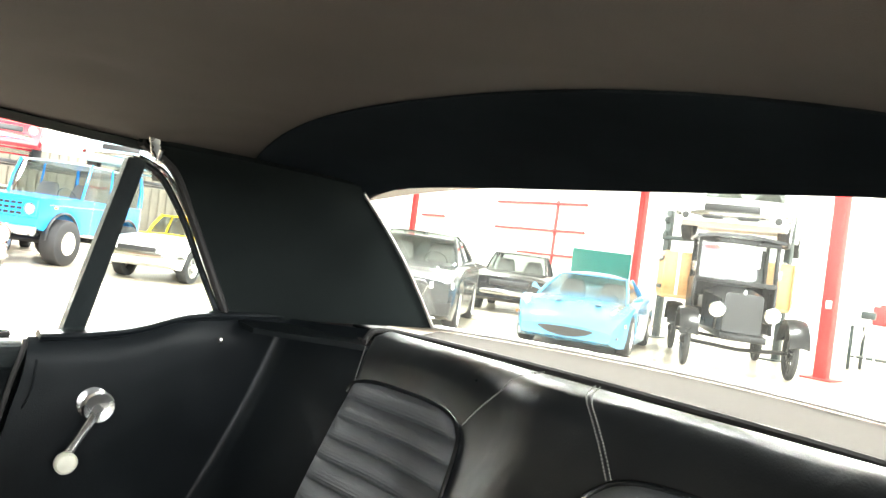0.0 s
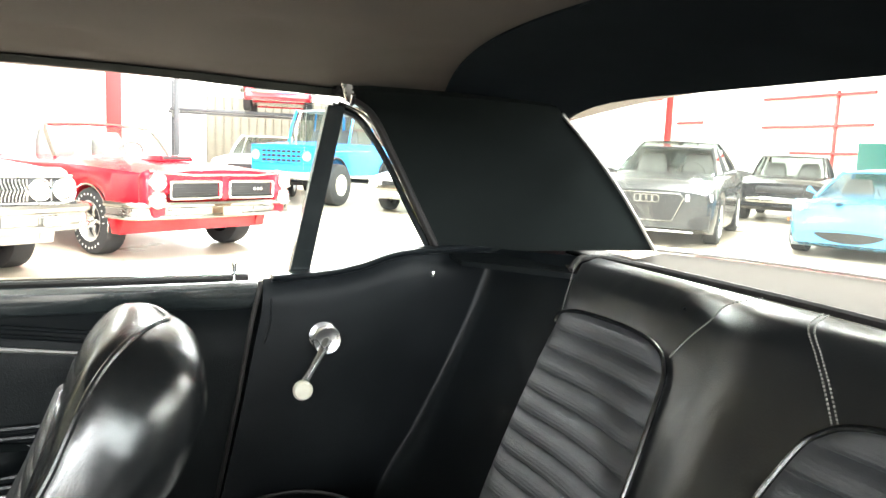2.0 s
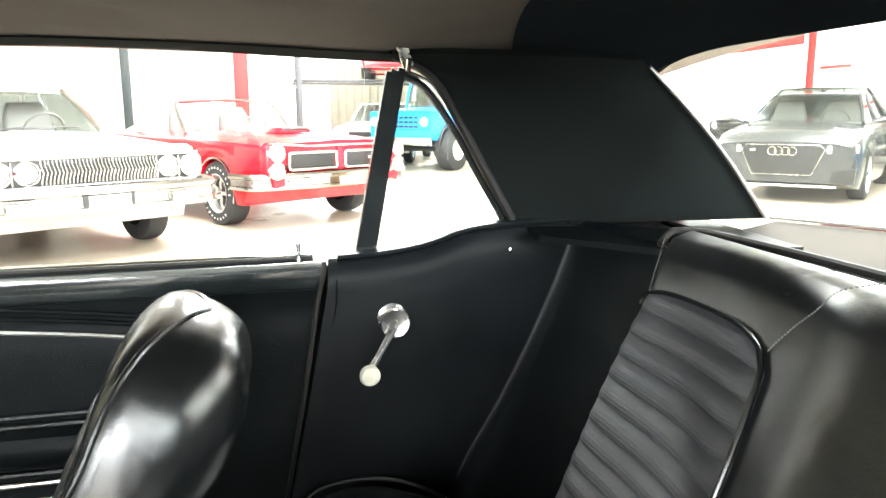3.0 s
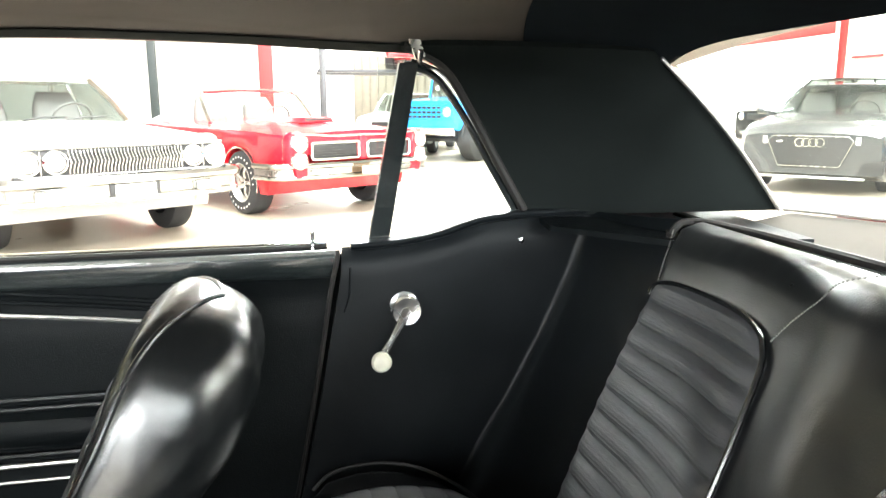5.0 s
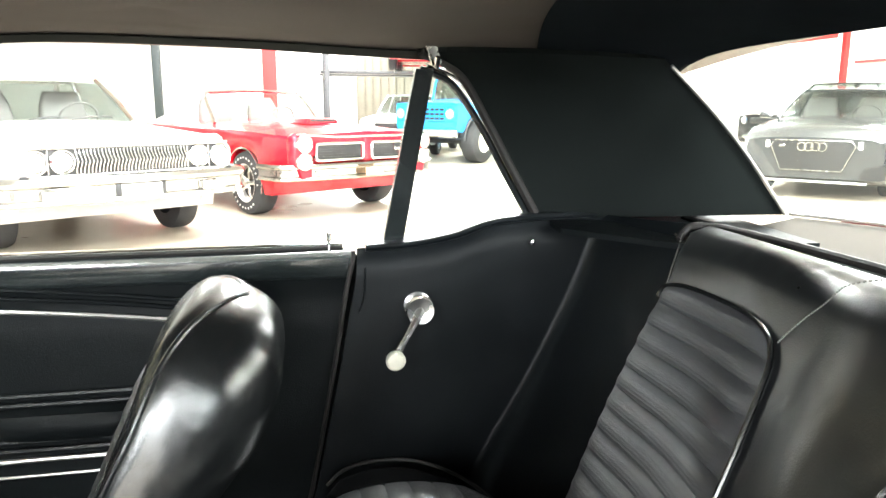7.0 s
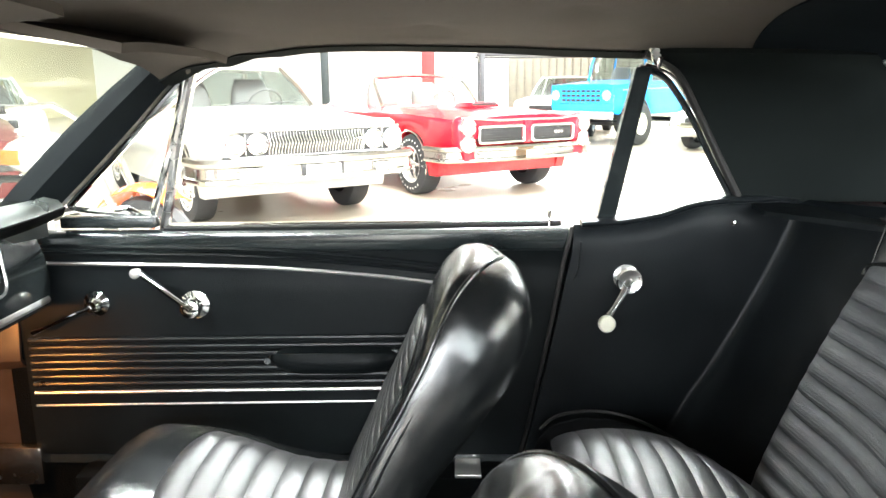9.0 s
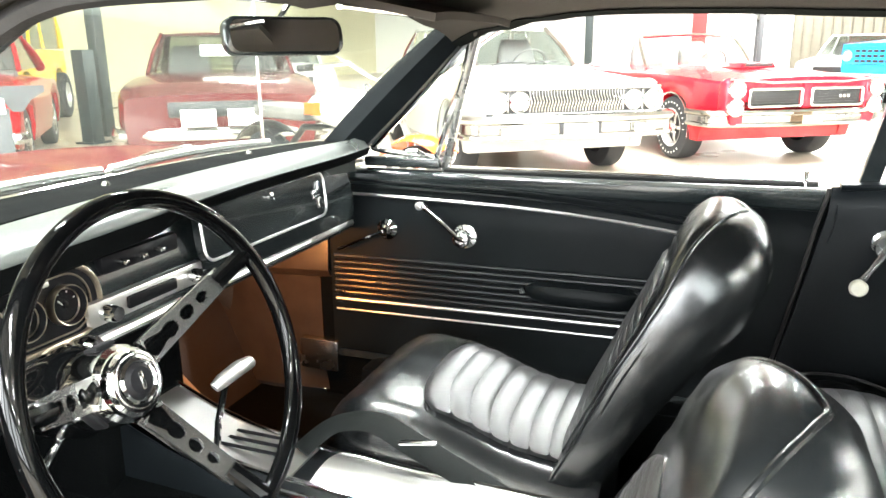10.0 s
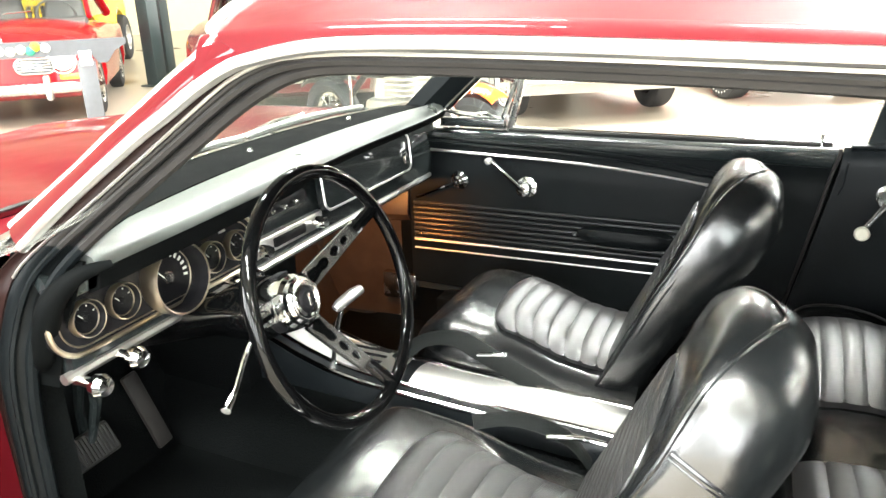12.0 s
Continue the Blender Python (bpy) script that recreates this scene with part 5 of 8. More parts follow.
def steering_wheel():
    sw = thing("steering_wheel", "black rimmed three-spoke steering wheel with drilled chrome spokes", "steering wheel")
    c = Vector((0.752, 0.392, 0.846))
    up = Vector((0.301, 0, 0.9536))
    m = Matrix.Translation(c) @ axes((0, 0, 0), (0, -1, 0), up)
    Geo(m).tube([(0.199 * math.cos(a), 0.199 * math.sin(a), 0) for a in (2 * math.pi * k / 72 for k in range(72))], 0.0115, 12, closed=True).ob("rim", GLOSSBLACK, sw, "glossy black rim")
    for a in (29, -73, 170):
        ms = m @ Matrix.Rotation(radians(a), 4, "Z")
        # a drilled blade, hub to rim, dished towards the column
        holes = [(0.078, 0.0105), (0.104, 0.009), (0.127, 0.0075)]
        g = Geo(ms)
        zt = lambda x: lerp(-0.078, -0.004, max(0.0, (x - 0.05) / 0.14))
        half = lambda x: lerp(0.019, 0.0135, (x - 0.045) / 0.14)
        def plate(x0, x1, y0f, y1f):
            q = [(x0, y0f(x0)), (x1, y0f(x1)), (x1, y1f(x1)), (x0, y1f(x0))]
            vs = [(x, y, zt(x)) for x, y in q] + [(x, y, zt(x) - 0.004) for x, y in q]
            g.add(vs, [[0, 1, 2, 3], [7, 6, 5, 4], [0, 4, 5, 1], [1, 5, 6, 2], [2, 6, 7, 3], [3, 7, 4, 0]])
        step = 0.0025
        x = 0.045
        while x < 0.158:
            x1 = x + step
            r_at = 0.0
            mid = (x + x1) / 2
            for hx, hr in holes:
                if abs(mid - hx) < hr:
                    r_at = math.sqrt(hr * hr - (mid - hx) ** 2)
            if r_at:
                plate(x, x1, lambda t: r_at, half)
                plate(x, x1, lambda t: -half(t), lambda t: -r_at)
            else:
                plate(x, x1, lambda t: -half(t), half)
            x = x1
        spoke = g.ob("spoke", SPUN, sw, "drilled chrome spoke")
        Geo(ms).tube([(0.148, 0, zt(0.148)), (0.17, 0, zt(0.17)), (0.196, 0, -0.001)], [0.011, 0.0115, 0.012], 10, flat=1.0).ob("spoke_sleeve", GLOSSBLACK, spoke)
        Geo(ms).tube([(0.045, 0, -0.088), (0.10, 0, -0.062), (0.16, 0, -0.032)], [0.019, 0.016, 0.012], 8, flat=0.55).ob("spoke_back", GLOSSBLACK, spoke, "black spoke backing")
    hub = Geo(m).lathe([(0.0, -0.064), (0.018, -0.064), (0.02, -0.066), (0.036, -0.067), (0.040, -0.072), (0.040, -0.082), (0.046, -0.088), (0.05, -0.12), (0.048, -0.14), (0.03, -0.14)], 36).ob("horn_hub", CHROME, sw, "chrome horn hub")
    Geo(m).lathe([(0.0, -0.060), (0.016, -0.061), (0.021, -0.065)], 28).ob("horn_emblem", DIAL, hub, "black horn emblem with a plain bright badge")
    Geo(m).box((0, 0, -0.060), (0.006, 0.022, 0.003), 0.001).ob("emblem_bar", CHROME, hub)
    Geo(m).lathe([(0.0215, -0.0645), (0.0235, -0.0625), (0.027, -0.0645)], 32, caps=False).ob("emblem_ring", CHROME, hub)
    Geo(m).lathe([(0.0305, -0.0668), (0.0315, -0.0655), (0.0325, -0.0668)], 32, caps=False).ob("emblem_ring", SPUN, hub)
    for a in (90, 210, 330):
        mh = m @ Matrix.Rotation(radians(a), 4, "Z") @ Matrix.Translation((0.0485, 0, -0.106))
        Geo(mh).box((0, 0, 0), (0.006, 0.03, 0.022), 0.003).ob("hub_window", DIAL, hub)
    back = m @ Matrix.Translation((0, 0, -0.14))
    Geo(back).lathe([(0.05, 0.0), (0.056, -0.02), (0.05, -0.07), (0.036, -0.12), (0.034, -0.35)], 28).ob("steering_column", GLOSSBLACK, sw, "black steering column")
    p = m @ Vector((-0.03, -0.03, -0.17))
    Geo().tube([p, m @ Vector((-0.08, -0.06, -0.165)), m @ Vector((-0.13, -0.09, -0.155)), m @ Vector((-0.165, -0.105, -0.15))], [0.005, 0.0045, 0.005, 0.008], 10).ob("indicator_stalk", CHROME, sw, "chrome indicator stalk")
    return sw


def console_and_shifter():
    co = thing("centre_console", "low centre console with brushed metal top and bright edges", "console")
    rings = []
    for k in range(15):
        x = lerp(0.18, 1.26, k / 14)
        zt = curve([(0.18, 0.43), (0.4, 0.44), (0.85, 0.455), (1.05, 0.48), (1.26, 0.56)], x)
        rings.append([Vector((x, y, z)) for y, z in ((-0.112, 0.27), (-0.108, zt - 0.02), (-0.10, zt), (0.045, zt), (0.056, zt - 0.02), (0.062, 0.27))])
    Geo().rings(rings).ob("console_body", VINYL, co, "black console body")
    top = lambda x: curve([(0.18, 0.43), (0.4, 0.44), (0.85, 0.455), (1.05, 0.48), (1.26, 0.56)], x)
    Geo().patch(lambda u, v: (lerp(0.2, 0.84, u), lerp(-0.092, 0.008, v), top(lerp(0.2, 0.84, u)) + 0.004 + 0.009 * math.sin(v * math.pi)), 12, 12, 0.008).ob("console_lid", SATIN, co, "brushed metal console lid")
    Geo().patch(lambda u, v: (lerp(0.88, 1.2, u), lerp(-0.092, 0.008, v), top(lerp(0.88, 1.2, u)) + 0.005), 8, 6, 0.006).ob("shift_plate", SATIN, co, "bright metal shift plate")
    for y in (-0.068, -0.042, -0.016):
        Geo().box((1.03, y, top(1.03) + 0.007), (0.22, 0.009, 0.003), 0.001, None).ob("shift_slot", DIAL, co)
    for y in (-0.102, 0.014, 0.05):
        Geo().tube([(x, y, top(x) + 0.001) for x in [lerp(0.18, 1.26, k / 14) for k in range(15)]], 0.006, 8).ob("console_edge", CHROME, co, "chrome console edge strip")
    sh = thing("gear_shifter", "chrome automatic shifter with a plain T handle", "gear lever")
    Geo().tube([(1.03, 0.02, 0.46), (1.015, 0.02, 0.55), (0.99, 0.02, 0.635)], 0.0065, 10).ob("lever", CHROME, sh)
    Geo().tube([(0.985, 0.058, 0.638), (0.98, 0.045, 0.645), (0.975, 0.0, 0.652), (0.975, -0.03, 0.65), (0.978, -0.04, 0.645)], [0.010, 0.014, 0.015, 0.013, 0.008], 12, flat=0.9).ob("handle", SATIN, sh, "bright metal T handle")


def small_fittings():
    mi = thing("rear_view_mirror", "black-backed rear view mirror under the windscreen header", "mirror")
    m = Matrix.Translation((0.836, 0.008, 1.211)) @ pose(0, 0, 0, 0, 8, -32)
    Geo(m).rings([[Vector((d, a, b)) for a, b in rounded(0.192 * k, 0.056 * k, 0.02 * k, 5)] for d, k in ((-0.012, 0.96), (-0.008, 1.0), (0.004, 1.0), (0.018, 0.9), (0.024, 0.6))]).ob("shell", BLACKPAINT, mi, "black mirror shell", smooth=60)
    Geo(m).slab(rounded(0.174, 0.046, 0.015, 5), 0.002, Matrix.Translation((-0.0125, 0, 0)) @ axes((0, 0, 0), (0, 1, 0), (0, 0, 1))).ob("reflector", MIRROR, mi)
    Geo().tube([(0.855, -0.02, 1.205), (0.865, -0.02, 1.235), (0.83, -0.02, 1.275)], 0.006, 8).ob("stem", CHROME, mi)
    for s in (-1,):
        hk = thing("coat_hook", "small chrome coat hook on the roof rail", "hook")
        Geo(Matrix.Translation((-0.122, s * 0.55, 1.246)) @ pose(0, 0, 0, 20 * s, 22, 0)).box((0, 0, 0), (0.017, 0.005, 0.046), 0.002).ob("plate", SPUN, hk)
        Geo().tube([(-0.124, s * 0.552, 1.232), (-0.126, s * 0.536, 1.222), (-0.127, s * 0.528, 1.236)], 0.0045, 8).ob("hook_arm", CHROME, hk)
    for s in (-1, 1):
        vz = thing("sun_visor", "black vinyl sun visor folded against the roof", "sun visor", group="sun visors")
        Geo().patch(lambda u, v: (lerp(0.62, 0.765, v), s * lerp(0.06, 0.46, u), 1.266 - (0.014 if s > 0 else 0.03) * (v if s > 0 else 1 - v) - 0.006 * abs(2 * u - 1) ** 4), 10, 6, s * 0.012).ob("panel", HEADLINER, vz, "", 50)
        Geo().tube([(0.772, s * 0.05, 1.256), (0.775, s * 0.3, 1.254), (0.765, s * 0.5, 1.248)], 0.005, 8).ob("rod", CHROME, vz)
    pd = thing("brake_pedal", "wide brake pedal with ribbed rubber pad", "pedal")
    mp = Matrix.Translation((1.385, 0.418, 0.404)) @ pose(0, 0, 0, 0, -58, 0)
    Geo(mp).box((0, 0, 0), (0.07, 0.125, 0.018), 0.006).ob("pad", RUBBER, pd)
    g = Geo(mp)
    for k in range(11):
        g.box((0, lerp(-0.054, 0.03, k / 10), 0.01), (0.056, 0.0045, 0.005), 0.001)
    g.ob("tread_ribs", TYRE, pd)
    Geo().tube([(1.42, 0.40, 0.38), (1.40, 0.41, 0.5), (1.34, 0.42, 0.72)], 0.011, 8).ob("arm", BLACKPAINT, pd)
    ac = thing("accelerator_pedal", "long hanging rubber accelerator pedal", "pedal")
    Geo(Matrix.Translation((1.42, 0.226, 0.38)) @ pose(0, 0, 0, 0, -66, 6)).box((0, 0, 0), (0.19, 0.046, 0.014), 0.006).ob("pad", RUBBER, ac)
    for y0 in (-0.16, 0.19):
        bl = thing("seat_belt", "dark webbing lap belt lying across the seat edge with metal tongue", "seat belt", group="lap belts")
        if y0 < 0:
            path = smooth_line([(0.90, -0.06, 0.47), (0.86, -0.12, 0.50), (0.78, -0.13, 0.515), (0.70, -0.11, 0.50), (0.60, -0.105, 0.46), (0.5, -0.1, 0.42)], 5)
        else:
            path = smooth_line([(0.62, 0.16, 0.50), (0.56, 0.13, 0.505), (0.50, 0.12, 0.50), (0.44, 0.105, 0.47), (0.40, 0.10, 0.42)], 5)
        Geo().tube(path, 0.026, 8, flat=0.12).ob("webbing", WEBBING, bl)
        q = path[len(path) // 2]
        Geo(Matrix.Translation((q.x - 0.06, q.y + 0.03, q.z + 0.006)) @ pose(0, 0, 0, 0, 6, 8)).box((0, 0, 0), (0.07, 0.012, 0.006), 0.002).ob("tongue", CHROME, bl, "bright metal tongue")


# ---- parked cars ----
def paint(name, colour, rough=0.22):
    return material(name, colour, rough, var=0.06, scale=10, coat=0.5, spec=0.35)


def car_wheel(parent, x, y, z, r, w, s, style="spoke", rim_r=0.6, white=False, rim_ma=None, letters=False):
    """A wheel whose outer face looks along s on y."""
    m = Matrix.Translation((x, y, z)) @ axes((0, 0, 0), (1, 0, 0), (0, 0, 1) if s < 0 else (0, 0, -1))
    h = w / 2
    k = rim_r
    tyre = Geo(m).lathe([(r * k, -h), (r * 0.88, -h * 1.02), (r * 0.97, -h * 0.88), (r, -h * 0.6), (r, h * 0.6), (r * 0.97, h * 0.88), (r * 0.88, h * 1.02), (r * k * 1.02, h), (r * k, h * 0.7), (r * k, -h)], 36, caps=False).ob("tyre", TYRE, parent, "black rubber tyre")
    rim = rim_ma or SATIN
    Geo(m).lathe([(r * k * 1.03, h * 0.98), (r * k * 0.98, h * 1.0), (r * k * 0.9, h * 0.8), (r * k * 0.86, h * 0.2), (r * 0.0, h * 0.1)], 32, caps=False).ob("rim", rim, tyre, "bright metal rim" if rim is SATIN else "")
    g = Geo(m)
    if style == "spoke":
        for i in range(5):
            g.tube([(r * k * 0.15, 0, h * 0.55), (r * k * 0.55, 0, h * 0.72), (r * k * 0.95, 0, h * 0.6)], [r * 0.075, r * 0.055, r * 0.07], 8, flat=0.5, m=Matrix.Rotation(radians(72 * i), 4, "Z"))
        g.lathe([(r * k * 0.3, h * 0.3), (r * k * 0.28, h * 0.8), (r * k * 0.2, h * 0.95), (0, h)], 18)
        Geo(m).lathe([(r * k * 0.84, h * 0.32), (r * k * 0.2, h * 0.3)], 28, caps=False).ob("wheel_well", DARKGRILLE, tyre)
    elif style == "cap":
        g.lathe([(r * k * 0.95, h * 0.75), (r * k * 0.8, h * 0.95), (r * k * 0.5, h * 0.85), (r * k * 0.35, h * 1.15), (0, h * 1.3)], 24)
        for i in range(18):
            g.box((r * k * 0.72, 0, h * 0.97), (r * k * 0.3, 0.008, 0.02), 0, Matrix.Rotation(radians(20 * i), 4, "Z"))
    else:
        g.lathe([(r * k * 0.55, h * 0.2), (r * k * 0.5, h * 0.7), (r * k * 0.25, h * 0.75), (r * k * 0.2, h * 0.95), (0, h)], 20)
        for i in range(8):
            g.lathe([(r * 0.03, 0), (0, 0.02)], 8, m=Matrix.Rotation(radians(45 * i), 4, "Z") @ Matrix.Translation((r * k * 0.38, 0, h * 0.72)))
    g.ob("wheel_centre", CHROME if style != "disc" else rim, tyre)
    if letters:
        for i in range(28):
            if i % 14 < 11:
                Geo(m).box((r * 0.8, 0, h * 1.025), (r * 0.06, r * 0.035, 0.006), 0.001, Matrix.Rotation(radians(360 / 28 * i), 4, "Z")).ob("sidewall_bar", WHITEWALL, tyre)
    if white:
        Geo(m).lathe([(r * k * 1.08, h * 1.015), (r * k * 1.22, h * 1.045)], 32, caps=False).ob("white_wall", WHITEWALL, tyre, "thin white sidewall band")
    return tyre


WHITEWALL = material("white_wall_rubber", (0.75, 0.73, 0.68), 0.6)
SEATDARK = material("dark_cabin", (0.1, 0.095, 0.09), 0.6, var=0.3)
HEADLAMP = material("headlamp_glass", (0.75, 0.76, 0.74), 0.12, 0.3, var=0.1, scale=80, coat=0.6)
AMBER = material("amber_lens", (0.8, 0.22, 0.02), 0.2, var=0.1, coat=0.5)
PLATE = material("blank_plate", (0.75, 0.75, 0.72), 0.5, var=0.1)
DARKGRILLE = material("dark_grille", (0.015, 0.015, 0.016), 0.4, var=0.3)


def car_shell(car, ma, L, W, hood, belt, low=0.24, wheels=(1.3, -1.3), arch=0.36, crown=0.03, tumble=0.06, wheel_z=0.32, name="body", chin=0.0, taper=0.10):
    """Lower body from nose (x = L / 2) to tail; hood and belt: height of the middle and of the shoulder along x."""
    n = 72
    rings = []
    for k in range(n + 1):
        x = lerp(L / 2, -L / 2, k / n)
        e = abs(2 * k / n - 1)
        hw = W / 2 * (1 - (taper if x > 0 else 0.10) * max(0, (e - (0.8 if taper < 0.15 else 0.6)) / (0.2 if taper < 0.15 else 0.4)) ** 2.2)
        zt, zs = curve(hood, x), curve(belt, x)
        zb = low + 0.08 * max(0, (e - 0.88) / 0.12)
        if x > L / 2 - 0.4:
            zb = max(zb, low + chin)
        for wx in wheels:
            d = abs(x - wx)
            if d < arch:
                zb = max(zb, wheel_z + math.sqrt(arch * arch - d * d))
        zb = min(zb, zs - 0.06)
        zm = zb + (zs - zb) * 0.62
        ring = [(0, zt), (hw * 0.45, zt - crown * 0.25), (hw * 0.78, zt - crown * 0.7), (hw - tumble * 0.6, lerp(zt - crown, zs, 0.5)), (hw - 0.015, zs - 0.02), (hw, zm), (hw - 0.012, lerp(zb, zm, 0.4)), (hw - 0.04, zb), (hw - 0.16, zb), (hw - 0.16, min(zs - 0.07, max(zb, wheel_z + arch * 0.9)) if zb > low + 0.1 else zb), (0, zb if zb <= low + 0.1 else wheel_z + arch * 0.8)]
        rings.append([Vector((x, y, z)) for y, z in ring] + [Vector((x, -y, z)) for y, z in ring[-2:0:-1]])
    return Geo().rings(rings).ob(name, ma, car, "", 30)


def greenhouse(car, ma, base, roof, wb, wr, zb, zr, crown=0.04, glass=True, post=None, roof_ma=None, frame_ma=None):
    """base: x of the windscreen's and back window's feet; roof: of their tops; half-widths at belt and roof."""
    corners = lambda s: (Vector((base[0], s * wb * 0.93, zb)), Vector((roof[0], s * wr, zr)), Vector((roof[1], s * wr, zr)), Vector((base[1], s * wb * 0.93, zb)))
    Geo().patch(lambda u, v: (lerp(roof[0], roof[1], u) + 0.06 * (1 - (2 * v - 1) ** 2) * (1 - 2 * u), lerp(-wr, wr, v), zr + crown * (1 - abs(2 * v - 1) ** 2.5) * (0.4 + 0.6 * math.sin(math.pi * u))), 10, 12, -0.03).ob("roof", roof_ma or ma, car)
    fm = frame_ma or ma
    for s in (-1, 1):
        a, b, c, d = corners(s)
        Geo().tube([a, a.lerp(b, 0.5) + Vector((0.03, s * 0.015, 0.0)), b], 0.026, 8).ob("windscreen_pillar", fm, car)
        Geo().tube([d, d.lerp(c, 0.5) + Vector((-0.03, s * 0.015, 0)), c], [0.06, 0.045, 0.03], 8).ob("rear_pillar", fm, car)
        if post is not None:
            for px in post:
                Geo().tube([(px, s * wb * 0.96, zb), (px - 0.02, s * wr, zr)], 0.024, 8, flat=0.6).ob("door_pillar", fm, car)
        if glass:
            Geo().patch(lambda u, v: a.lerp(d, u).lerp(b.lerp(c, u), v) + Vector((0, s * 0.008, 0)), 6, 4, 0.004).ob("side_glass", CARGLASS, car).visible_shadow = False
    a, b, c, d = corners(1)
    flip = lambda p: Vector((p.x, -p.y, p.z))
    if glass:
        Geo().patch(lambda u, v: flip(a).lerp(a, u).lerp(flip(b).lerp(b, u), v) + Vector((0.07 * (1 - (2 * u - 1) ** 2), 0, 0)), 10, 4, 0.004).ob("windscreen", CARGLASS, car).visible_shadow = False
        Geo().patch(lambda u, v: flip(d).lerp(d, u).lerp(flip(c).lerp(c, u), v) - Vector((0.07 * (1 - (2 * u - 1) ** 2), 0, 0)), 10, 4, 0.004).ob("back_window", CARGLASS, car).visible_shadow = False
    cabin_parts(car, (base[0] + roof[0]) / 2 - 0.55, wb, zb)


def cabin_parts(car, x, wb, zb):
    for s in (-1, 1):
        Geo().rings([[Vector((x + 0.1 * (1 - q) - 0.02 * q, s * wb * 0.45 + a, zb - 0.2 + 0.5 * q)) + Vector((b, 0, 0)) for a, b in rounded(wb * 0.62 * (1 - 0.35 * q**4), 0.13 * (1 - 0.5 * q**4), 0.05, 3)] for q in (0, 0.4, 0.75, 0.92, 1.0)]).ob("seat_back", SEATDARK, car, "", 60)
    Geo().rings([[Vector((x + 0.62 + a, y, zb - 0.05 + b)) for a, b in ((0.25, 0.02), (0.1, 0.06), (-0.03, 0.04), (-0.05, -0.1), (0.25, -0.12))] for y in (-wb * 0.88, 0.0, wb * 0.88)]).ob("dash_top", SEATDARK, car)
    m = Matrix.Translation((x + 0.5, wb * 0.42, zb + 0.02)) @ pose(0, 0, 0, 0, -62, 0)
    Geo(m).tube([(0.19 * math.cos(a), 0.19 * math.sin(a), 0) for a in (2 * math.pi * k / 24 for k in range(24))], 0.013, 6, closed=True).ob("steering_wheel", SEATDARK, car)


def round_lamp(car, x, y, z, r, ring=None, name="headlight", yaw=0, deep=0.04):
    m = Matrix.Translation((x, y, z)) @ pose(0, 0, 0, 0, 0, yaw) @ axes((0, 0, 0), (0, 1, 0), (0, 0, 1))
    lamp = Geo(m).lathe([(0.0, deep), (r * 0.5, deep * 0.93), (r * 0.85, deep * 0.6), (r * 0.95, 0.0)], 24).ob(name, HEADLAMP, car, "round glass headlight")
    Geo(m).lathe([(r * 0.93, -0.02), (r * 1.18, -0.01), (r * 1.16, deep * 0.5), (r * 0.98, deep * 0.6)], 24, caps=False).ob("lamp_ring", ring or CHROME, lamp)


BLADE = ((0.0, -0.5), (0.7, -0.42), (1.0, -0.1), (0.85, 0.25), (0.5, 0.48), (0.0, 0.5), (-0.25, 0.0))
TIERED = ((0.0, -0.5), (0.6, -0.5), (0.85, -0.4), (0.8, -0.3), (0.62, -0.24), (0.62, 0.12), (0.95, 0.2), (1.05, 0.33), (0.8, 0.46), (0.2, 0.5), (-0.25, 0.0))


def bumper(car, x, W, z, h, wrap=0.3, r=0.07, ma=None, bow=0.08, name="bumper", section=BLADE):
    """A blade carried across the nose and round both corners; section: depth and height shares of r and h."""
    half = []
    for k in range(9):
        q = k / 8
        half.append((x - 0.05 - bow * q * q, (W / 2 - 0.12) * q))
    cx, cy = half[-1][0] - 0.12, W / 2 - 0.12
    half += [(cx + 0.12 * math.cos(a), cy + 0.12 * math.sin(a)) for a in (radians(18 * k) for k in range(1, 6))]
    half += [(lerp(cx, x - wrap, k / 3), W / 2 + 0.004 * k) for k in (1, 2, 3)]
    line = [(px, -py) for px, py in half[:0:-1]] + half
    rings = []
    for k, (px, py) in enumerate(line):
        (ax, ay), (bx, by) = line[max(k - 1, 0)], line[min(k + 1, len(line) - 1)]
        n = Vector((by - ay, ax - bx, 0)).normalized()
        rings.append([Vector((px + n.x * r * a, py + n.y * r * a, z + h * b)) for a, b in section])
    return Geo().rings(rings).ob(name, ma or BUMPERCHROME, car, "wraparound chrome bumper" if (ma or BUMPERCHROME) is BUMPERCHROME else "")


def place(car, x, y, rz, z=0, size=1.0):
    car.matrix_basis = pose(x, y, z, 0, 0, rz) @ Matrix.Scale(size, 4)


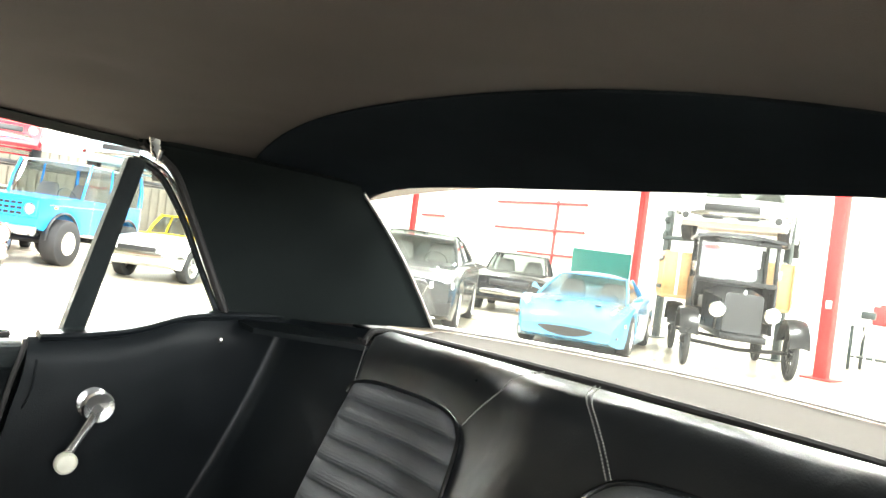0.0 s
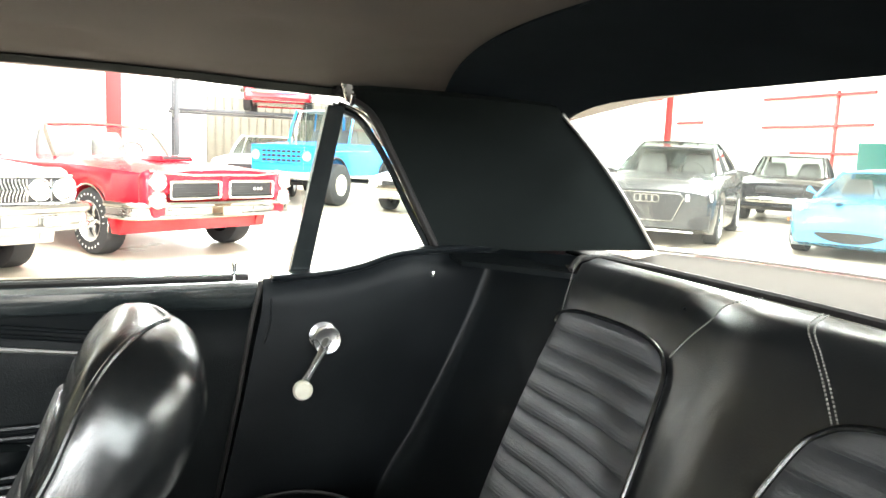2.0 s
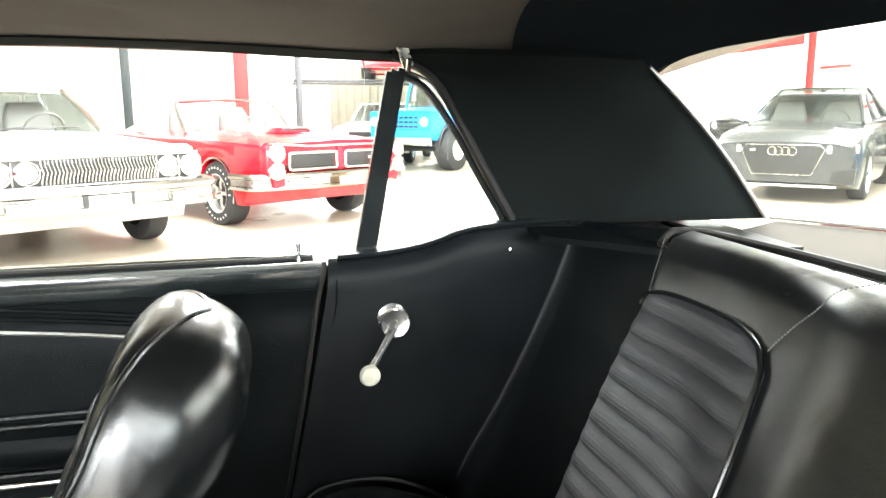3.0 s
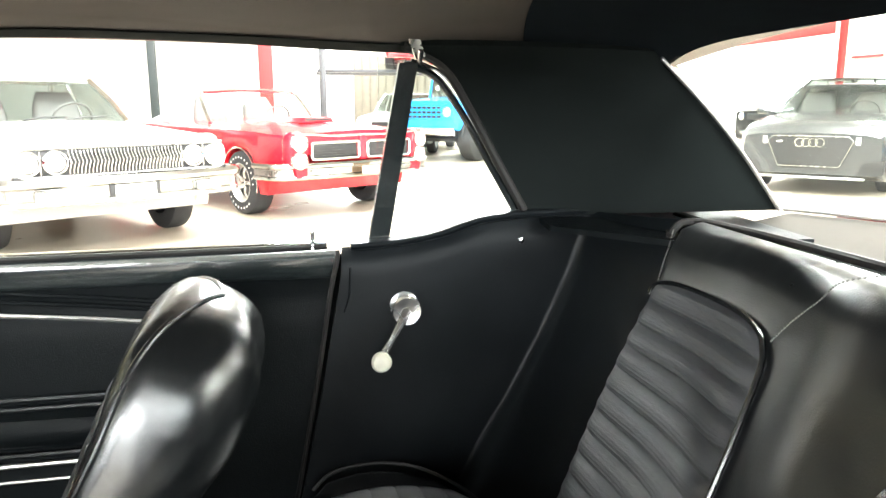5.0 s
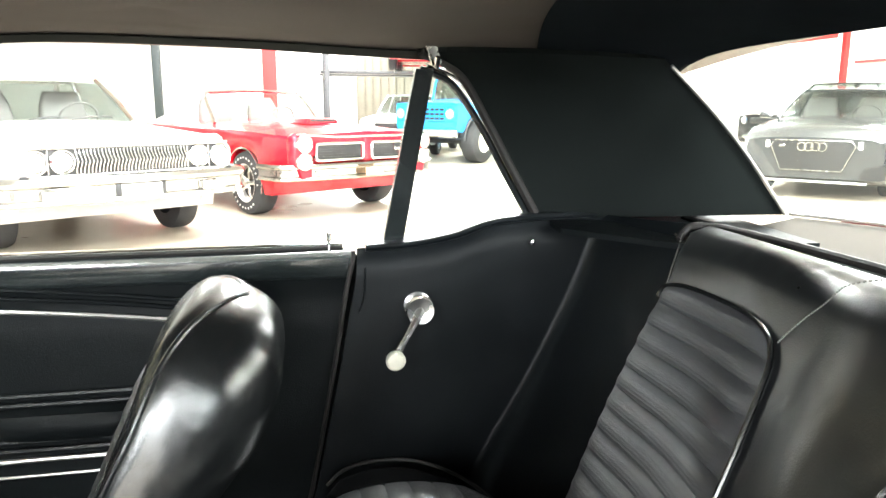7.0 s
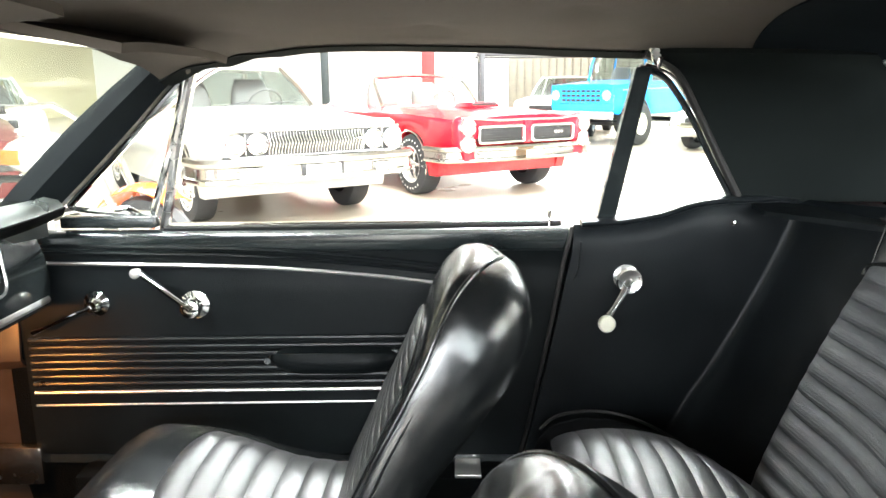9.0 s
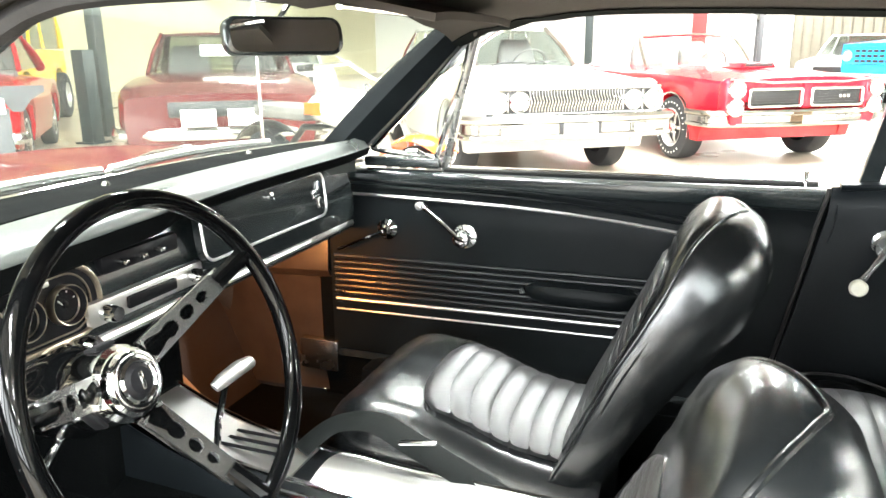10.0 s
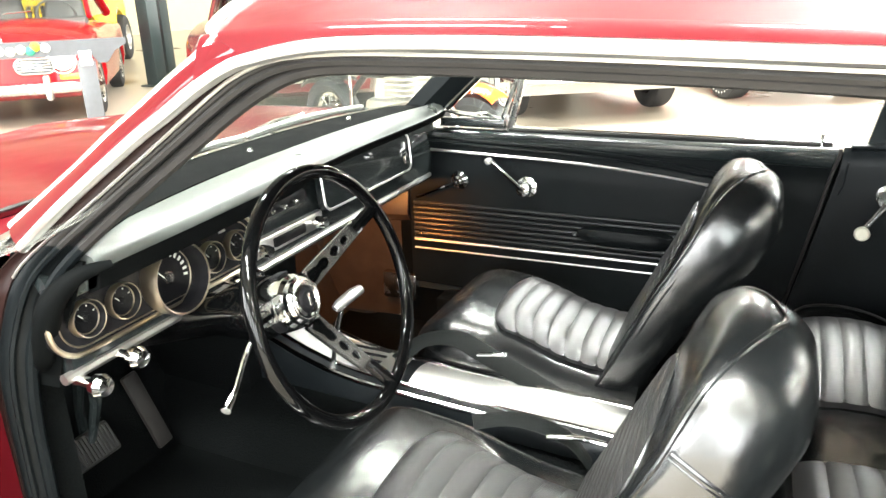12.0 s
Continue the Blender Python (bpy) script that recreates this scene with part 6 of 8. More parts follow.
def white_sedan():
    """A sixties saloon with four round lamps; the origin is midway between its axles."""
    P = paint("cream_white_paint", (0.45, 0.437, 0.405))
    car = thing("white_sedan", "white sixties sedan with four round headlights and chrome bumper", "car", group="parked cars")
    L, W = 4.95, 1.83
    hood = [(-2.47, 0.80), (-1.6, 0.96), (-1.2, 0.98), (0.6, 1.02), (0.9, 1.02), (1.8, 0.97), (2.47, 0.90)]
    belt = [(-2.47, 0.78), (-1.2, 0.90), (0.6, 0.93), (2.3, 0.88), (2.47, 0.86)]
    car_shell(car, P, L, W, hood, belt, 0.27, (1.5, -1.4), 0.37, 0.05, wheel_z=0.35, chin=0.19)
    Geo().box((2.2, 0, 0.47), (0.12, 1.4, 0.1), 0.03).ob("front_valance", DARKGRILLE, car, "dark panel behind the bumper")
    greenhouse(car, P, (0.85, -1.25), (0.25, -0.85), 0.78, 0.62, 0.99, 1.40, post=(-0.35,), frame_ma=CHROME)
    for x in (1.5, -1.4):
        for s in (-1, 1):
            car_wheel(car, x, s * 0.77, 0.34, 0.34, 0.2, s, "cap", 0.58, white=True)
    # nose: grille panel with lamps and zigzag bars
    grille = Geo().box((2.455, 0, 0.745), (0.05, 1.62, 0.2), 0.02).ob("grille_panel", DARKGRILLE, car, "dark recessed grille panel")
    Geo().tube([(2.49, y, z) for y, z in rounded(1.64, 0.215, 0.09, 6)], 0.013, 8, closed=True, m=Matrix.Translation((0, 0, 0.745))).ob("grille_surround", SPUN, car, "chrome grille surround")
    for k in range(33):
        y = lerp(-0.44, 0.44, k / 32)
        lean = 0.006
        Geo().tube([(2.485, y - 0.004, 0.66), (2.487, y - 0.004, 0.69), (2.508, y + lean, 0.745), (2.487, y - 0.004, 0.80), (2.485, y - 0.004, 0.83)], 0.0058, 6, flat=1.4).ob("grille_bar", CHROME, grille)
    for y in (-0.73, -0.54, 0.54, 0.73):
        Geo().tube([(2.49, y - 0.105, 0.66), (2.49, y - 0.105, 0.83)], 0.006, 6).ob("grille_bar", CHROME, grille)
        round_lamp(car, 2.475, y, 0.745, 0.078)
    bumper(car, 2.56, 1.9, 0.53, 0.22, 0.5, 0.09, section=TIERED)
    Geo().box((2.47, 0, 0.638), (0.05, 1.66, 0.03), 0.006).ob("bumper_gap", DARKGRILLE, car, "dark slot between grille and bumper")
    Geo().box((2.566, 0, 0.50), (0.014, 0.4, 0.135), 0.008).ob("plate_recess", DARKGRILLE, car, "dark plate recess")
    Geo().box((2.58, 0, 0.497), (0.012, 0.32, 0.12), 0.004).ob("blank_plate", PLATE, car, "blank white front plate")
    for s in (-1, 1):
        lamp = Geo().box((2.556, s * 0.62, 0.505), (0.02, 0.19, 0.055), 0.01).ob("parking_lamp", HEADLAMP, car)
        Geo().tube([(2.568, s * 0.62 + a, 0.505 + b) for a, b in rounded(0.2, 0.065, 0.01, 3)], 0.006, 6, closed=True).ob("lamp_rim", SPUN, lamp)
        Geo().tube([(2.0, s * 0.9, 0.62), (2.06, s * 0.905, 0.66), (2.12, s * 0.90, 0.74), (2.2, s * 0.885, 0.82)], 0.005, 6).ob("fender_seam", DARKGRILLE, car)
        Geo().tube([(1.5 + 0.372 * math.cos(a), s * 0.905, 0.35 + 0.372 * math.sin(a)) for a in (radians(lerp(-12, 192, k / 16)) for k in range(17))], 0.009, 6).ob("arch_lip", CHROME, car, "bright wheel arch lip")
    Geo().tube([(2.492, y, 0.862 - 0.006 * abs(y / 0.8) ** 3) for y in [lerp(-0.8, 0.8, k / 12) for k in range(13)]], 0.008, 8).ob("hood_edge", SPUN, car, "bright hood edge strip")
    # Dark tube drawn as the shadow line under the hood lip.
    Geo().tube([(2.487, y, 0.85) for y in (-0.8, 0.0, 0.8)], 0.006, 6).ob("hood_lip_shade", DARKGRILLE, car)
    for y in (-0.25, 0.12):
        Geo().tube([(0.93, y, 1.02), (0.86, y + 0.2, 1.05), (0.80, y + 0.42, 1.045)], 0.008, 6).ob("wiper", DARKGRILLE, car)
    Geo().patch(lambda u, v: (lerp(2.4, 2.5, v), lerp(-0.75, 0.75, u), 0.86 + 0.03 * (1 - v)), 8, 3, 0.03).ob("nose_lip", P, car)
    return car


def red_muscle():
    P = paint("bright_red_paint", (0.42, 0.005, 0.014))
    car = thing("red_convertible", "bright red sixties muscle convertible with split grille and stacked headlights", "car", group="parked cars")
    L, W = 5.1, 1.86
    hood = [(-2.55, 0.82), (-1.6, 0.97), (0.5, 0.98), (0.8, 0.98), (1.8, 0.95), (2.55, 0.90)]
    belt = [(-2.55, 0.80), (-1.2, 0.89), (0.6, 0.89), (2.3, 0.86), (2.55, 0.85)]
    car_shell(car, P, L, W, hood, belt, 0.25, (1.6, -1.32), 0.37, 0.05, wheel_z=0.34, chin=0.19)
    # folded roof car: windscreen frame only
    Geo().tube(smooth_line([(0.62, -0.72, 0.95), (0.3, -0.66, 1.27), (0.27, -0.5, 1.31), (0.3, 0, 1.33), (0.27, 0.5, 1.31), (0.3, 0.66, 1.27), (0.62, 0.72, 0.95)], 5), 0.02, 8).ob("windscreen_frame", CHROME, car, "chrome windscreen frame")
    Geo().patch(lambda u, v: (lerp(0.66, 0.3, v) + 0.06 * (1 - (2 * u - 1) ** 2), lerp(-0.7, 0.7, u) * lerp(1, 0.92, v), lerp(0.96, 1.3, v)), 8, 4, 0.004).ob("windscreen", GLASS, car).visible_shadow = False
    TAN = material("pale_folded_top", (0.62, 0.58, 0.52), 0.8, var=0.2)
    Geo().rings([[Vector((x, y * w, 0.94 + h * (1 - abs(y) ** 3))) for y in (-1, -0.8, -0.4, 0, 0.4, 0.8, 1)] + [Vector((x, w, 0.9)), Vector((x, -w, 0.9))] for x, w, h in ((-0.75, 0.66, 0.05), (-0.85, 0.7, 0.13), (-1.2, 0.7, 0.14), (-1.45, 0.62, 0.03))]).ob("folded_roof", TAN, car, "pale folded fabric roof")
    cabin_parts(car, -0.15, 0.75, 0.95)
    for x in (1.6, -1.32):
        for s in (-1, 1):
            car_wheel(car, x, s * 0.79, 0.34, 0.34, 0.23, s, "spoke", 0.6, letters=True)
    for s in (-1, 1):
        Geo().box((2.48, s * 0.78, 0.705), (0.2, 0.225, 0.38), 0.09, seg=4).ob("lamp_pod", P, car)
        round_lamp(car, 2.58, s * 0.78, 0.785, 0.075)
        round_lamp(car, 2.57, s * 0.78, 0.615, 0.075)
        g = Geo().box((2.53, s * 0.345, 0.70), (0.06, 0.56, 0.155), 0.02).ob("grille", DARKGRILLE, car, "dark recessed split grille")
        Geo().tube([(2.57, s * 0.345 + a, 0.70 + b) for a, b in rounded(0.58, 0.165, 0.03, 4)], 0.017, 8, closed=True).ob("grille_surround", CHROME, g, "chrome grille surround")
        for k in range(5):
            Geo().box((2.565, s * 0.345, lerp(0.65, 0.75, k / 4)), (0.01, 0.52, 0.004), 0).ob("grille_bar", DARKGRILLE, g)
    g = Geo()
    for k in range(3):
        g.box((2.575, 0.38 + 0.045 * k, 0.705), (0.008, 0.032, 0.03), 0.003)
    g.ob("grille_badge", CHROME, car, "plain bright badge bars")
    Geo().box((2.53, 0, 0.72), (0.12, 0.1, 0.26), 0.03).ob("nose_beak", P, car)
    bumper(car, 2.60, 1.92, 0.505, 0.17, 0.5, 0.075, section=TIERED)
    Geo().box((2.3, 0, 0.46), (0.1, 1.4, 0.1), 0.03).ob("front_valance", DARKGRILLE, car, "dark front valance")
    for s in (-1, 1):
        Geo().tube([(1.6 + 0.375 * math.cos(a), s * 0.918, 0.34 + 0.375 * math.sin(a)) for a in (radians(lerp(-12, 192, k / 16)) for k in range(17))], 0.008, 6).ob("arch_lip", CHROME, car, "bright wheel arch lip")
        Geo().box((2.585, s * 0.5, 0.505), (0.012, 0.28, 0.022), 0.006).ob("bumper_slot", SPUN, car)
    Geo().box((2.69, 0, 0.49), (0.01, 0.22, 0.08), 0.004).ob("blank_plate", material("tan_plate", (0.45, 0.3, 0.18), 0.5), car)
    # hood scoop
    g = Geo().rings([[Vector((x, y, 0.965 - 0.02 * (x - 1.3) + z)) for y, z in ((-w, 0), (-w * 0.8, h), (w * 0.8, h), (w, 0))] for x, w, h in ((0.9, 0.1, 0.0), (1.4, 0.2, 0.045), (1.75, 0.22, 0.06), (1.76, 0.22, 0.055))])
    g.ob("hood_scoop", P, car, "red hood scoop")
    Geo().box((1.765, 0, 0.99), (0.012, 0.34, 0.03), 0.004).ob("scoop_mouth", DARKGRILLE, car)
    Geo().tube([(2.56, -0.85, 0.88), (2.6, -0.4, 0.845), (2.62, 0, 0.85), (2.6, 0.4, 0.845), (2.56, 0.85, 0.88)], 0.01, 8).ob("nose_trim", CHROME, car)
    return car


def blue_truck():
    P = paint("bright_blue_paint", (0.02, 0.25, 0.62))
    car = thing("blue_off_roader", "bright blue vintage off-road truck with white roof and huge tyres", "car", group="parked cars")
    hood = [(-1.85, 1.28), (0.5, 1.3), (0.7, 1.3), (1.85, 1.22)]
    belt = [(-1.85, 1.25), (0.5, 1.26), (1.85, 1.19)]
    car_shell(car, P, 3.7, 1.72, hood, belt, 0.6, (1.17, -1.17), 0.52, 0.02, tumble=0.02, wheel_z=0.46)
    W = paint("white_roof_paint", (0.8, 0.8, 0.78))
    greenhouse(car, P, (0.55, -1.75), (0.30, -1.7), 0.82, 0.74, 1.28, 1.98, crown=0.03, post=(-0.45,), roof_ma=W, frame_ma=P)
    RIM = material("cream_rim", (0.72, 0.68, 0.55), 0.4)
    for x in (1.17, -1.17):
        for s in (-1, 1):
            car_wheel(car, x, s * 0.82, 0.43, 0.43, 0.32, s, "disc", 0.5, rim_ma=RIM)
            Geo().tube([(x + dx, s * 0.84, 0.46 + dz) for dx, dz in [(0.52 * math.cos(a), 0.52 * math.sin(a)) for a in (radians(lerp(0, 180, k / 12)) for k in range(13))]], 0.025, 6).ob("arch_lip", DARKGRILLE, car)
    g = Geo().box((1.86, 0, 1.0), (0.04, 1.5, 0.32), 0.02).ob("grille", P, car, "blue slotted grille")
    for k in range(8):
        for j in range(3):
            Geo().box((1.885, lerp(-0.42, 0.42, k / 7), 0.9 + 0.09 * j), (0.012, 0.09, 0.045), 0.004).ob("grille_slot", DARKGRILLE, g)
    for s in (-1, 1):
        round_lamp(car, 1.88, s * 0.62, 1.0, 0.09)
        Geo().box((1.5, s * 0.865, 1.06), (0.09, 0.012, 0.04), 0.004).ob("side_marker", AMBER, car)
    Geo().box((2.02, 0, 0.62), (0.12, 1.7, 0.13), 0.03).ob("front_bumper", SATIN, car, "bright metal front bumper")
    Geo().tube([(1.95, -0.6, 0.6), (1.95, 0.6, 0.6)], 0.04, 8).ob("axle_bar", DARKGRILLE, car)
    for x in (1.17, -1.17):
        Geo().tube([(x, -0.75, 0.43), (x, 0.75, 0.43)], 0.06, 10).ob("axle", DARKGRILLE, car)
    Geo().tube([(-0.2, 0.868, 1.14), (1.7, 0.868, 1.1)], 0.008, 6).ob("side_trim", CHROME, car)
    return car


def light_sports():
    """Low mid-engined sports car with a smiling intake."""
    P = paint("pale_blue_paint", (0.065, 0.22, 0.38))
    car = thing("light_blue_sports_car", "light blue low sports car with dark smiling intake", "car", group="parked cars")
    hood = [(-2.15, 0.85), (-1.4, 1.0), (-0.6, 0.95), (0.7, 0.83), (1.3, 0.74), (1.8, 0.62), (2.05, 0.52), (2.15, 0.42)]
    belt = [(-2.15, 0.8), (-1.2, 0.9), (0.0, 0.78), (1.0, 0.78), (1.4, 0.80), (1.8, 0.66), (2.05, 0.5), (2.15, 0.38)]
    car_shell(car, P, 4.3, 1.85, hood, belt, 0.14, (1.3, -1.25), 0.36, 0.06, tumble=0.16, wheel_z=0.32, taper=0.24)
    greenhouse(car, P, (1.05, -1.2), (0.15, -0.6), 0.80, 0.58, 0.80, 1.20, crown=0.07)
    for x in (1.3, -1.25):
        for s in (-1, 1):
            car_wheel(car, x, s * 0.8, 0.32, 0.32, 0.22, s, "spoke", 0.7)
    smile = [(y, 0.385 - 0.02 * (y / 0.42) ** 2) for y in [lerp(-0.42, 0.42, k / 12) for k in range(13)]]
    under = [(y, 0.24 + 0.11 * (abs(y) / 0.44) ** 2.4) for y in [lerp(0.44, -0.44, k / 12) for k in range(13)]]
    Geo().slab([(y, z) for y, z in smile + under], 0.08, Matrix.Translation((2.085, 0, 0)) @ axes((0, 0, 0), (0, 1, 0), (0, 0, 1))).ob("intake", DARKGRILLE, car, "dark smiling front intake")
    for s in (-1, 1):
        g = Geo().patch(lambda u, v: (lerp(1.62, 2.02, u), s * (0.80 - 0.12 * u - 0.10 * v * (1 - u * 0.5)), lerp(0.775, 0.64, u) + 0.025 * v), 6, 4, s * 0.012)
        g.ob("headlight", SPUN, car, "long swept-back headlight")
        Geo().box((2.0, s * 0.72, 0.3), (0.08, 0.12, 0.06), 0.02).ob("corner_intake", DARKGRILLE, car)
        Geo().box((1.85, s * 0.86, 0.5), (0.09, 0.02, 0.05), 0.01).ob("side_marker", AMBER, car)
        Geo().tube([(0.75, s * 0.8, 0.86), (0.72, s * 0.93, 0.93)], [0.015, 0.05], 8).ob("door_mirror", P, car)
        Geo().box((1.35, s * 0.33, 0.745), (0.22, 0.1, 0.015), 0.006).ob("hood_vent", DARKGRILLE, car)
    Geo().tube([(0.9, 0.1, 0.87), (0.6, 0.0, 0.98)], 0.008, 6).ob("wiper", DARKGRILLE, car)
    return car


def grey_sedan():
    P = paint("dark_grey_paint", (0.035, 0.037, 0.04))
    car = thing("grey_sedan", "dark grey modern sedan with wide black mesh grille", "car", group="parked cars")
    hood = [(-2.25, 0.95), (-1.5, 1.08), (0.8, 1.02), (1.1, 1.0), (1.9, 0.90), (2.25, 0.78)]
    belt = [(-2.25, 0.92), (-1.2, 0.98), (0.8, 0.94), (1.9, 0.84), (2.25, 0.72)]
    car_shell(car, P, 4.5, 1.8, hood, belt, 0.18, (1.35, -1.3), 0.37, 0.03, wheel_z=0.33)
    greenhouse(car, P, (1.05, -1.75), (0.3, -1.05), 0.80, 0.58, 1.0, 1.4, post=(-0.2,))
    for x in (1.35, -1.3):
        for s in (-1, 1):
            car_wheel(car, x, s * 0.79, 0.33, 0.33, 0.22, s, "spoke", 0.72)
    hexa = [(-0.5, 0.68), (-0.44, 0.74), (0.44, 0.74), (0.5, 0.68), (0.36, 0.36), (-0.36, 0.36)]
    fr = axes((0, 0, 0), (0, 1, 0), (0, 0, 1))
    g = Geo(Matrix.Translation((2.22, 0, 0)) @ fr).slab(hexa, 0.06).ob("grille", DARKGRILLE, car, "black honeycomb grille")
    Geo(Matrix.Translation((2.22, 0, 0)) @ fr).tube([(x, y, 0.06) for x, y in hexa], 0.007, 6, closed=True).ob("grille_surround", SPUN, g)
    for k in range(4):
        Geo().tube([(2.285, lerp(-0.12, 0.12, k / 3) + 0.052 * math.cos(a), 0.66 + 0.052 * math.sin(a)) for a in (2 * math.pi * j / 16 for j in range(16))], 0.008, 6, closed=True).ob("grille_ring", CHROME, g)
    for s in (-1, 1):
        Geo().patch(lambda u, v: (lerp(2.265, 2.16, u), s * lerp(0.52, 0.86, u), lerp(0.64, 0.73, v) + 0.015 * u), 6, 3, s * 0.05).ob("headlight", HEADLAMP, car, "slim wedge headlight")
        Geo().slab([(s * 0.55, 0.26), (s * 0.84, 0.28), (s * 0.86, 0.46), (s * 0.62, 0.42)], 0.05, Matrix.Translation((2.215, 0, 0)) @ axes((0, 0, 0), (0, 1, 0), (0, 0, 1))).ob("corner_intake", DARKGRILLE, car)
        Geo().tube([(0.95, s * 0.86, 1.02), (0.9, s * 1.0, 1.05)], [0.02, 0.06], 8).ob("door_mirror", P, car)
    Geo().box((2.25, 0, 0.22), (0.08, 1.3, 0.03), 0.01).ob("splitter", SATIN, car)
    Geo().box((2.285, -0.36, 0.67), (0.02, 0.07, 0.03), 0.005).ob("grille_tag", CHROME, g)
    return car


def plain_car(name, label, P, L=4.6, W=1.8, h=1.4, hb=0.95, zlow=0.25, wheels=(1.35, -1.3), r=0.33, cab=(0.9, -1.5, 0.3, -1.0), style="spoke", front="round"):
    """Cars that show only in part, further off."""
    car = thing(name, label, "car", group="parked cars")
    hood = [(-L / 2, hb - 0.1), (-L * 0.3, hb), (L * 0.2, hb + 0.03), (L * 0.4, hb - 0.03), (L / 2, hb - 0.12)]
    belt = [(-L / 2, hb - 0.14), (-L * 0.3, hb - 0.07), (L * 0.2, hb - 0.06), (L / 2, hb - 0.17)]
    car_shell(car, P, L, W, hood, belt, zlow, wheels, r + 0.04, 0.03, wheel_z=r)
    greenhouse(car, P, cab[:2], cab[2:], W * 0.44, W * 0.34, hb + 0.01, h, post=(-0.2,))
    for x in wheels:
        for s in (-1, 1):
            car_wheel(car, x, s * (W / 2 - 0.11), r, r, 0.2, s, style, 0.62)
    for s in (-1, 1):
        if front == "round":
            round_lamp(car, L / 2 - 0.02, s * W * 0.36, hb - 0.25, 0.085)
        elif front == "box":
            Geo().box((L / 2 - 0.04, s * W * 0.36, hb - 0.24), (0.06, 0.3, 0.12), 0.02).ob("headlight", HEADLAMP, car)
    Geo().box((L / 2 - 0.01, 0, hb - 0.26), (0.05, W * 0.5, 0.14), 0.02).ob("grille", DARKGRILLE, car)
    bumper(car, L / 2 + 0.06, W, zlow + 0.22, 0.12, 0.3, 0.05)
    return car


def red_roadster():
    """A small rounded coupe with two nostril grilles."""
    P = paint("roadster_red_paint", (0.33, 0.004, 0.008))
    car = thing("red_small_coupe", "small red vintage coupe with chrome bumper and slatted nostril grilles", "car", group="parked cars")
    hood = [(-1.9, 0.72), (-1.2, 0.86), (0.3, 0.92), (0.7, 0.93), (1.4, 0.86), (1.9, 0.7)]
    belt = [(-1.9, 0.68), (-1.2, 0.80), (0.2, 0.74), (0.9, 0.80), (1.5, 0.80), (1.9, 0.66)]
    car_shell(car, P, 3.8, 1.52, hood, belt, 0.24, (1.15, -1.1), 0.34, 0.09, tumble=0.1, wheel_z=0.3)
    greenhouse(car, P, (0.5, -1.2), (0.1, -0.6), 0.68, 0.54, 0.92, 1.26, frame_ma=P)
    for x in (1.15, -1.1):
        for s in (-1, 1):
            car_wheel(car, x, s * 0.64, 0.3, 0.3, 0.16, s, "cap", 0.62)
    for s in (-1, 1):
        m = Matrix.Translation((1.9, s * 0.28, 0.56)) @ axes((0, 0, 0), (0, 1, 0), (0, 0, 1))
        g = Geo(m).slab(rounded(0.3, 0.12, 0.05, 6), 0.03).ob("nostril_grille", DARKGRILLE, car, "small oval nostril grille with bright slats")
        for k in range(4):
            Geo(m).box((0, lerp(-0.036, 0.036, k / 3), 0.034), (0.27, 0.013, 0.012), 0.004).ob("grille_slat", CHROME, g)
        Geo(m).tube([(a, b, 0.03) for a, b in rounded(0.31, 0.13, 0.055, 6)], 0.009, 8, closed=True).ob("grille_surround", CHROME, g)
        round_lamp(car, 1.895, s * 0.51, 0.60, 0.105, deep=0.06)
        Geo().box((1.87, s * 0.56, 0.455), (0.08, 0.2, 0.06), 0.02).ob("indicator", AMBER, car, "amber front indicator")
        Geo().box((2.06, s * 0.38, 0.38), (0.06, 0.06, 0.22), 0.02).ob("overrider", SPUN, car)
    Geo().lathe([(0.03, 0.0), (0.014, 0.02), (0.01, 0.06), (0, 0.07)], 12, m=Matrix.Translation((1.7, 0, 0.76))).ob("nose_ornament", CHROME, car)
    bumper(car, 1.99, 1.5, 0.36, 0.1, 0.3, 0.05, SPUN)
    Geo().tube([(0.85, -0.1, 0.985), (0.6, 0.1, 1.0)], 0.006, 6).ob("wiper", CHROME, car)
    return car


def yellow_truck():
    P = paint("bright_yellow_paint", (0.78, 0.5, 0.008))
    car = thing("yellow_truck", "bright yellow high-riding truck with round headlights", "truck", group="parked cars")
    hood = [(-2.0, 1.25), (0.4, 1.28), (1.9, 1.2)]
    belt = [(-2.0, 1.22), (0.4, 1.24), (1.9, 1.16)]
    car_shell(car, P, 3.9, 1.75, hood, belt, 0.55, (1.2, -1.2), 0.48, 0.02, tumble=0.02, wheel_z=0.44)
    greenhouse(car, P, (0.5, -1.9), (0.3, -1.85), 0.82, 0.74, 1.27, 1.85, post=(-0.4,))
    for x in (1.2, -1.2):
        for s in (-1, 1):
            car_wheel(car, x, s * 0.8, 0.42, 0.42, 0.28, s, "disc", 0.55)
    for s in (-1, 1):
        round_lamp(car, 1.95, s * 0.62, 0.98, 0.09)
        Geo().box((1.955, s * 0.62, 0.8), (0.03, 0.14, 0.06), 0.01).ob("indicator", AMBER, car)
    g = Geo().box((1.94, 0, 0.98), (0.04, 0.9, 0.24), 0.02).ob("grille", DARKGRILLE, car)
    for k in range(9):
        Geo().box((1.965, lerp(-0.4, 0.4, k / 8), 0.98), (0.012, 0.03, 0.22), 0.004).ob("grille_bar", P, g)
    Geo().box((2.08, 0, 0.62), (0.14, 1.7, 0.14), 0.03).ob("bumper", SATIN, car)
    return car


